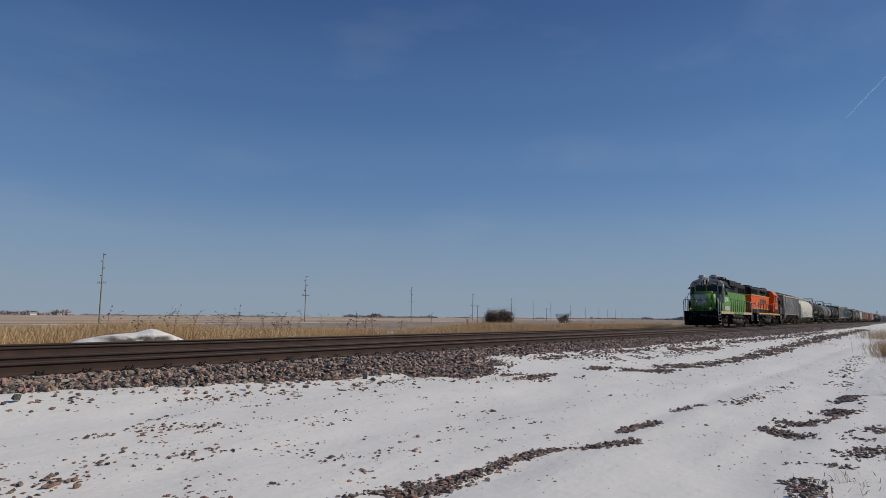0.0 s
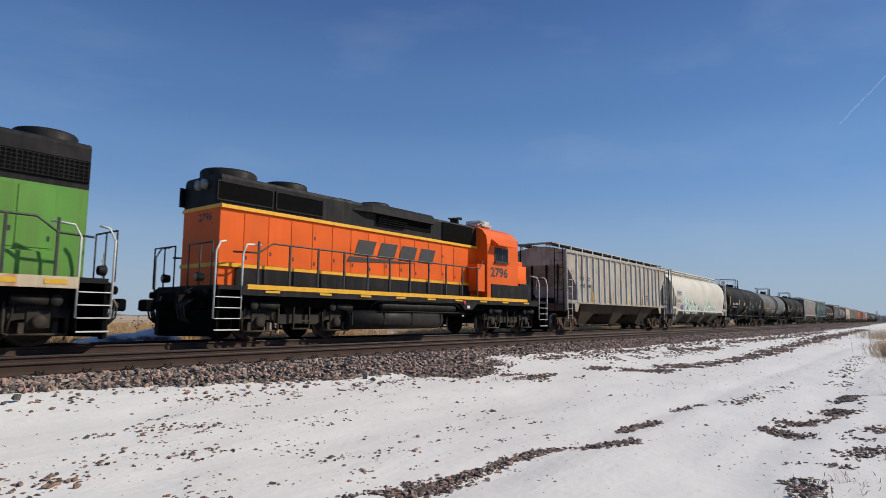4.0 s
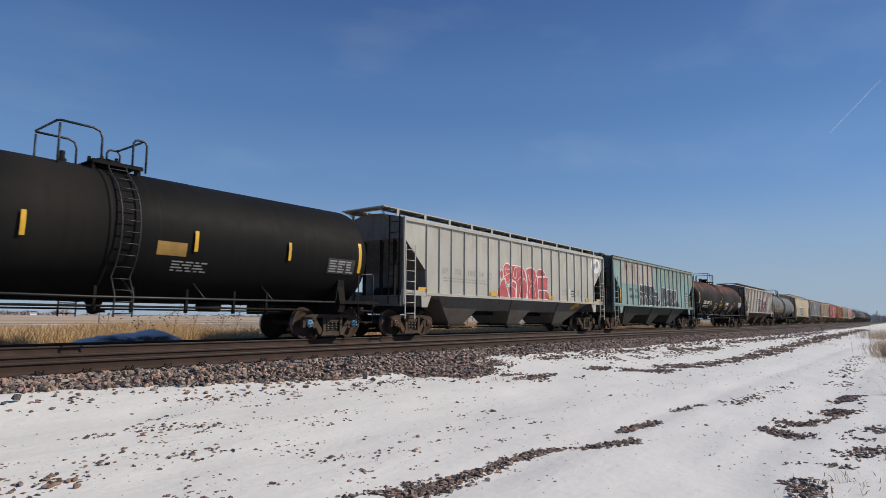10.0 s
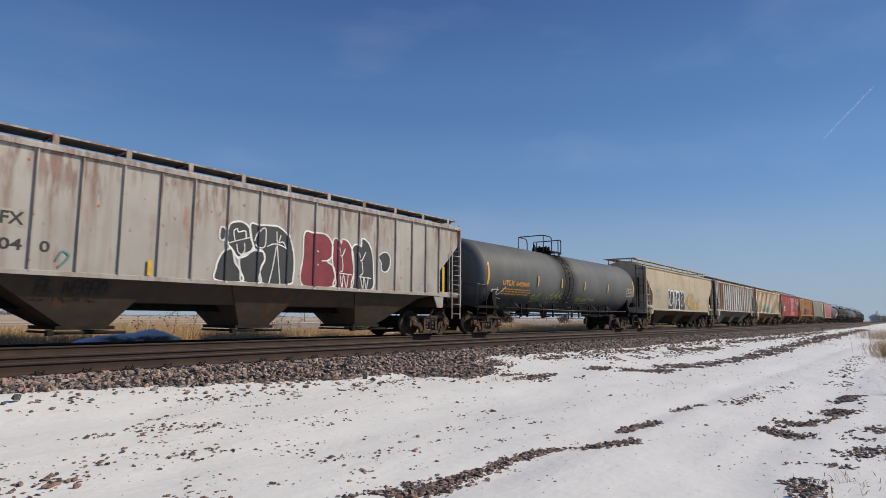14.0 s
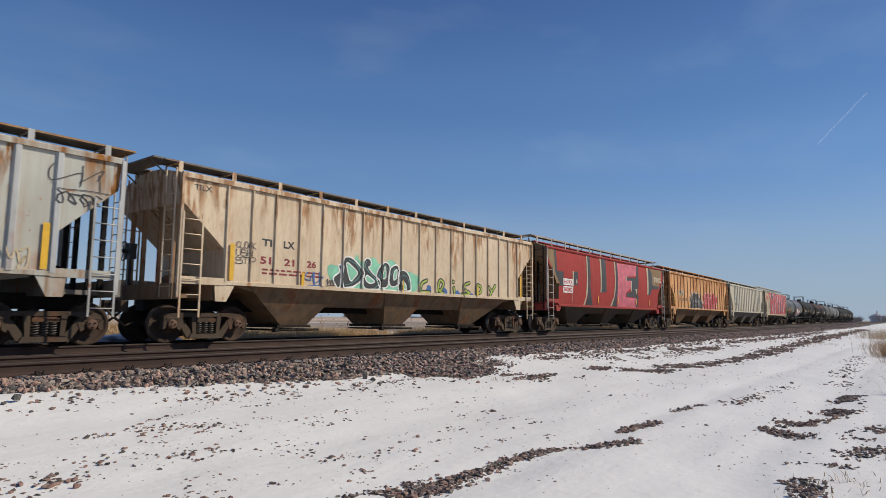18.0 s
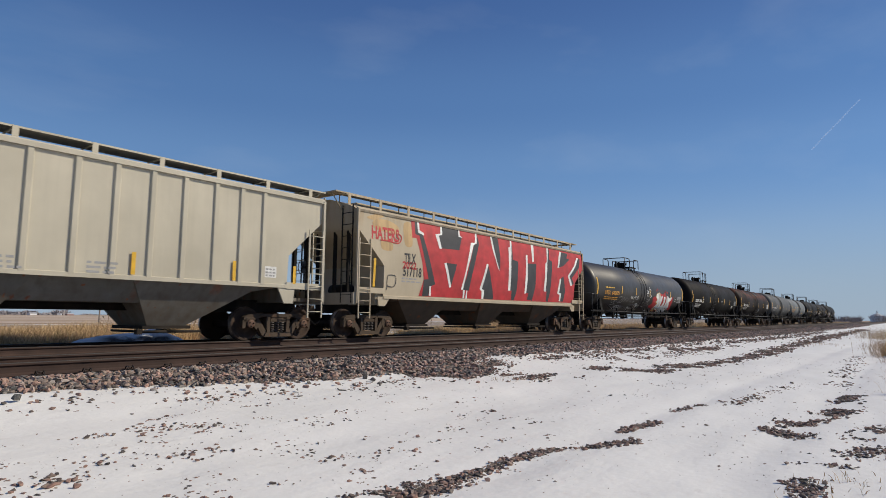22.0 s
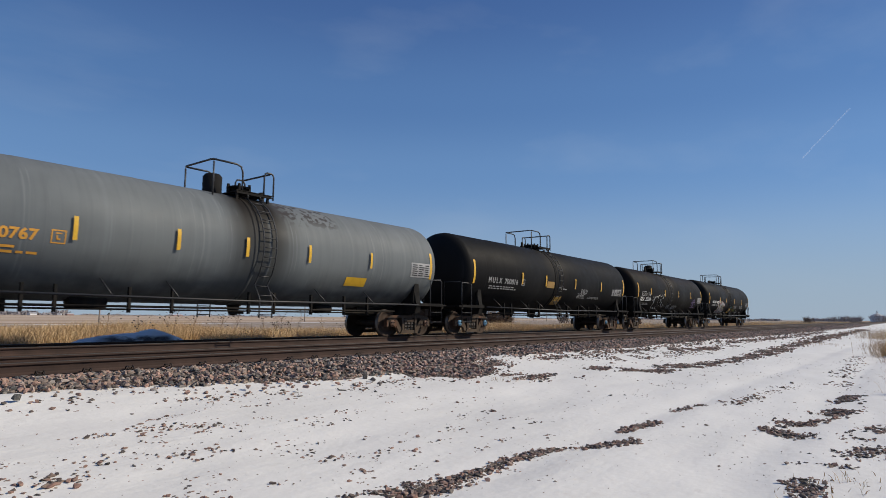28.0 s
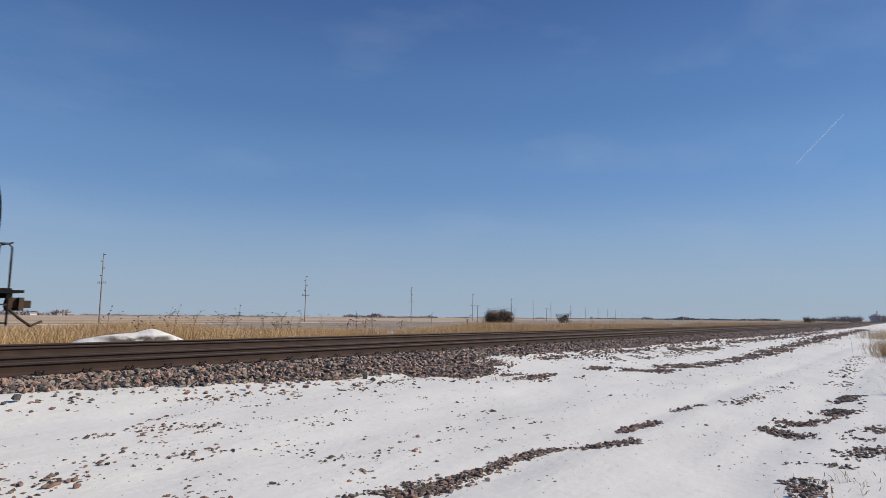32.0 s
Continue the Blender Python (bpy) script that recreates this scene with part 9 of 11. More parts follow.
    for i in range(46):
        u = rng.normal()
        s.mark(blob(-0.42 + 0.24 * u, 1.98 + 0.30 * rng.normal() - 0.05 * u, rng.uniform(0.02, 0.13), rng.uniform(0.03, 0.15), 60 + i, 14, 0.7), M["g_gold" if i % 4 else "faded"], 0.004 + 0.0003 * i, "stain")
    s.hand("ECIC", -2.5, -1.5, 1.74, 2.1, "g_tan", 0.026, 41)
    s.hand("HOPE", -2.45, -1.55, 1.42, 1.74, "g_tan", 0.030, 43)
    s.hand("SATA", 3.5, 4.3, 1.74, 2.02, "g_tan", 0.022, 42)
    s.hand("BOZO", 3.5, 4.3, 1.48, 1.74, "g_tan", 0.028, 44)
    s.mark(rects([(1.5, 2.0, 2.3, 2.24)]), M["white"], 0.005, "placard")
    s.small_print(1.5, 1.8, 3, 0.8, M["white"], 5, 0.05)
    s.placard(6.4, 1.9, 1.0, 0.45, M["white"], M["black"], 4, 5)
    TRAIN.append(c)
    # 11: worn grey hopper
    c, s = build_hopper(HALF[10], "hop_worn", "hop_chute_shaded", "worn grey covered hopper with rust-red streaks and black and maroon graffiti", ribs=18, rib_w=0.05, end_mat="hop_end")
    s.fit("CMW", -7.8, -6.42, 3.36, 4.0, M["g_black"], 0.03)
    for t, x in (("IT", -6.6), ("FX", -5.96)):
        s.mark(rects([(x - 0.04, 2.34, x + 0.44, 2.70)]), M["hop_grey"], 0.003, "patch")
        s.fit(t, x, x + 0.38, 2.40, 2.65, M["black"], 0.010)
    for t, x, w in (("22", -6.6, 0.38), ("04", -5.96, 0.38), ("0", -5.3, 0.18)):
        s.fit(t, x, x + w, 1.9, 2.13, M["black"], 0.010)
    for x in (5.9, 6.4):
        s.mark(rects([(x - 0.12, 1.62, x + 0.14, 1.86)]), M["grey"], 0.006, "placard")
    s.bars((-6.95, 7.1), 1.56, 2.53, 0.12)
    s.bars((-3.2,), 1.56, 1.91, 0.10)
    low = Side(c, lambda z: 0.78 + (z - 0.42) * 0.698)
    low.hand("EL NEGRO", -5.5, -4.15, 1.10, 1.36, "g_black", 0.02, 5)
    s.line([(-4.95, 1.62), (-4.78, 1.85), (-4.9, 1.95), (-5.0, 1.75)], "g_teal", 0.02)
    s.fill([(-1.38, 2.53), (-1.39, 2.83), (-1.29, 3.01), (-1.11, 3.09), (-0.93, 3.09), (-0.76, 2.97), (-0.69, 2.68), (-0.62, 2.48), (-0.8, 2.24), (-1.05, 2.17), (-1.21, 2.36)], "g_black", "g_white", 0.025)
    s.fill([(-1.57, 2.72), (-1.53, 2.89), (-1.42, 2.87), (-1.39, 2.69), (-1.46, 2.56), (-1.55, 2.59)], "g_black", "g_white", 0.025)
    s.fill([(-1.61, 1.55), (-1.62, 1.84), (-1.56, 2.08), (-1.42, 2.3), (-1.21, 2.36), (-1.12, 2.04), (-0.98, 1.85), (-0.9, 1.55)], "g_black", "g_white", 0.025)
    s.fill([(-1, 2.14), (-0.8, 2.29), (-0.53, 2.41), (-0.33, 2.38), (-0.27, 2.17), (-0.37, 1.95), (-0.4, 1.81), (-0.38, 1.55), (-0.9, 1.55), (-0.96, 1.81)], "g_black", "g_white", 0.025)
    s.fill([(-0.73, 3.06), (-0.46, 3.08), (-0.17, 3.11), (0.12, 3.11), (0.4, 2.94), (0.57, 2.67), (0.66, 2.22), (0.64, 1.76), (0.52, 1.55), (-0.38, 1.55), (-0.37, 1.95), (-0.27, 2.17), (-0.33, 2.38), (-0.59, 2.44)], "g_black", "g_white", 0.025)
    for path in ([(-1.29, 2.52), (-1.01, 2.62), (-0.71, 2.72)],
                 [(-1.15, 2.6), (-1.19, 2.82), (-1.1, 2.9), (-1.06, 2.82), (-0.87, 2.87), (-0.84, 2.68)],
                 [(-1.09, 2.5), (-1.06, 2.32), (-0.95, 2.25), (-0.87, 2.36), (-0.88, 2.55)],
                 [(-1.05, 2.13), (-0.8, 2.27), (-0.53, 2.41)],
                 [(-0.59, 2.65), (-0.5, 2.88), (-0.29, 3.02), (-0.26, 2.78), (-0.29, 2.52), (-0.46, 2.47), (-0.56, 2.55)],
                 [(-0.2, 2.53), (-0.02, 2.62), (0.22, 2.6), (0.38, 2.53)],
                 [(0.07, 2.96), (0.09, 2.63), (0.22, 1.55)],
                 [(0.07, 2.54), (-0.02, 1.98), (-0.12, 1.55)],
                 [(0.2, 2.87), (0.15, 2.68), (0.28, 2.7), (0.37, 2.55)],):
        s.line(path, "g_white", 0.015)
    s.fill([(0.95, 1.55), (0.95, 2.39), (0.98, 3.05), (1.28, 3.09), (1.68, 3.1), (1.89, 2.98), (2, 2.75), (1.97, 2.45), (1.82, 2.29), (2.04, 2.16), (2.12, 1.87), (2.04, 1.55)], "g_maroon", "g_white", 0.025)
    s.fill([(2.08, 1.55), (2.12, 1.87), (2.01, 2.25), (2, 2.9), (2.15, 3.02), (2.3, 2.88), (2.37, 3.02), (2.6, 2.95), (2.79, 2.63), (2.84, 2.07), (2.75, 1.55)], "g_maroon", "g_white", 0.025)
    s.fill([(2.79, 1.55), (2.84, 2.07), (2.75, 2.73), (2.92, 2.92), (3.13, 2.88), (3.14, 3.12), (3.39, 3.05), (3.59, 2.72), (3.66, 2.14), (3.61, 1.55)], "g_black", "g_white", 0.025)
    s.fill([(3.85, 2.56), (3.97, 2.71), (4.2, 2.79), (4.39, 2.64), (4.38, 2.33), (4.22, 2.14), (4.02, 2.19), (3.98, 2.46)], "g_black", "g_white", 0.019)
    for path in ([(1.62, 2.29), (1.9, 2.32)],
                 [(2.2, 2.75), (2.34, 2.49), (2.47, 2.73)],
                 [(2.35, 2.49), (2.4, 2.19), (2.37, 2.03), (2.28, 2.05)],
                 [(2.21, 1.98), (2.76, 1.95)],
                 [(2.29, 1.95), (2.38, 1.55), (2.43, 1.94), (2.55, 1.55), (2.62, 1.95)],
                 [(2.99, 2.68), (3.12, 2.41), (3.3, 2.69)],
                 [(3.16, 2.39), (3.21, 2.05), (3.11, 1.96)],
                 [(3.02, 1.92), (3.56, 1.89)],
                 [(3.11, 1.89), (3.22, 1.55), (3.26, 1.9), (3.36, 1.55), (3.44, 1.91)],
                 [(1.44, 2.57), (1.48, 2.55)],
                 [(1.45, 2.18), (1.48, 2.16)],):
        s.line(path, "g_white", 0.015)
    TRAIN.append(c)
    # 12: grey tank
    c, s = build_tank_car(HALF[11], "tank_old_grey", "grey tank car with orange lettering and dark runs down its middle", big=False, mid=0.05)
    s.fit("UTLX", -6.5, -5.58, 2.05, 2.28, M["orange_text"], 0.018)
    s.fit("642843", -5.47, -4.40, 2.05, 2.26, M["orange_text"], 0.012)
    s.small_print(-6.4, 1.88, 3, 2.2, M["orange_text"], 2, 0.05)
    s.bars((-3.72, -1.5, 0.95, 3.8), 2.15, 2.6)
    s.tag(-7.3, -6.2, 1.5, 2.0, "g_white", 61, 0.035)
    s.tag(-4.0, -3.0, 1.45, 1.85, "g_lime", 62, 0.03)
    s.tag(-2.6, -1.0, 1.45, 1.95, "g_lime", 63, 0.03)
    s.tag(0.3, 2.7, 1.45, 1.8, "g_lime", 64, 0.025)
    s.placard(6.5, 2.0, 0.9, 0.5, M["g_chalk"], M["black"], 4, 5)
    TRAIN.append(c)
    # 13: tan smooth hopper
    c, s = build_hopper(HALF[12], "hop_tan", "hop_chute_shaded", "tan smooth-sided covered hopper with black and gold graffiti", "smooth", walk_mat="hop_tan")
    s.fit("HKRX", -6.4, -5.5, 2.45, 2.69, M["grey"], 0.008)
    s.fit("500021", -6.4, -5.3, 2.05, 2.28, M["grey"], 0.008)
    s.bars((-6.9, 1.0, 3.74, 6.62), 1.7, 2.4, 0.10)
    s.placard(6.9, 1.6, 0.4, 0.35, M["black"], M["white"], 5, 3)
    s.fill([(-1.01, 1.36), (-1.02, 1.57), (-1.1, 2.57), (-1.04, 2.67), (-0.91, 2.74), (-0.73, 2.72), (-0.62, 2.64), (-0.56, 2.49), (-0.46, 2.73), (-0.32, 2.68), (-0.28, 2.61), (-0.17, 2.7), (-0.02, 2.62), (0.06, 2.41), (0.05, 2.21), (-0.03, 2.1), (0.11, 1.93), (0.21, 1.74), (0.27, 1.5), (0.25, 1.36)], "g_black", "g_white", 0.031)
    for path in ([(-0.56, 2.49), (-0.54, 2.26), (-0.67, 2.28), (-0.69, 2.17), (-0.57, 2.1), (-0.51, 1.92), (-0.55, 1.7), (-0.68, 1.67), (-0.77, 1.81), (-0.84, 2.09)],
                 [(-0.51, 1.76), (-0.42, 1.65), (-0.25, 1.67), (-0.16, 1.77), (-0.12, 1.89)],
                 [(-0.28, 2.63), (-0.31, 2.29)],
                 [(-0.26, 2.09), (-0.03, 2.1)],
                 [(-0.71, 1.67), (-0.67, 1.44), (-0.71, 1.37)],):
        s.line(path, "g_white", 0.022)
    s.fill([(-2.34, 1.36), (-2.35, 1.57), (-2.43, 2.57), (-2.37, 2.67), (-2.24, 2.74), (-2.06, 2.72), (-1.95, 2.64), (-1.89, 2.49), (-1.79, 2.73), (-1.65, 2.68), (-1.61, 2.61), (-1.5, 2.7), (-1.35, 2.62), (-1.27, 2.41), (-1.28, 2.21), (-1.36, 2.1), (-1.22, 1.93), (-1.12, 1.74), (-1.06, 1.5), (-1.08, 1.36)], "g_black", "g_white", 0.05)
    for path in ([(-1.89, 2.49), (-1.87, 2.26), (-2, 2.28), (-2.02, 2.17), (-1.9, 2.1), (-1.84, 1.92), (-1.88, 1.7), (-2.01, 1.67), (-2.1, 1.81), (-2.17, 2.09)], [(-1.59, 2.09), (-1.36, 2.1)], [(-2.04, 1.67), (-2, 1.44), (-2.04, 1.37)],):
        s.line(path, "g_white", 0.035)
    s.fill([(-3.67, 1.36), (-3.68, 1.57), (-3.76, 2.57), (-3.7, 2.67), (-3.57, 2.74), (-3.39, 2.72), (-3.28, 2.64), (-3.22, 2.49), (-3.12, 2.73), (-2.98, 2.68), (-2.94, 2.61), (-2.83, 2.7), (-2.68, 2.62), (-2.6, 2.41), (-2.61, 2.21), (-2.69, 2.1), (-2.55, 1.93), (-2.45, 1.74), (-2.39, 1.5), (-2.41, 1.36)], "g_black", "g_white", 0.05)
    for path in ([(-3.22, 2.49), (-3.2, 2.26), (-3.33, 2.28), (-3.35, 2.17), (-3.23, 2.1), (-3.17, 1.92), (-3.21, 1.7), (-3.34, 1.67), (-3.43, 1.81), (-3.5, 2.09)], [(-3.17, 1.76), (-3.08, 1.65), (-2.91, 1.67), (-2.82, 1.77), (-2.78, 1.89)],):
        s.line(path, "g_white", 0.035)
    s.fill([(0.28, 1.83), (0.28, 1.99), (0.42, 2.11), (0.6, 2.08), (0.75, 1.93), (0.81, 1.77), (0.55, 1.83), (0.34, 1.76)], "g_gold", "g_blue_grey", 0.019)
    s.fill([(1.27, 1.36), (1.16, 2.5), (1.28, 2.61), (1.48, 2.62), (1.66, 2.5), (1.74, 2.64), (1.92, 2.66), (2.04, 2.56), (2.17, 2.67), (2.33, 2.62), (2.41, 2.42), (2.35, 2.09), (2.32, 1.88), (2.57, 2), (2.85, 2.07), (3.16, 2.02), (3.38, 1.8), (3.5, 1.56), (3.51, 1.36), (2.36, 1.36)], "g_gold", "g_blue_grey", 0.025)
    for path in ([(1.66, 2.5), (1.77, 2.26), (1.73, 1.95), (1.6, 1.76), (1.4, 1.66), (1.62, 1.54), (1.79, 1.38)],
                 [(2.04, 2.54), (2, 2.2), (1.97, 1.97)],
                 [(1.84, 1.96), (2.11, 1.96)],
                 [(1.9, 1.78), (2.07, 1.82), (2.03, 1.61), (1.94, 1.38)],
                 [(1.47, 2.28), (1.39, 2.14), (1.5, 2.08), (1.44, 1.88)],
                 [(2.38, 2.03), (2.44, 2.1)],
                 [(2.56, 2.13), (2.66, 2.26)],):
        s.line(path, "g_blue_grey", 0.019)
    for path in ([(0.62, 2.38), (0.66, 2.15)],
                 [(0.64, 2.34), (0.71, 2.18), (0.75, 2.37), (0.78, 2.16)],
                 [(0.97, 2.37), (0.83, 2.34), (0.81, 2.14), (0.9, 2.05), (1.03, 2.1)],
                 [(3.83, 2.22), (3.88, 1.93), (3.94, 2.18), (4.05, 1.94), (4.07, 2.3)],
                 [(4.14, 2), (4.14, 2.3)],
                 [(4.27, 2.01), (4.24, 2.34)],
                 [(4.11, 2.12), (4.27, 2.19)],
                 [(3.8, 1.63), (3.87, 1.78), (4.08, 1.82), (4.24, 1.7), (4.15, 1.52), (3.89, 1.53), (3.8, 1.63)],):
        s.line(path, "g_teal", 0.009)
    TRAIN.append(c)
    # 14: rust-streaked pale hopper
    c, s = build_hopper(HALF[13], "hop_rusty", "chute_pale_shaded", "pale grey covered hopper with broad orange rust streaks and black tags", ribs=18, rib_w=0.15, rib_d=0.06, walk_mat="rib_grey", end_mat="hop_end", edge_mat="chute_rust")
    s.tag(6.72, 7.9, 3.25, 3.78, "g_black", 7, 0.020)
    s.mark(scrawl(6.8, 2.88, 0.9, 0.34, 8, 0.018, 4), M["g_black"], 0.01, "graffiti")
    for t, x0, x1 in (("WC", -6.0, -5.6), ("HX", -5.38, -4.98), ("475", -4.58, -4.05), ("17", -3.83, -3.54)):
        s.fit(t, x0, x1, 2.3, 2.5, M["black"], 0.012)
    s.tag(-7.64, -6.94, 3.5, 3.9, "g_black", 71, 0.022)
    s.tag(-2.26, -1.43, 3.1, 3.6, "g_black", 72, 0.02)
    s.fit("HALT", -3.85, -3.3, 1.76, 1.97, M["g_black"], 0.016)
    s.fit("AX.", -3.8, -3.4, 1.52, 1.70, M["g_black"], 0.016)
    s.tag(0.31, 1.21, 1.72, 2.25, "g_black", 80, 0.035)
    for i, x in enumerate((1.53, 2.45, 3.23, 4.01, 4.83, 5.54, 6.29)):
        z = 1.80 if i < 4 else 1.76
        if i < 4:
            s.line([(x + 0.24 * math.cos(q * 0.785), z + 0.27 * math.sin(q * 0.785)) for q in range(8)], "g_tan", 0.010, closed=True)
        s.line([(x - 0.2, z + 0.18), (x - 0.12, z - 0.02), (x - 0.02, z + 0.16), (x + 0.06, z - 0.12), (x + 0.14, z + 0.05), (x + 0.02, z - 0.2), (x + 0.16, z - 0.16), (x + 0.18, z + 0.2), (x + 0.04, z + 0.14)], "g_tan", 0.018)
    s.placard(4.63, 1.64, 0.42, 0.34, M["white"], M["black"], 83, 3)
    s.small_print(5.54 - 0.1, 2.08, 4, 0.4, M["grey"], 84, 0.025)
    s.bars((-7.1, 6.72), 1.56, 2.5, 0.12)
    s.bars((-3.15, -0.1, 3.0, 5.1), 1.56, 1.94, 0.10)
    for x0, x1, low in ((-6.78, -6.14, 1.60), (-6.04, -5.43, 1.62), (-5.33, -5.05, 2.0), (-0.35, 0.1, 3.6), (1.5, 1.9, 3.5)):
        rag = [(x1 - (x1 - x0) * q / 5, low + 0.55 * abs(noise.noise(Vector((x0 * 3.1, q * 1.7, 2.0))))) for q in range(6)]
        s.fill([(x0, 3.97), (x1, 3.97)] + rag, "panel_rust", lift=0.002, sharp=True)
    TRAIN.append(c)
    # 15: cream rusty hopper
    c, s = build_hopper(HALF[14], "hop_cream", "chute_rust", "cream covered hopper streaked with rust with green and black graffiti", ribs=18, rib_w=0.06, walk_mat="hop_cream", end_mat="hop_cream", edge_mat="hop_end", post_mat="chute_rust")
    for t, x0, x1 in (("TI", -5.84, -5.52), ("LX", -5.15, -4.79)):
        s.fit(t, x0, x1, 2.53, 2.73, M["black"], 0.014)
    for t, x0 in (("51", -5.87), ("21", -5.12), ("26", -4.36)):
        s.fit(t, x0, x0 + 0.34, 2.05, 2.25, M["g_maroon"], 0.014)
    s.small_print(-5.8, 1.88, 2, 1.8, M["g_maroon"], 9, 0.05)
    for i, t in enumerate(("CLOAK", "USH", "STP")):
        s.hand(t, -6.58, -6.0 - 0.12 * (i % 2), 2.42 - 0.2 * i, 2.58 - 0.2 * i, "g_black", 0.009, 90 + i)
    s.fit("TILX", -7.75, -7.3, 3.72, 3.86, M["black"], 0.008)
    s.tag(-4.4, -3.7, 1.55, 1.95, "g_blue", 92, 0.03)
    s.bars((-6.7, 7.1), 1.56, 2.5, 0.12)
    s.bars((-4.5, -0.4, 3.9), 1.5, 1.9, 0.10)
    s.fill([(-3.61, 2.04), (-3.52, 2.21), (-3.2, 2.2), (-3, 2.36), (-2.58, 2.45), (-2.47, 2.61), (-2.3, 2.39), (-2.03, 2.52), (-1.69, 2.56), (-1.51, 2.38), (-1.28, 2.45), (-0.86, 2.55), (-0.52, 2.27), (0, 2.21), (0.44, 2.05), (0.39, 1.8), (0.22, 1.55), (-0.7, 1.55), (-2.2, 1.55), (-2.86, 1.55), (-3.29, 1.65), (-3.52, 1.81)], "g_mint", lift=0.003)
    s.fill([(-3.38, 1.82), (-3.15, 2.02), (-3.2, 2.2), (-3.04, 2.21), (-3.08, 1.89), (-3.12, 1.57), (-3.24, 1.55)], "g_black", "g_white", 0.022)
    s.fill([(-3.01, 1.55), (-3.08, 1.89), (-3.03, 2.4), (-2.75, 2.5), (-2.48, 2.37), (-2.24, 2.15), (-2.19, 2.02), (-2.31, 1.77), (-2.57, 1.61), (-2.86, 1.55)], "g_black", "g_white", 0.022)
    s.fill([(-2.26, 1.72), (-2.14, 1.97), (-2.2, 2.3), (-2.07, 2.51), (-1.88, 2.48), (-1.87, 2.29), (-1.96, 2.23), (-1.76, 2.05), (-1.45, 1.83), (-1.49, 1.58), (-1.73, 1.55), (-2.06, 1.55)], "g_black", "g_white", 0.022)
    s.fill([(-1.44, 1.63), (-1.61, 1.97), (-1.48, 2.28), (-1.23, 2.46), (-1.01, 2.33), (-1.04, 1.91), (-1.13, 1.65)], "g_black", "g_white", 0.022)
    s.fill([(-1.05, 1.96), (-0.96, 2.28), (-0.69, 2.41), (-0.57, 2.26), (-0.52, 1.85), (-0.76, 1.68), (-0.98, 1.71)], "g_black", "g_white", 0.022)
    s.fill([(-0.59, 1.58), (-0.57, 2.16), (-0.29, 2.24), (-0.05, 2.04), (0.03, 1.62), (-0.19, 1.55), (-0.48, 1.55)], "g_black", "g_white", 0.022)
    s.fill([(-2.89, 2.3), (-2.65, 2.21), (-2.44, 2.04), (-2.54, 1.89), (-2.73, 1.78)], "g_mint", "g_white", 0.019, lift=0.016)
    s.fill([(-2.04, 1.98), (-1.85, 1.9), (-1.7, 1.79), (-1.89, 1.73), (-2.08, 1.83)], "g_mint", "g_white", 0.019, lift=0.016)
    s.fill([(-1.41, 1.93), (-1.32, 2.19), (-1.22, 2.3), (-1.2, 1.95)], "g_mint", "g_white", 0.019, lift=0.016)
    s.fill([(-0.83, 1.9), (-0.81, 2.14), (-0.68, 2.25), (-0.7, 1.97)], "g_mint", "g_white", 0.019, lift=0.016)
    s.fill([(-0.47, 1.85), (-0.27, 1.81), (-0.2, 1.6), (-0.37, 1.65)], "g_mint", "g_white", 0.019, lift=0.016)
    for path in ([(-2.91, 1.63), (-2.62, 1.72), (-2.32, 1.98), (-2.47, 2.27), (-2.79, 2.4)],
                 [(-2.07, 2.41), (-2.11, 2.26), (-2, 2.13), (-1.55, 1.77), (-1.73, 1.55)],
                 [(-1.51, 1.98), (-1.28, 2.35), (-1.09, 2.22)],
                 [(-0.97, 2.02), (-0.8, 2.29)],
                 [(-0.51, 2.06), (-0.16, 2.03), (-0.06, 1.67)],):
        s.line(path, "g_teal", 0.012, lift=0.02)
    for path in ([(-2.95, 1.55), (-2.65, 1.55), (-2.26, 1.75), (-2.06, 1.55), (-1.43, 1.55), (-1.22, 1.55), (-0.7, 1.55)],):
        s.line(path, "g_white", 0.019)
    for path in ([(0.85, 1.97), (0.6, 1.84), (0.52, 1.59), (0.65, 1.55), (1, 1.56)],
                 [(1.44, 1.55), (1.58, 2), (1.8, 1.92), (1.67, 1.68), (1.53, 1.65), (1.78, 1.55)],
                 [(2.42, 1.78), (2.47, 1.55)],
                 [(2.36, 2.01), (2.4, 2)],
                 [(3.39, 2.01), (3.05, 1.9), (3.1, 1.73), (3.4, 1.62), (3.21, 1.55), (2.93, 1.55)],
                 [(3.84, 1.55), (3.87, 1.93), (4.16, 1.89), (4.12, 1.67), (3.88, 1.63)],
                 [(4.69, 1.94), (4.93, 1.76), (5.16, 1.99)],
                 [(4.93, 1.76), (4.8, 1.55)],):
        s.line(path, "g_black", 0.085, lift=0.004)
    for path in ([(0.85, 1.97), (0.6, 1.84), (0.52, 1.59), (0.65, 1.55), (1, 1.56)],
                 [(1.44, 1.55), (1.58, 2), (1.8, 1.92), (1.67, 1.68), (1.53, 1.65), (1.78, 1.55)],
                 [(2.42, 1.78), (2.47, 1.55)],
                 [(2.36, 2.01), (2.4, 2)],
                 [(3.39, 2.01), (3.05, 1.9), (3.1, 1.73), (3.4, 1.62), (3.21, 1.55), (2.93, 1.55)],
                 [(3.84, 1.55), (3.87, 1.93), (4.16, 1.89), (4.12, 1.67), (3.88, 1.63)],
                 [(4.69, 1.94), (4.93, 1.76), (5.16, 1.99)],
                 [(4.93, 1.76), (4.8, 1.55)],):
        s.line(path, "g_lime", 0.037, lift=0.01)
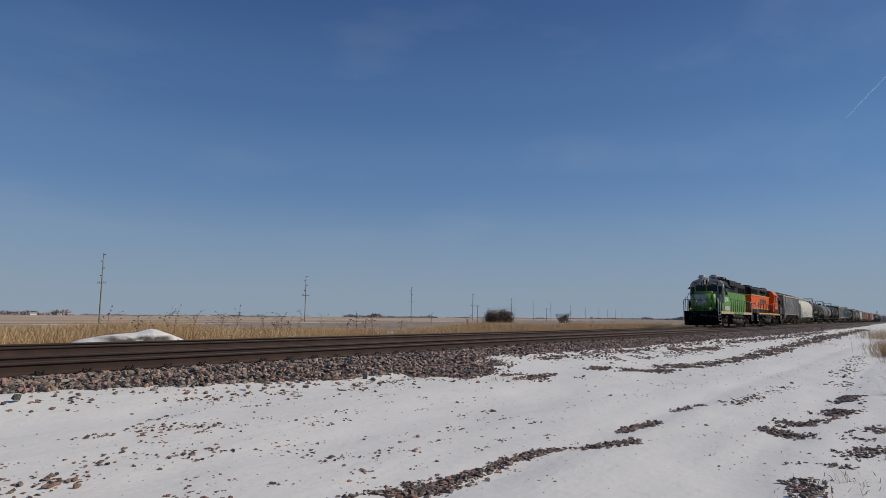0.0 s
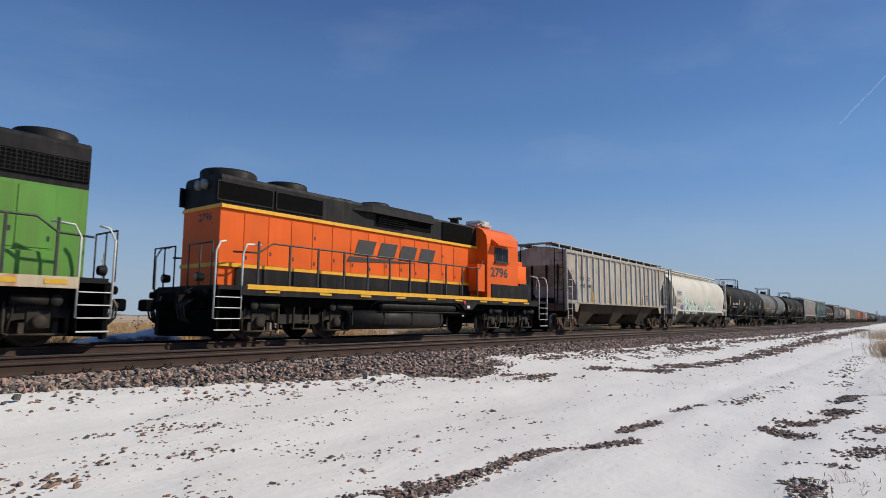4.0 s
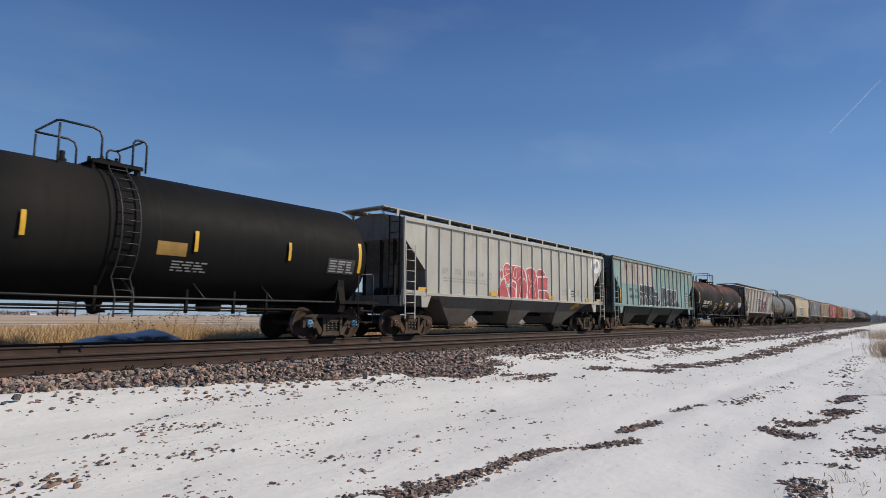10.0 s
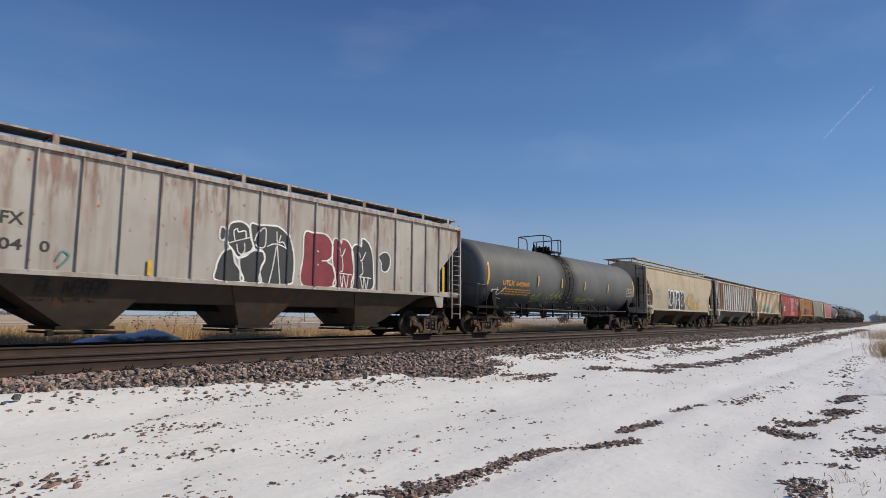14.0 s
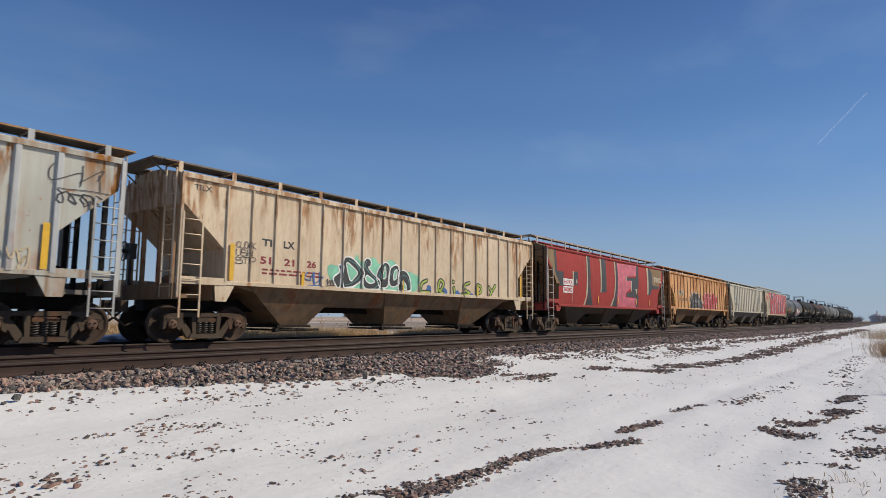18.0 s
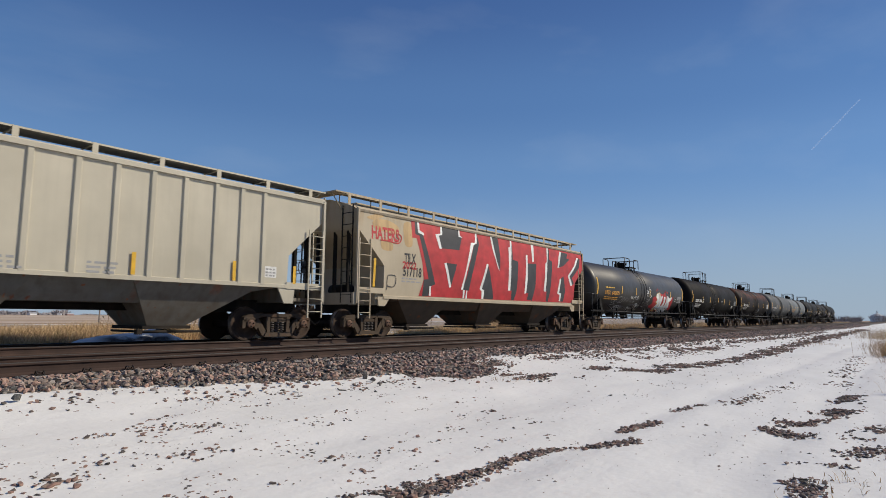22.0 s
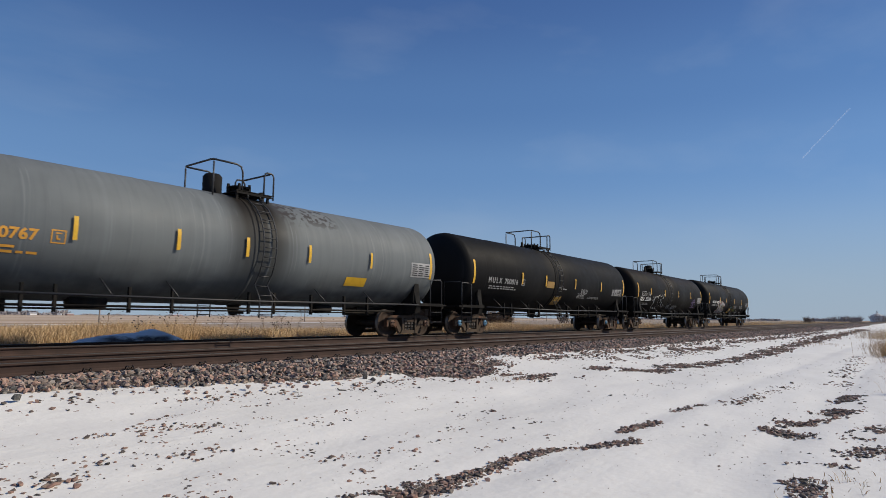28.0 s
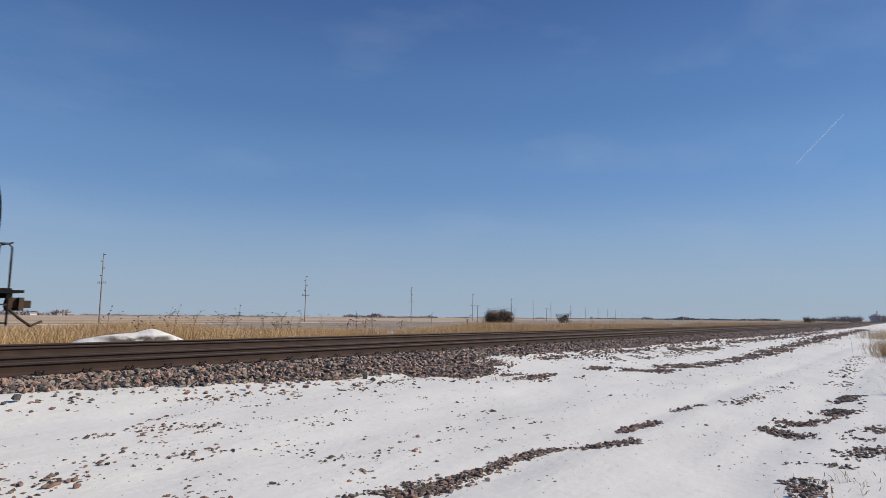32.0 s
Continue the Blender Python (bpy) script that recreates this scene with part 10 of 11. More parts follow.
    s.fill([(0.92, 1.81), (1.09, 1.76), (1.1, 1.55), (0.84, 1.55)], "g_blue", lift=0.003)
    s.fill([(1.77, 1.78), (1.98, 1.7), (2.03, 1.55), (1.75, 1.55)], "g_blue", lift=0.003)
    s.fill([(2.61, 1.7), (2.81, 1.59), (2.82, 1.55), (2.51, 1.55)], "g_blue", lift=0.003)
    s.fill([(3.53, 1.63), (3.7, 1.55), (3.66, 1.55), (3.45, 1.55)], "g_blue", lift=0.003)
    for path in ([(-3.65, 1.71), (-3.59, 1.76), (-3.6, 1.61), (-3.51, 1.74), (-3.48, 1.61), (-3.43, 1.75), (-3.38, 1.62), (-3.35, 1.73)],
                 [(-3.67, 1.56), (-3.32, 1.6)],):
        s.line(path, "g_black", 0.012)
    TRAIN.append(c)
    # 16: red smooth hopper with huge dark letters
    c, s = build_hopper(HALF[15], "hop_red", "hop_chute_shaded", "red smooth-sided covered hopper with huge dark graffiti letters", "smooth", walk_mat="hop_worn", end_mat="hop_brown_top", roof_mat="hop_brown_top")
    for t, z in (("HKRX", 2.36), ("500002", 1.98)):
        s.mark(rects([(-6.5, z - 0.04, -5.46, z + 0.28)]), M["g_white"], 0.018, "patch")
        s.fit(t, -6.44, -5.54, z + 0.01, z + 0.23, M["g_red"], 0.010, 0.021)
    s.fit("TIRIS", 6.1, 7.6, 3.1, 3.45, M["hop_tan"], 0.02, 0.010)
    s.bars((-2.5, 0.2, 3.0, 5.3), 1.5, 1.9)
    s.fill([(-7.98, 4.02), (-7.31, 4.02), (-7.3, 4.02), (-7.31, 2.98), (-7.16, 2.71), (-6.83, 2.38), (-7.17, 2.34), (-7.51, 2.95), (-7.92, 3.53)], "hop_brown_top", lift=0.003, sharp=True)
    s.fill([(5.4, 4.02), (7.99, 4.02), (7.01, 2.77), (5.9, 2.89), (5.91, 3.76)], "hop_brown_top", lift=0.003, sharp=True)
    s.fill([(0.23, 3.92), (3.29, 3.99), (3.14, 3.33), (1.51, 3.21), (1.5, 2.98), (2.25, 3), (2.26, 2.59), (1.45, 2.24), (1.39, 1.96), (2.21, 1.95), (3.09, 1.94), (3.07, 1.36), (0.19, 1.37), (0.04, 1.99), (0.25, 2.96)], "g_pink", lift=0.003, sharp=True)
    s.fill([(-7.3, 4.02), (-7.12, 4.02), (-7.11, 2.97), (-6.47, 2.97), (-6.46, 2.27), (-6.96, 2.25), (-6.83, 2.38), (-7.16, 2.71), (-7.31, 2.98)], "g_black", sharp=True)
    s.fill([(-5.36, 3.03), (-4.92, 3.08), (-4.91, 2.36), (-5.37, 2.38)], "g_black", sharp=True)
    s.fill([(-3.69, 4.02), (-3.38, 4.02), (-3.4, 3.22), (-3.46, 2.4), (-3.27, 1.78), (-3.06, 1.36), (-3.97, 1.37), (-3.73, 1.84), (-3.69, 2.73), (-3.71, 3.45)], "g_black", sharp=True)
    s.fill([(-1.96, 4.02), (-1.38, 4.02), (-1.4, 2.15), (-2.08, 2.09), (-1.98, 3.02)], "g_black", sharp=True)
    s.fill([(0.02, 3.96), (0.24, 3.96), (0.25, 3.07), (0.12, 1.99), (0.02, 1.57), (0.19, 1.37), (-0.6, 1.39), (-0.22, 1.87), (-0.07, 2.72)], "g_black", sharp=True)
    s.fill([(1.51, 3.15), (3.05, 3.23), (3.29, 3.99), (3.57, 4), (3.41, 2.68), (3.21, 2.19), (3.44, 2.08), (3.34, 1.36), (3.07, 1.37), (3.05, 2), (1.55, 1.99), (1.45, 2.21), (2.22, 2.3), (2.3, 3), (1.54, 2.96)], "g_black", sharp=True)
    s.fill([(5.28, 4.02), (5.91, 3.76), (5.9, 2.89), (7.25, 2.83), (7.2, 2.71), (5.74, 2.61), (5.43, 2.22), (4.97, 2.2)], "g_black", sharp=True)
    s.fill([(-5.49, 3.06), (-5.36, 3.08), (-5.4, 2.29), (-5.5, 2.28)], "hop_tan", lift=0.01, sharp=True)
    s.fill([(-3.83, 4.02), (-3.69, 4.02), (-3.76, 2.99), (-3.75, 2.1), (-3.98, 1.48), (-4.06, 1.36), (-4.2, 1.36), (-3.97, 1.82), (-3.89, 2.71)], "hop_tan", lift=0.01, sharp=True)
    s.fill([(-2.15, 4.02), (-1.99, 4.02), (-2.02, 2.92), (-2.09, 2.12), (-2.2, 2.11), (-2.17, 3)], "hop_tan", lift=0.01, sharp=True)
    s.fill([(-0.21, 4.02), (-0.03, 4.01), (-0.12, 2.92), (-0.18, 2.18), (-0.57, 1.39), (-0.81, 1.38), (-0.37, 1.96), (-0.21, 2.91)], "hop_tan", lift=0.01, sharp=True)
    s.fill([(4.97, 4.02), (5.25, 4.02), (5.11, 2.24), (4.9, 2.23)], "hop_tan", lift=0.01, sharp=True)
    s.fill([(-5.11, 2.65), (-5, 2.67), (-5.01, 2.46), (-5.11, 2.45)], "hop_tan", lift=0.01, sharp=True)
    s.fill([(2.87, 2.5), (3.19, 2.52), (3.1, 2.18)], "hop_tan", lift=0.01, sharp=True)
    s.fill([(2.2, 2.98), (2.34, 2.99), (2.28, 2.36), (2.15, 2.35)], "hop_tan", lift=0.01, sharp=True)
    s.fill([(1.41, 3.22), (1.54, 3.23), (1.51, 2.96), (1.38, 2.97)], "hop_tan", lift=0.01, sharp=True)
    for path in ([(-5.47, 2.29), (-5.49, 1.8), (-5.48, 1.36)],
                 [(-5.47, 2.13), (-5.53, 2.04)],):
        s.line(path, "hop_tan", 0.012)
    TRAIN.append(c)
    # 17: orange rusty hopper
    c, s = build_hopper(HALF[16], "hop_orange", "chute_rust", "orange-brown heavily rusted covered hopper with grey and red graffiti", ribs=18, rib_w=0.06, walk_mat="hop_orange")
    for t, x in (("TI", -5.84), ("LX", -5.16)):
        s.mark(rects([(x - 0.05, 2.46, x + 0.42, 2.82)]), M["hop_tan"], 0.003, "patch")
        s.fit(t, x, x + 0.36, 2.52, 2.76, M["black"], 0.012)
    for t, x in (("51", -5.84), ("22", -5.16), ("49", -4.42)):
        s.fit(t, x, x + 0.36, 2.04, 2.27, M["g_black"], 0.014)
    s.bars((-7.0, 7.1), 1.7, 2.6, 0.11)
    s.bars((-3.6,), 1.54, 2.04, 0.10)
    s.fill([(-3.39, 1.55), (-3.37, 1.74), (-3.26, 1.96), (-3.35, 2.13), (-3.36, 2.38), (-3.26, 2.57), (-3.21, 2.4), (-3.08, 2.33), (-2.9, 2.44), (-2.83, 2.58), (-2.86, 2.82), (-2.71, 2.75), (-2.59, 2.61), (-2.38, 2.79), (-2.06, 2.84), (-1.82, 2.73), (-1.68, 2.74), (-1.39, 2.76), (-1.18, 2.68), (-1.03, 2.78), (-0.93, 2.79), (-0.97, 2.59), (-0.83, 2.4), (-0.64, 2.5), (-0.58, 2.78), (-0.38, 2.65), (-0.39, 2.37), (-0.13, 2.19), (0.08, 1.95), (0.07, 1.55), (-1.37, 1.55), (-2.31, 1.55)], "g_black", "g_white", 0.017)
    for path in ([(-3.06, 2.22), (-2.88, 2.35), (-2.62, 2.36), (-2.44, 2.17), (-2.34, 1.82), (-2.38, 1.55)],
                 [(-3.26, 1.94), (-3.15, 2.06), (-2.99, 2.13), (-2.78, 2.15)],
                 [(-2.59, 2.61), (-2.58, 2.36)],
                 [(-1.82, 2.73), (-1.76, 2.47), (-1.89, 2.15), (-2.11, 2.01), (-2.23, 2.01), (-2.35, 2.13)],
                 [(-2.22, 1.96), (-1.78, 1.55)],
                 [(-1.33, 2.62), (-1.35, 2.08), (-1.34, 1.58)],
                 [(-1.74, 2.07), (-1.07, 2.08)],
                 [(-1.54, 2.33), (-1.21, 1.78)],
                 [(-1.21, 2.31), (-1.61, 1.79)],
                 [(-1.39, 2.76), (-1.12, 2.54), (-1.01, 2.16), (-1.08, 1.77), (-1.25, 1.55)],
                 [(-0.97, 2.04), (-0.76, 1.99), (-0.41, 2.19), (-0.25, 2.2)],
                 [(-0.94, 2.02), (-0.63, 1.55)],
                 [(-0.62, 1.95), (-0.66, 1.7)],
                 [(-2.17, 2.44), (-2.14, 2.42)],
                 [(-0.77, 2.21), (-0.74, 2.21)],):
        s.line(path, "g_white", 0.012)
    s.fill([(0.12, 2.34), (0.14, 2.55), (0.29, 2.62), (0.44, 2.58), (0.45, 2.27), (0.22, 2.17)], "g_red", "g_white", 0.015)
    s.fill([(0.13, 1.55), (0.11, 1.85), (0.22, 2.01), (0.52, 2.19), (0.5, 2.62), (0.61, 2.82), (0.86, 2.87), (1.06, 2.78), (1.25, 2.86), (1.79, 2.89), (2.04, 2.69), (2.14, 2.82), (2.35, 2.9), (2.65, 2.84), (2.84, 2.68), (3.03, 2.88), (3.34, 2.96), (3.67, 2.86), (3.71, 2.67), (3.96, 2.6), (3.89, 1.98), (4.11, 1.81), (4.19, 1.55), (1.5, 1.55)], "g_red", "g_white", 0.015)
    s.fill([(4.06, 2.24), (4.05, 2.58), (4.26, 2.73), (4.52, 2.62), (4.6, 2.34), (4.45, 2.04), (4.19, 2.06)], "g_red", "g_white", 0.015)
    for path in ([(0.45, 2.21), (1.1, 2.57)],
                 [(0.63, 2.34), (0.53, 2.54), (0.62, 2.68), (0.74, 2.67), (0.9, 2.68), (0.97, 2.56)],
                 [(0.7, 2.29), (0.83, 2.08), (0.98, 2.18), (0.98, 2.37)],
                 [(0.52, 2.14), (0.74, 1.89), (0.82, 1.55)],
                 [(0.83, 1.95), (1.21, 2.06), (1.38, 1.82), (1.43, 1.55)],
                 [(1.09, 2.79), (1.27, 2.31), (1.38, 2.04)],
                 [(1.45, 2.85), (1.46, 2.38), (1.3, 2.26)],
                 [(1.46, 2.44), (1.73, 2.55), (1.97, 2.48)],
                 [(1.72, 2.74), (1.74, 2.35), (1.89, 1.55)],
                 [(1.74, 2.35), (1.6, 1.55)],
                 [(2.04, 2.69), (2.2, 2.16), (2.17, 1.55)],
                 [(2.29, 2.54), (2.36, 2.32), (2.48, 2.36), (2.47, 2.56)],
                 [(2.55, 2.57), (2.59, 2.34), (2.7, 2.37), (2.7, 2.55)],
                 [(2.31, 1.82), (2.49, 2.12), (2.79, 1.91)],
                 [(2.84, 2.68), (2.94, 2.1), (2.92, 1.55)],
                 [(2.88, 2.57), (3.71, 2.64)],
                 [(2.98, 1.92), (3.94, 1.95)],
                 [(3.57, 1.87), (3.61, 1.55)],):
        s.line(path, "g_white", 0.011)
    TRAIN.append(c)
    # 18: clean cream hopper
    c, s = build_hopper(HALF[17], "hop_clean", "chute_clean_shaded", "clean cream ribbed covered hopper", ribs=17, rib_w=0.16, walk_mat="hop_clean")
    for t, x in (("IF", -6.1), ("RX", -5.38)):
        s.mark(rects([(x - 0.05, 2.56, x + 0.48, 2.94)]), M["rib_grey"], 0.003, "patch")
        s.fit(t, x, x + 0.40, 2.62, 2.87, M["black"], 0.012)
    s.fit("80", -6.15, -5.83, 2.12, 2.35, M["black"], 0.012)
    s.fit("059", -5.43, -4.92, 2.12, 2.35, M["black"], 0.012)
    s.small_print(-6.1, 1.92, 2, 1.6, M["grey"], 9, 0.05)
    s.plate(-4.3, 2.15, 0.3, M["grey"])
    s.bars((-7.0, 7.1, -3.4, -0.1, 2.9, 5.3), 1.56, 2.06)
    s.small_print(0.2, 1.75, 3, 0.6, M["grey"], 10, 0.05)
    s.small_print(2.0, 1.75, 3, 0.6, M["grey"], 11, 0.05)
    s.placard(6.2, 1.7, 0.35, 0.3, M["white"], M["grey"], 5, 3)
    TRAIN.append(c)
    # 19: tan smooth hopper covered by red letters
    c, s = build_hopper(HALF[18], "hop_tan", "hop_chute_shaded", "tan smooth-sided covered hopper painted over with huge red letters", "smooth", walk_mat="hop_tan")
    s.fit("HATERS", -7.47, -6.18, 3.16, 3.61, M["g_red"], 0.012)
    s.fit("TILX", -5.91, -5.31, 2.47, 2.84, M["black"], 0.012)
    s.fit("2022", -5.99, -5.27, 2.3, 2.56, M["g_red"], 0.012)
    s.fit("517118", -5.95, -4.99, 2.04, 2.38, M["black"], 0.012)
    s.small_print(-6.0, 1.95, 2, 0.9, M["grey"], 6, 0.05)
    s.bars((-7.35,), 1.63, 2.54, 0.10)
    s.fill([(-5.52, 4.02), (-3.9, 4.02), (-1.74, 4.02), (1.13, 4.02), (4.23, 4.02), (8.04, 3.97), (8.01, 3.19), (7.08, 2.45), (6.96, 1.45), (4.29, 1.43), (-1.18, 1.41), (-5.07, 1.4), (-4.85, 1.99), (-4.97, 2.62), (-5.27, 3.42), (-5.51, 3.41)], "g_red", lift=0.003, sharp=True)
    s.fill([(-5.34, 4.02), (-5.22, 4.02), (-5.19, 3.66), (-4.91, 3.56), (-4.57, 2.75), (-4.2, 1.85), (-4.53, 1.75), (-4.53, 1.43), (-4.88, 1.41), (-4.85, 1.99), (-4.59, 2.02), (-4.87, 2.79), (-5.11, 3.52), (-5.33, 3.56)], "g_black", sharp=True)
    s.fill([(-3.81, 4.02), (-2.79, 4.02), (-2.78, 3.77), (-2.59, 3.74), (-2.77, 3.23), (-3.87, 3.19), (-4.04, 3.66), (-3.81, 3.7)], "g_black", sharp=True)
    s.fill([(-3.58, 2.68), (-2.93, 2.67), (-3.27, 1.8)], "g_black", sharp=True)
    s.fill([(-1.58, 4.02), (-1.43, 3.63), (-1.95, 2.29), (-2.1, 1.71), (-2.55, 1.72), (-2.29, 2.22), (-1.8, 3.53), (-1.59, 3.6)], "g_black", sharp=True)
    s.fill([(-0.52, 4.02), (-0.04, 4.02), (0.1, 3.26), (0.07, 2.62), (-0.35, 3.31)], "g_black", sharp=True)
    s.fill([(-0.8, 2.82), (-0.45, 1.81), (-0.34, 1.42), (-1.13, 1.43), (-1.14, 1.77), (-1.34, 1.8)], "g_black", sharp=True)
    s.fill([(0.96, 3.92), (1.09, 3.81), (1.11, 3.18), (1.55, 3.13), (1.45, 1.87), (1.26, 1.43), (1.03, 1.44), (1.02, 1.84), (0.81, 1.83), (0.91, 3.06)], "g_black", sharp=True)
    s.fill([(2.32, 3.11), (3.14, 3.14), (3.06, 2.07), (2.81, 1.45), (2.35, 1.49), (2.47, 1.77), (2.16, 1.8)], "g_black", sharp=True)
    s.fill([(4.3, 3.92), (4.47, 3.89), (4.41, 3.45), (4.72, 3.37), (4.49, 1.93), (4.29, 1.43), (4.11, 1.47), (4.14, 1.91), (3.92, 1.92), (4.18, 3.31)], "g_black", sharp=True)
    s.fill([(5.69, 3.92), (6.39, 3.91), (6.27, 3.66), (6.58, 3.63), (5.85, 3.24), (5.36, 3.13), (5.58, 3.71)], "g_black", sharp=True)
    s.fill([(5.55, 2.6), (5.84, 2.74), (6.04, 2.01), (5.85, 1.46), (5.55, 1.5), (5.6, 1.87), (5.35, 1.91)], "g_black", sharp=True)
    s.fill([(7.56, 3.78), (7.78, 3.74), (7.63, 3.28), (6.76, 2.69), (6.97, 2.45), (6.77, 2.31), (6.48, 2.79), (7.19, 3.31)], "g_black", sharp=True)
    s.fill([(-5.22, 4.02), (-5.11, 4.02), (-5.1, 3.72), (-4.88, 3.64), (-4.87, 3.55), (-5.19, 3.63)], "g_white", lift=0.01, sharp=True)
    s.fill([(-4.53, 1.77), (-4.43, 1.78), (-4.41, 1.43), (-4.51, 1.43)], "g_white", lift=0.01, sharp=True)
    s.fill([(-3.91, 4.02), (-3.81, 4.02), (-3.81, 3.7), (-4.02, 3.65), (-3.86, 3.17), (-4, 3.17), (-4.22, 3.67), (-3.92, 3.74)], "g_white", lift=0.01, sharp=True)
    s.fill([(-2.79, 4.02), (-2.72, 4.02), (-2.72, 3.8), (-2.55, 3.75), (-2.62, 3.72), (-2.81, 3.76)], "g_white", lift=0.01, sharp=True)
    s.fill([(-3.72, 2.66), (-3.58, 2.68), (-3.25, 1.8), (-3.37, 1.77)], "g_white", lift=0.01, sharp=True)
    s.fill([(-1.69, 4.02), (-1.57, 4.02), (-1.6, 3.6), (-1.81, 3.53), (-2.29, 2.42), (-2.5, 1.73), (-2.63, 1.72), (-2.4, 2.34), (-2, 3.59), (-1.72, 3.63)], "g_white", lift=0.01, sharp=True)
    s.fill([(-0.61, 4.02), (-0.49, 4.02), (-0.29, 3.31), (0.04, 2.59), (-0.1, 2.75), (-0.47, 3.48)], "g_white", lift=0.01, sharp=True)
    s.fill([(-0.92, 2.85), (-0.79, 2.83), (-1.23, 1.81), (-1.06, 1.77), (-1.07, 1.41), (-1.21, 1.42), (-1.24, 1.71), (-1.39, 1.8)], "g_white", lift=0.01, sharp=True)
    s.fill([(0.93, 4), (1.06, 3.98), (0.97, 3.07), (0.91, 1.82), (0.73, 1.83), (0.77, 3.04), (0.78, 3.68), (0.91, 3.72)], "g_white", lift=0.01, sharp=True)
    s.fill([(2.22, 3.48), (2.37, 3.5), (2.36, 2.46), (2.26, 1.76), (2.1, 1.75), (2.18, 2.66)], "g_white", lift=0.01, sharp=True)
    s.fill([(2.74, 4.02), (2.97, 4.02), (2.94, 3.23), (2.78, 3.21)], "g_white", lift=0.01, sharp=True)
    s.fill([(4.22, 4.02), (4.36, 4), (4.21, 3.25), (4.04, 1.91), (3.85, 1.92), (4.01, 3.23), (4.15, 3.31)], "g_white", lift=0.01, sharp=True)
    s.fill([(5.54, 3.93), (5.71, 3.93), (5.6, 3.69), (5.38, 3.13), (5.23, 3.13), (5.4, 3.66)], "g_white", lift=0.01, sharp=True)
    s.fill([(5.42, 2.56), (5.59, 2.62), (5.4, 1.92), (5.62, 1.87), (5.55, 1.5), (5.4, 1.5), (5.43, 1.8), (5.2, 1.87)], "g_white", lift=0.01, sharp=True)
    s.fill([(-2.49, 1.73), (-2.39, 1.72), (-2.38, 1.41), (-2.48, 1.4)], "g_white", lift=0.01, sharp=True)
    s.fill([(-2.29, 1.7), (-2.21, 1.71), (-2.21, 1.4), (-2.3, 1.39)], "g_white", lift=0.01, sharp=True)
    s.fill([(7.38, 3.79), (7.58, 3.77), (7.19, 3.29), (6.51, 2.77), (6.79, 2.31), (6.58, 2.29), (6.3, 2.78), (7.04, 3.33)], "g_white", lift=0.01, sharp=True)
    s.fill([(-7.37, 3.78), (-6.72, 3.86), (-6.19, 3.69), (-6.27, 3.45), (-6.7, 3.44), (-7.33, 3.52)], "rust_spray", lift=0.003)
    s.fill([(-7.03, 3.17), (-6.56, 3.19), (-6.51, 2.88), (-6.98, 2.87)], "rust_spray", lift=0.003)
    s.fill([(-5.93, 3.81), (-5.56, 3.89), (-5.5, 3.15), (-5.87, 3.13)], "rust_spray", lift=0.003)
    s.fill([(-7.67, 3.84), (-7.13, 4.02), (-6.9, 3.96), (-7.34, 3.79)], "rust_spray", lift=0.003)
    for path in ([(-7.08, 3.16), (-6.68, 3.16), (-6.25, 3.13), (-6.1, 3.23), (-6.07, 3.38), (-6.24, 3.46), (-6.3, 3.36), (-6.17, 3.29)],):
        s.line(path, "g_red", 0.019)
    for path in ([(-6.7, 2), (-6.69, 1.7), (-6.35, 1.69), (-6.32, 2.02), (-6.68, 2.04)],
                 [(-6.69, 1.7), (-6.72, 1.56)],):
        s.line(path, "g_black", 0.012)
    TRAIN.append(c)
    # 20: black tank with red and white letters
    c, s = build_tank_car(HALF[19], "tank_black_old", "black tank car with white tags and red and white graffiti", big=False, hoop=0.85)
    s.fit("UTLX", -6.53, -5.75, 2.05, 2.28, M["orange_text"], 0.012)
    s.fit("642876", -5.55, -4.45, 2.05, 2.28, M["orange_text"], 0.010)
    s.small_print(-6.5, 2.42, 1, 1.2, M["yellow"], 2, 0.07)
    s.small_print(-6.5, 1.88, 2, 2.0, M["orange_text"], 3, 0.05)
    s.bars((-4.2, -1.9, 0.5), 2.15, 2.6)
    s.fill([(1.08, 1.5), (1.45, 1.73), (1.26, 2.01), (1.51, 2.18), (1.98, 2.19), (2.52, 2.43), (3.13, 2.35), (3.43, 2.48), (3.77, 2.34), (4.15, 2.1), (4.88, 2.01), (5.37, 2.3), (5.4, 1.68), (5.7, 1.41), (5.21, 1.25), (4.11, 1.2), (3.05, 1.2), (2.32, 1.22), (1.76, 1.38)], "g_red", lift=0.003)
    s.fill([(3.66, 2.54), (3.75, 2.63), (3.85, 2.55), (3.76, 2.46)], "g_red", lift=0.004)
    s.fill([(4.01, 2.51), (4.09, 2.59), (4.18, 2.53), (4.09, 2.45)], "g_red", lift=0.004)
    s.fill([(3.03, 2.31), (3.12, 2.41), (3.24, 2.33), (3.15, 2.23)], "g_red", lift=0.004)
    s.fill([(1.83, 2.58), (1.91, 2.66), (1.99, 2.59), (1.91, 2.51)], "g_red", lift=0.004)
    s.fill([(1.97, 2.69), (2.03, 2.75), (2.09, 2.7), (2.03, 2.64)], "g_red", lift=0.004)
    s.fill([(3.32, 2.37), (3.47, 2.52), (3.64, 2.4), (3.5, 2.25)], "g_red", lift=0.004)
    s.fill([(2.31, 2.63), (2.37, 2.69), (2.42, 2.64), (2.37, 2.58)], "g_red", lift=0.004)
    s.fill([(2.28, 1.2), (2.75, 1.2), (2.83, 1.33), (2.31, 1.39)], "g_gold", lift=0.006)
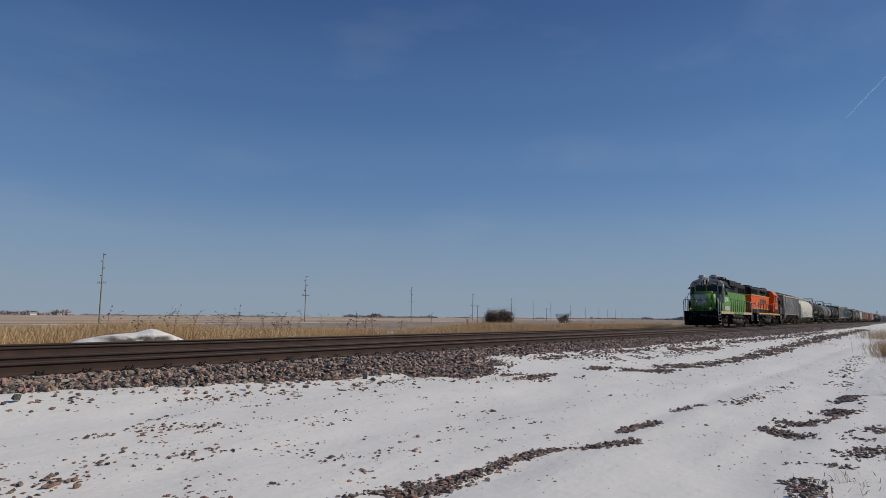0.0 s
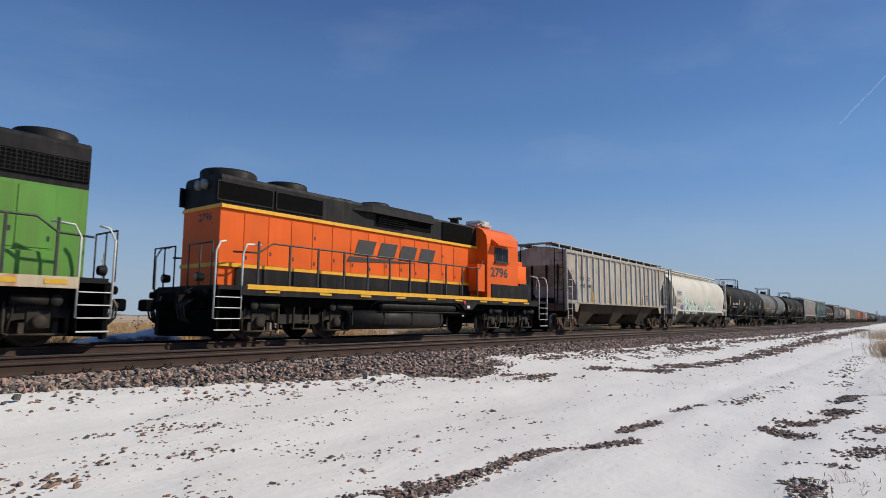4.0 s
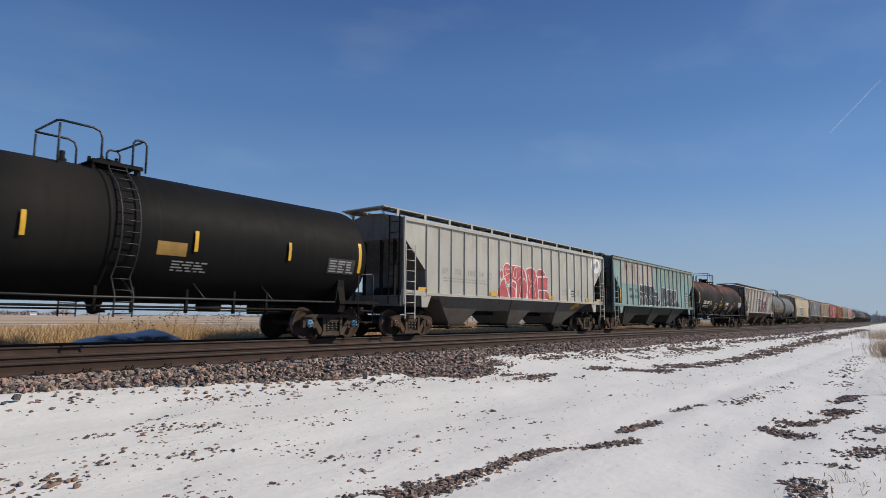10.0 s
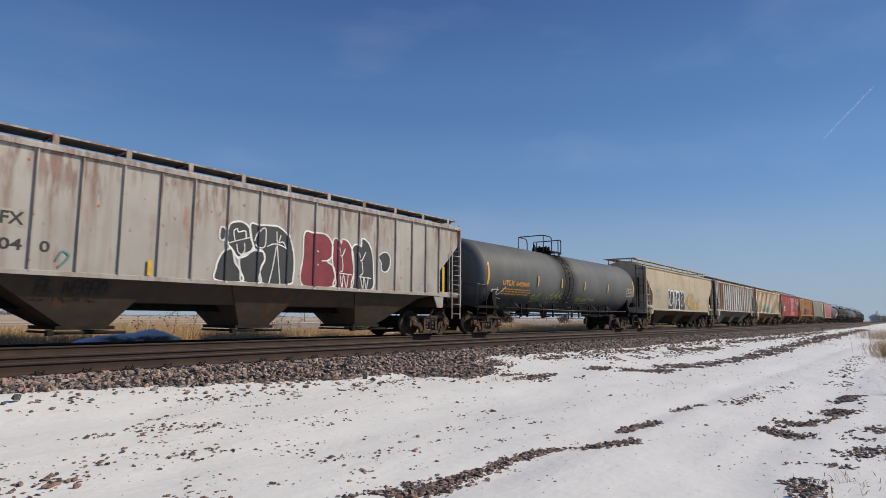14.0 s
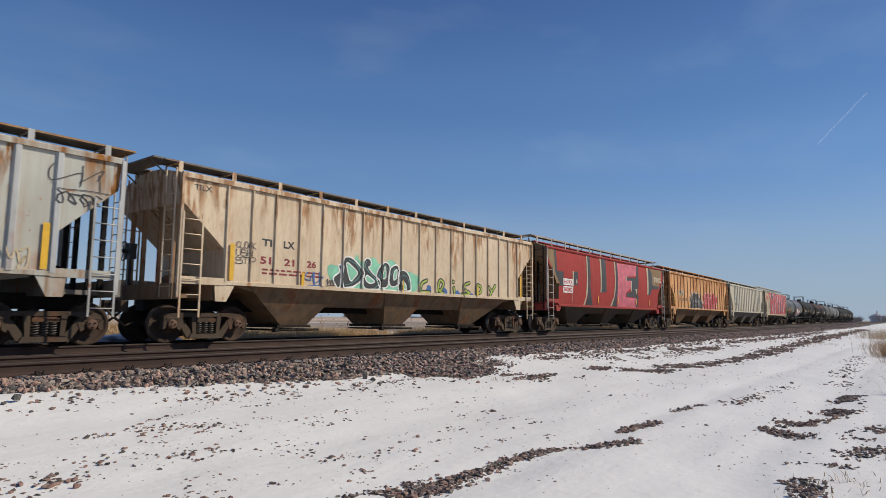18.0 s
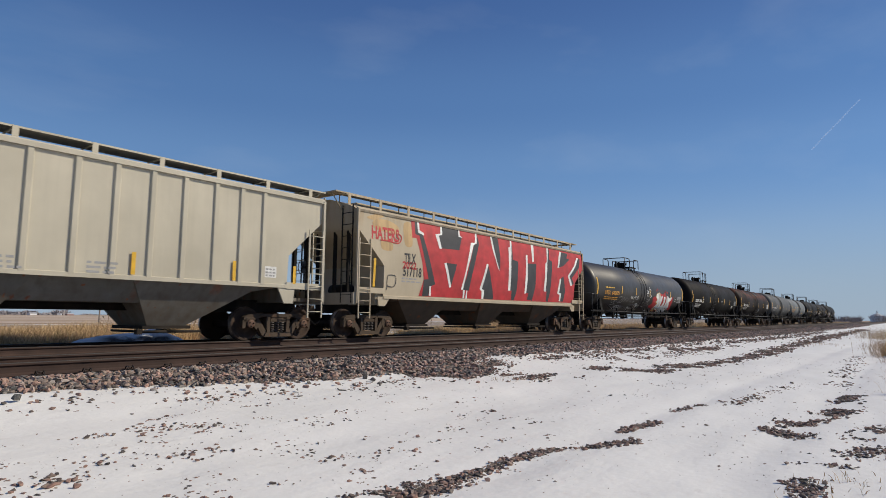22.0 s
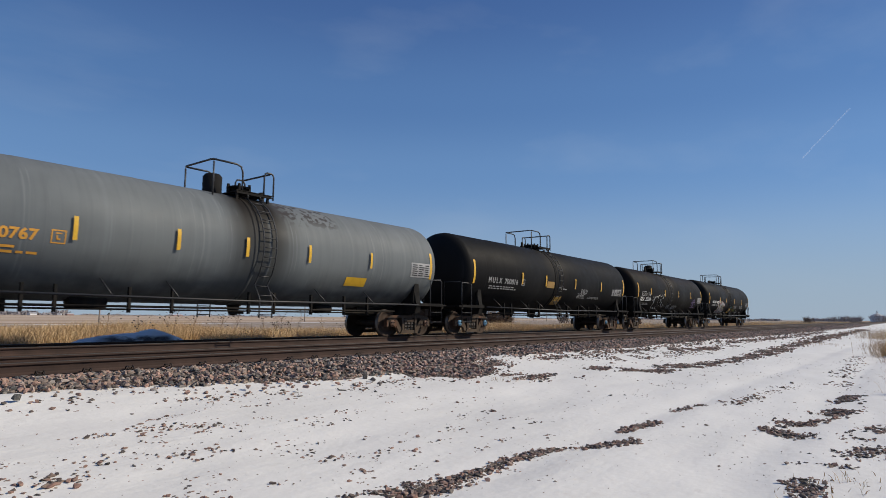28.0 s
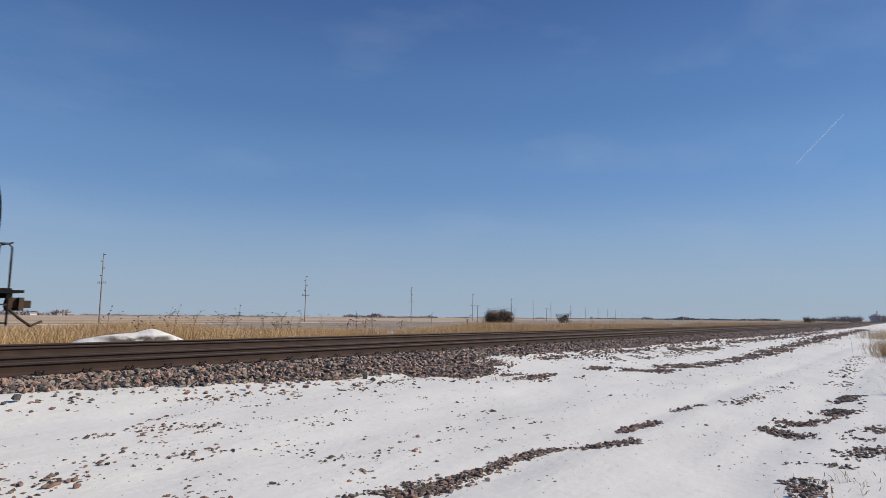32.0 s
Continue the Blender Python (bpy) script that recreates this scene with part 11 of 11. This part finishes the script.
    s.fill([(1.81, 2.17), (1.95, 2.4), (2.3, 2.44), (2.44, 2.48), (2.7, 2.19), (2.86, 1.88), (3.19, 1.51), (3.23, 1.32), (2.82, 1.3), (2.14, 1.34), (2.34, 1.72), (2.02, 1.79), (2.13, 1.98)], "g_white", "g_gold", 0.019)
    s.fill([(2.78, 1.87), (2.84, 2.23), (3.07, 2.22), (3.19, 1.64), (3.5, 1.66), (3.39, 2.18), (3.72, 2.14), (3.85, 1.61), (4.02, 1.75), (3.95, 2.25), (4.2, 2.27), (4.57, 2.16), (5.01, 2.23), (4.97, 2.02), (4.67, 1.86), (4.9, 1.66), (5.12, 1.24), (4.11, 1.2), (3.4, 1.2)], "g_white", lift=0.012)
    for path in ([(2.3, 2.44), (2.53, 2.11), (2.62, 1.74), (2.99, 1.37)],
                 [(4.34, 1.63), (4.4, 1.77), (4.47, 1.57)],):
        s.line(path, "g_gold", 0.012, lift=0.02)
    for path in ([(0.45, 2.75), (0.39, 2.67), (0.49, 2.64), (0.57, 2.73), (0.48, 2.78)],
                 [(0.02, 2.52), (-0.02, 2.3), (0.09, 2.36), (0.13, 2.57), (0.13, 2.28)],
                 [(0.19, 2.54), (0.21, 2.29), (0.34, 2.45), (0.22, 2.42), (0.32, 2.3)],
                 [(0.45, 2.6), (0.45, 2.26)],
                 [(0.78, 2.58), (0.59, 2.62), (0.51, 2.49), (0.67, 2.39), (0.62, 2.25)],
                 [(-0.03, 2.18), (0.34, 2.17), (0.69, 2.19), (0.91, 2.18), (0.66, 2.05)],):
        s.line(path, "g_white", 0.015)
    for path in ([(-2.65, 1.98), (-2.58, 2.04), (-2.49, 1.88), (-2.47, 2.07), (-2.41, 1.89)],
                 [(-2.4, 2.08), (-2.37, 1.89), (-2.29, 2.04), (-2.37, 1.99), (-2.12, 1.89)],
                 [(-2.12, 2.03), (-1.99, 2), (-1.87, 2.06), (-1.88, 1.89), (-1.78, 2.07), (-1.68, 2.03), (-1.55, 2.04), (-1.6, 1.89), (-1.41, 2.08), (-1.42, 1.88), (-1.32, 2.06)],
                 [(-2.43, 1.25), (-2.34, 1.42), (-2.22, 1.26), (-2.22, 1.4), (-2.1, 1.27), (-2.07, 1.39), (-1.93, 1.27), (-1.89, 1.37), (-1.75, 1.28), (-1.7, 1.36), (-1.59, 1.31)],
                 [(-1.46, 1.62), (-1.24, 1.61), (-1.22, 1.43), (-1.14, 1.59), (-1.02, 1.42), (-0.99, 1.58), (-0.82, 1.43), (-0.74, 1.59)],):
        s.line(path, "g_white", 0.014)
    for path in ([(-2.58, 1.73), (-2.39, 1.72), (-2.45, 1.65), (-2.21, 1.67)],
                 [(-2.14, 1.72), (-2, 1.68), (-2.06, 1.75), (-1.86, 1.74)],
                 [(-2.45, 1.56), (-2.21, 1.52), (-1.97, 1.59), (-1.77, 1.53), (-1.61, 1.59)],
                 [(0.28, 1.93), (0.68, 1.99), (0.42, 1.83), (0.74, 1.88)],
                 [(0.3, 1.68), (0.58, 1.73), (0.74, 1.62), (0.81, 1.74)],):
        s.line(path, "g_chalk", 0.009)
    s.hand("MOSDO", -4.5, -3.2, 1.22, 1.46, "g_chalk", 0.024, 9)
    s.tag(-5.35, -4.55, 1.5, 1.85, "g_chalk", 88, 0.02)
    s.line([(-4.4, 1.9), (-4.1, 2.0), (-3.9, 1.82), (-4.3, 1.62), (-3.85, 1.68), (-3.6, 1.98), (-3.5, 1.7), (-3.2, 1.95), (-3.05, 1.72), (-2.85, 1.9)], "grey", 0.014)
    s.tag(-1.55, -0.95, 1.42, 1.7, "g_white", 89, 0.03)
    s.tag(0.1, 0.75, 1.55, 2.0, "g_chalk", 90, 0.014)
    s.bars((4.62,), 2.2, 2.6)
    s.placard(5.75, 1.92, 0.3, 0.28, M["black"], M["white"], 6, 2)
    s.placard(6.35, 1.86, 0.75, 0.45, M["g_chalk"], M["black"], 5, 6)
    TRAIN.append(c)
    # 21: black tank
    c, s = build_tank_car(HALF[20], "tank_black_brown", "black tank car with white lettering and dull grey patches", big=False, mid=-0.18)
    s.fit("CRGX", -6.75, -5.86, 2.05, 2.30, M["white"], 0.018)
    s.fit("7946", -5.70, -4.98, 2.05, 2.30, M["white"], 0.018)
    s.small_print(-6.6, 1.88, 3, 1.7, M["white"], 14, 0.055)
    s.plate(-4.6, 2.05, 0.28, M["white"])
    s.bars((-4.8, -2.42, 0.32, 2.5, 4.63), 2.05, 2.55)
    s.placard(6.5, 2.0, 0.8, 0.45, M["black"], M["grey"], 4, 5)
    s.small_print(1.49, 2.30, 2, 0.48, M["grey"], 15, 0.03)
    s.small_print(-0.6, 1.54, 2, 0.6, M["grey"], 16, 0.025)
    s.placard(5.69, 1.76, 0.5, 0.22, M["white"], M["black"], 17, 2)
    TRAIN.append(c)
    # 22: rust-brown tank
    c, s = build_tank_car(HALF[21], "tank_brown", "rust-brown tank car with white lettering", big=False, dome=True, mid=1.15)
    s.fit("TILX", -6.6, -5.75, 2.08, 2.32, M["white"], 0.016)
    s.fit("261820", -5.55, -4.45, 2.08, 2.32, M["white"], 0.014)
    s.small_print(-6.5, 1.9, 2, 2.0, M["white"], 15, 0.055)
    s.plate(-4.1, 2.08, 0.28, M["white"])
    s.bars((-4.2, -1.6, 1.2, 4.2), 2.1, 2.55)
    s.tag(-7.5, -6.8, 1.6, 2.3, "g_gold", 111, 0.03)
    s.tag(1.5, 2.7, 1.55, 2.0, "g_chalk", 112, 0.025)
    s.placard(6.4, 2.0, 0.95, 0.5, M["grey"], M["white"], 4, 5)
    TRAIN.append(c)
    # 23: dark grey tank
    c, s = build_tank_car(HALF[22], "tank_dark_grey", "dark grey tank car with sooty middle")
    mulx(s, "700861", "white", -6.6, 2.12)
    s.bars((-4.1, -1.9, 0.95, 4.1), 2.15, 2.62)
    s.mark(rects([(-1.7, 2.10, -1.0, 2.40)]), M["faded"], 0.005, "placard")
    TRAIN.append(c)
    # 24: light grey tank
    c, s = build_tank_car(HALF[23], "tank_light_grey", "light grey tank car with peeling patches and dark middle band", big=False, dome=True, mid=1.25)
    s.fit("NATX", -7.0, -6.1, 2.12, 2.38, M["orange_text"], 0.018)
    s.fit("250767", -6.0, -4.97, 2.12, 2.36, M["orange_text"], 0.014)
    s.small_print(-6.9, 1.95, 2, 2.0, M["orange_text"], 17, 0.05)
    s.plate(-4.75, 2.1, 0.28, M["orange_text"])
    s.bars((-4.32, -2.05, -0.15, 1.94, 4.46), 2.2, 2.7)
    s.mark(rects([(3.53, 1.62, 4.41, 1.89)]), M["yellow"], 0.005, "placard")
    s.placard(6.47, 2.05, 1.1, 0.5, M["g_chalk"], M["black"], 4, 6)
    TRAIN.append(c)
    # 25: black tank, blue caps
    c, s = build_tank_car(HALF[24], "tank_black", "black tank car with white lettering and a sooty manway band", "cap_blue")
    mulx(s, "700816", "grey")
    s.mark(rects([(-0.65, 1.34, 0.08, 1.74)]), M["faded"], 0.005, "placard")
    s.small_print(-0.6, 1.70, 4, 0.6, M["yellow"], 41, 0.03)
    s.small_print(-0.45, 2.14, 2, 0.6, M["grey"], 42, 0.03)
    s.small_print(1.98, 2.15, 5, 0.8, M["grey"], 43, 0.022)
    s.small_print(2.95, 1.80, 3, 1.5, M["grey"], 44, 0.02)
    s.placard(5.9, 1.95, 0.9, 0.40, M["black"], M["grey"], 45, 6)
    s.bars((-3.99, -1.86, 1.18, 4.31), 2.15, 2.65)
    s.mark(rects([(-1.7, 2.10, -1.0, 2.40)]), M["faded"], 0.005, "placard")
    TRAIN.append(c)
    # 26: black tank with white drawing
    c, s = build_tank_car(HALF[25], "tank_black_brown", "brownish black tank car with a white chalk drawing", big=False, dome=-0.75, mid=0.05)
    s.fit("TILX", -7.05, -6.15, 1.84, 2.08, M["white"], 0.018, shear=0.15)
    s.fit("253375", -6.0, -4.95, 1.84, 2.08, M["white"], 0.016, shear=0.15)
    s.hand("WEDEO-LAW", -7.0, -5.2, 2.17, 2.42, "g_chalk", 0.016, 5)
    s.small_print(-6.95, 1.68, 2, 2.0, M["grey"], 18, 0.04)
    s.plate(-4.62, 1.88, 0.27, M["grey"])
    s.small_print(-1.2, 1.62, 4, 0.8, M["grey"], 21, 0.03)
    s.small_print(0.2, 1.62, 4, 1.3, M["grey"], 22, 0.03)
    s.bars((-5.22, -2.15, 1.05, 4.28), 2.25, 2.7)
    s.piece("STH", -4.15, -2.25, 1.48, 2.10, "tank_black_brown", "g_white", 121, 0.035, None, None, 0.12, 0.22, True)
    s.tag(-2.2, -1.6, 1.5, 1.72, "g_chalk", 123, 0.02)
    s.tag(4.9, 6.3, 1.6, 2.2, "g_purple", 124, 0.05)
    s.placard(6.5, 1.95, 0.9, 0.45, M["g_chalk"], M["black"], 4, 5)
    TRAIN.append(c)
    # 27: last black tank
    c, s = build_tank_car(HALF[26], "tank_black", "black tank car at the train's tail with pink and white graffiti", "cap_blue")
    mulx(s, "700852")
    s.bars((-4.18, -2.05, 1.18, 4.31), 2.15, 2.65)
    s.mark(rects([(-0.1, 1.35, 0.65, 1.72)]), M["yellow"], 0.005, "placard")
    for path in ([(-3.52, 2.27), (-3.78, 2.27), (-3.9, 2.06), (-3.69, 1.8), (-3.54, 1.54), (-3.62, 1.37), (-3.89, 1.43)],
                 [(-3.31, 2.2), (-3.06, 1.36)],
                 [(-2.96, 2.19), (-2.75, 1.34)],
                 [(-3.21, 1.76), (-2.92, 1.78)],
                 [(-2.71, 2.25), (-2.85, 1.99), (-2.73, 1.58), (-2.42, 1.37), (-2.34, 1.53), (-2.45, 1.95), (-2.71, 2.25)],
                 [(-2.42, 2.15), (-1.77, 1.98)],
                 [(-2.12, 2.08), (-1.96, 1.37)],
                 [(-1.96, 1.37), (-1.53, 1.39), (-1.59, 1.55)],):
        s.line([(x - 0.52, z) for x, z in path], "g_maroon", 0.125, lift=0.005)
    for path in ([(-3.52, 2.27), (-3.78, 2.27), (-3.9, 2.06), (-3.69, 1.8), (-3.54, 1.54), (-3.62, 1.37), (-3.89, 1.43)],
                 [(-3.31, 2.2), (-3.06, 1.36)],
                 [(-2.96, 2.19), (-2.75, 1.34)],
                 [(-3.21, 1.76), (-2.92, 1.78)],
                 [(-2.71, 2.25), (-2.85, 1.99), (-2.73, 1.58), (-2.42, 1.37), (-2.34, 1.53), (-2.45, 1.95), (-2.71, 2.25)],
                 [(-2.42, 2.15), (-1.77, 1.98)],
                 [(-2.12, 2.08), (-1.96, 1.37)],
                 [(-1.96, 1.37), (-1.53, 1.39), (-1.59, 1.55)],):
        s.line([(x - 0.52, z) for x, z in path], "g_pink", 0.11, lift=0.01)
    for path in ([(-3.52, 2.27), (-3.78, 2.27), (-3.9, 2.06), (-3.69, 1.8), (-3.54, 1.54), (-3.62, 1.37), (-3.89, 1.43)],
                 [(-3.31, 2.2), (-3.06, 1.36)],
                 [(-2.96, 2.19), (-2.75, 1.34)],
                 [(-3.21, 1.76), (-2.92, 1.78)],
                 [(-2.71, 2.25), (-2.85, 1.99), (-2.73, 1.58), (-2.42, 1.37), (-2.34, 1.53), (-2.45, 1.95), (-2.71, 2.25)],
                 [(-2.42, 2.15), (-1.77, 1.98)],
                 [(-2.12, 2.08), (-1.96, 1.37)],
                 [(-1.96, 1.37), (-1.53, 1.39), (-1.59, 1.55)],):
        s.line([(x - 0.52, z) for x, z in path], "g_chalk", 0.09, lift=0.016)
    for path in ([(-3.33, 2.3), (-3.24, 2.1)],
                 [(-4.06, 1.64), (-3.95, 1.55)],
                 [(-3.47, 1.91), (-3.52, 1.74)],
                 [(-2.08, 1.87), (-1.9, 1.66)],
                 [(-2.81, 1.93), (-2.77, 2)],):
        s.line([(x - 0.52, z) for x, z in path], "g_lime", 0.025, lift=0.022)
    for path in ([(0.65, 1.8), (0.88, 1.89), (0.91, 1.56), (0.88, 1.4)],
                 [(0.96, 1.85), (1.23, 1.45)],
                 [(1.09, 1.94), (1.27, 1.54), (1.5, 1.63)],):
        s.line([(x - 0.52, z) for x, z in path], "g_teal", 0.019)
    for path in ([(1.62, 1.81), (1.85, 1.56), (1.82, 1.77), (2.03, 1.57), (1.98, 1.82)],
                 [(1.8, 1.94), (1.92, 1.95)],
                 [(1.92, 1.46), (2.18, 1.47)],):
        s.line([(x - 0.52, z) for x, z in path], "g_gold", 0.015)
    for path in ([(2.27, 1.67), (2.55, 1.55), (2.51, 1.46)],
                 [(2.49, 1.72), (2.74, 1.49), (2.77, 1.69), (2.99, 1.5)],):
        s.line([(x - 0.52, z) for x, z in path], "g_lime", 0.012)
    for path in ([(3.53, 1.58), (3.96, 1.32), (3.8, 1.57), (4.17, 1.33)],
                 [(3.98, 1.55), (4.28, 1.55), (4.25, 1.38), (4.52, 1.34)],
                 [(4.25, 2.04), (4.66, 1.82), (4.82, 2.12), (4.91, 1.78)],
                 [(4.98, 1.93), (5.24, 2.04), (5.33, 1.75), (5.66, 1.87), (5.78, 1.52), (5.5, 1.41), (6.07, 1.48)],):
        s.line([(x - 0.52, z) for x, z in path], "g_white", 0.012)
    bm = bmesh.new()
    tube(bm, [(8.35, -0.4, 1.1), (8.35, -0.4, 2.3)], 0.03, 6)
    box(bm, 8.30, 8.42, -0.5, -0.3, 2.0, 2.3)
    part("end_marker", bm, M["black_bar"], c)
    TRAIN.append(c)


build_train()


# ---------------------------------------------------------------- the train's run
def train_at(k, t):
    return MIDDLE[k] - SPEED * t


def car_pose(k, t):
    m = on_line(train_at(k, t), TRACK_2)
    return m @ Matrix.Rotation(math.pi, 4, "Z") if k == 1 else m


def motions():
    for k, car in enumerate(TRAIN):
        car.matrix_basis = car_pose(k, 0)
        far = [t for t in (0.0, 4.0, 8.0, 12.0, 16.0, 20.0, 24.0, 28.0, 32.0)]
        walk(car, [(t, car_pose(k, t)) for t in far])
    walk(CONTRAIL, [(0.0, Matrix.Translation(CONTRAIL_FROM)), (32.0, Matrix.Translation(CONTRAIL_TO))])
    index = {car: k for k, car in enumerate(TRAIN)}
    for w, car, x, r, at in ROLLING:
        k = index[car]
        flip = -1 if k == 1 else 1
        t0 = (MIDDLE[k] + x - 45) / SPEED
        t1 = (MIDDLE[k] + x + 4) / SPEED
        t0, t1 = max(0.0, t0), min(32.0, t1)
        rows = [(0.0, Matrix.Translation(at))]
        n = int(round((t1 - t0) * 30))
        for i in range(n + 1):
            t = t0 + i / 30
            if t <= 0.02 or t > 31.9:
                continue
            rows.append((round(t * 30) / 30, Matrix.Translation(at) @ Matrix.Rotation(-flip * SPEED * (i / 30) / r, 4, "Y")))
        rows.append((32.0, Matrix.Translation(at) @ Matrix.Rotation(-flip * SPEED * (n / 30) / r, 4, "Y")))
        walk(w, rows)


motions()
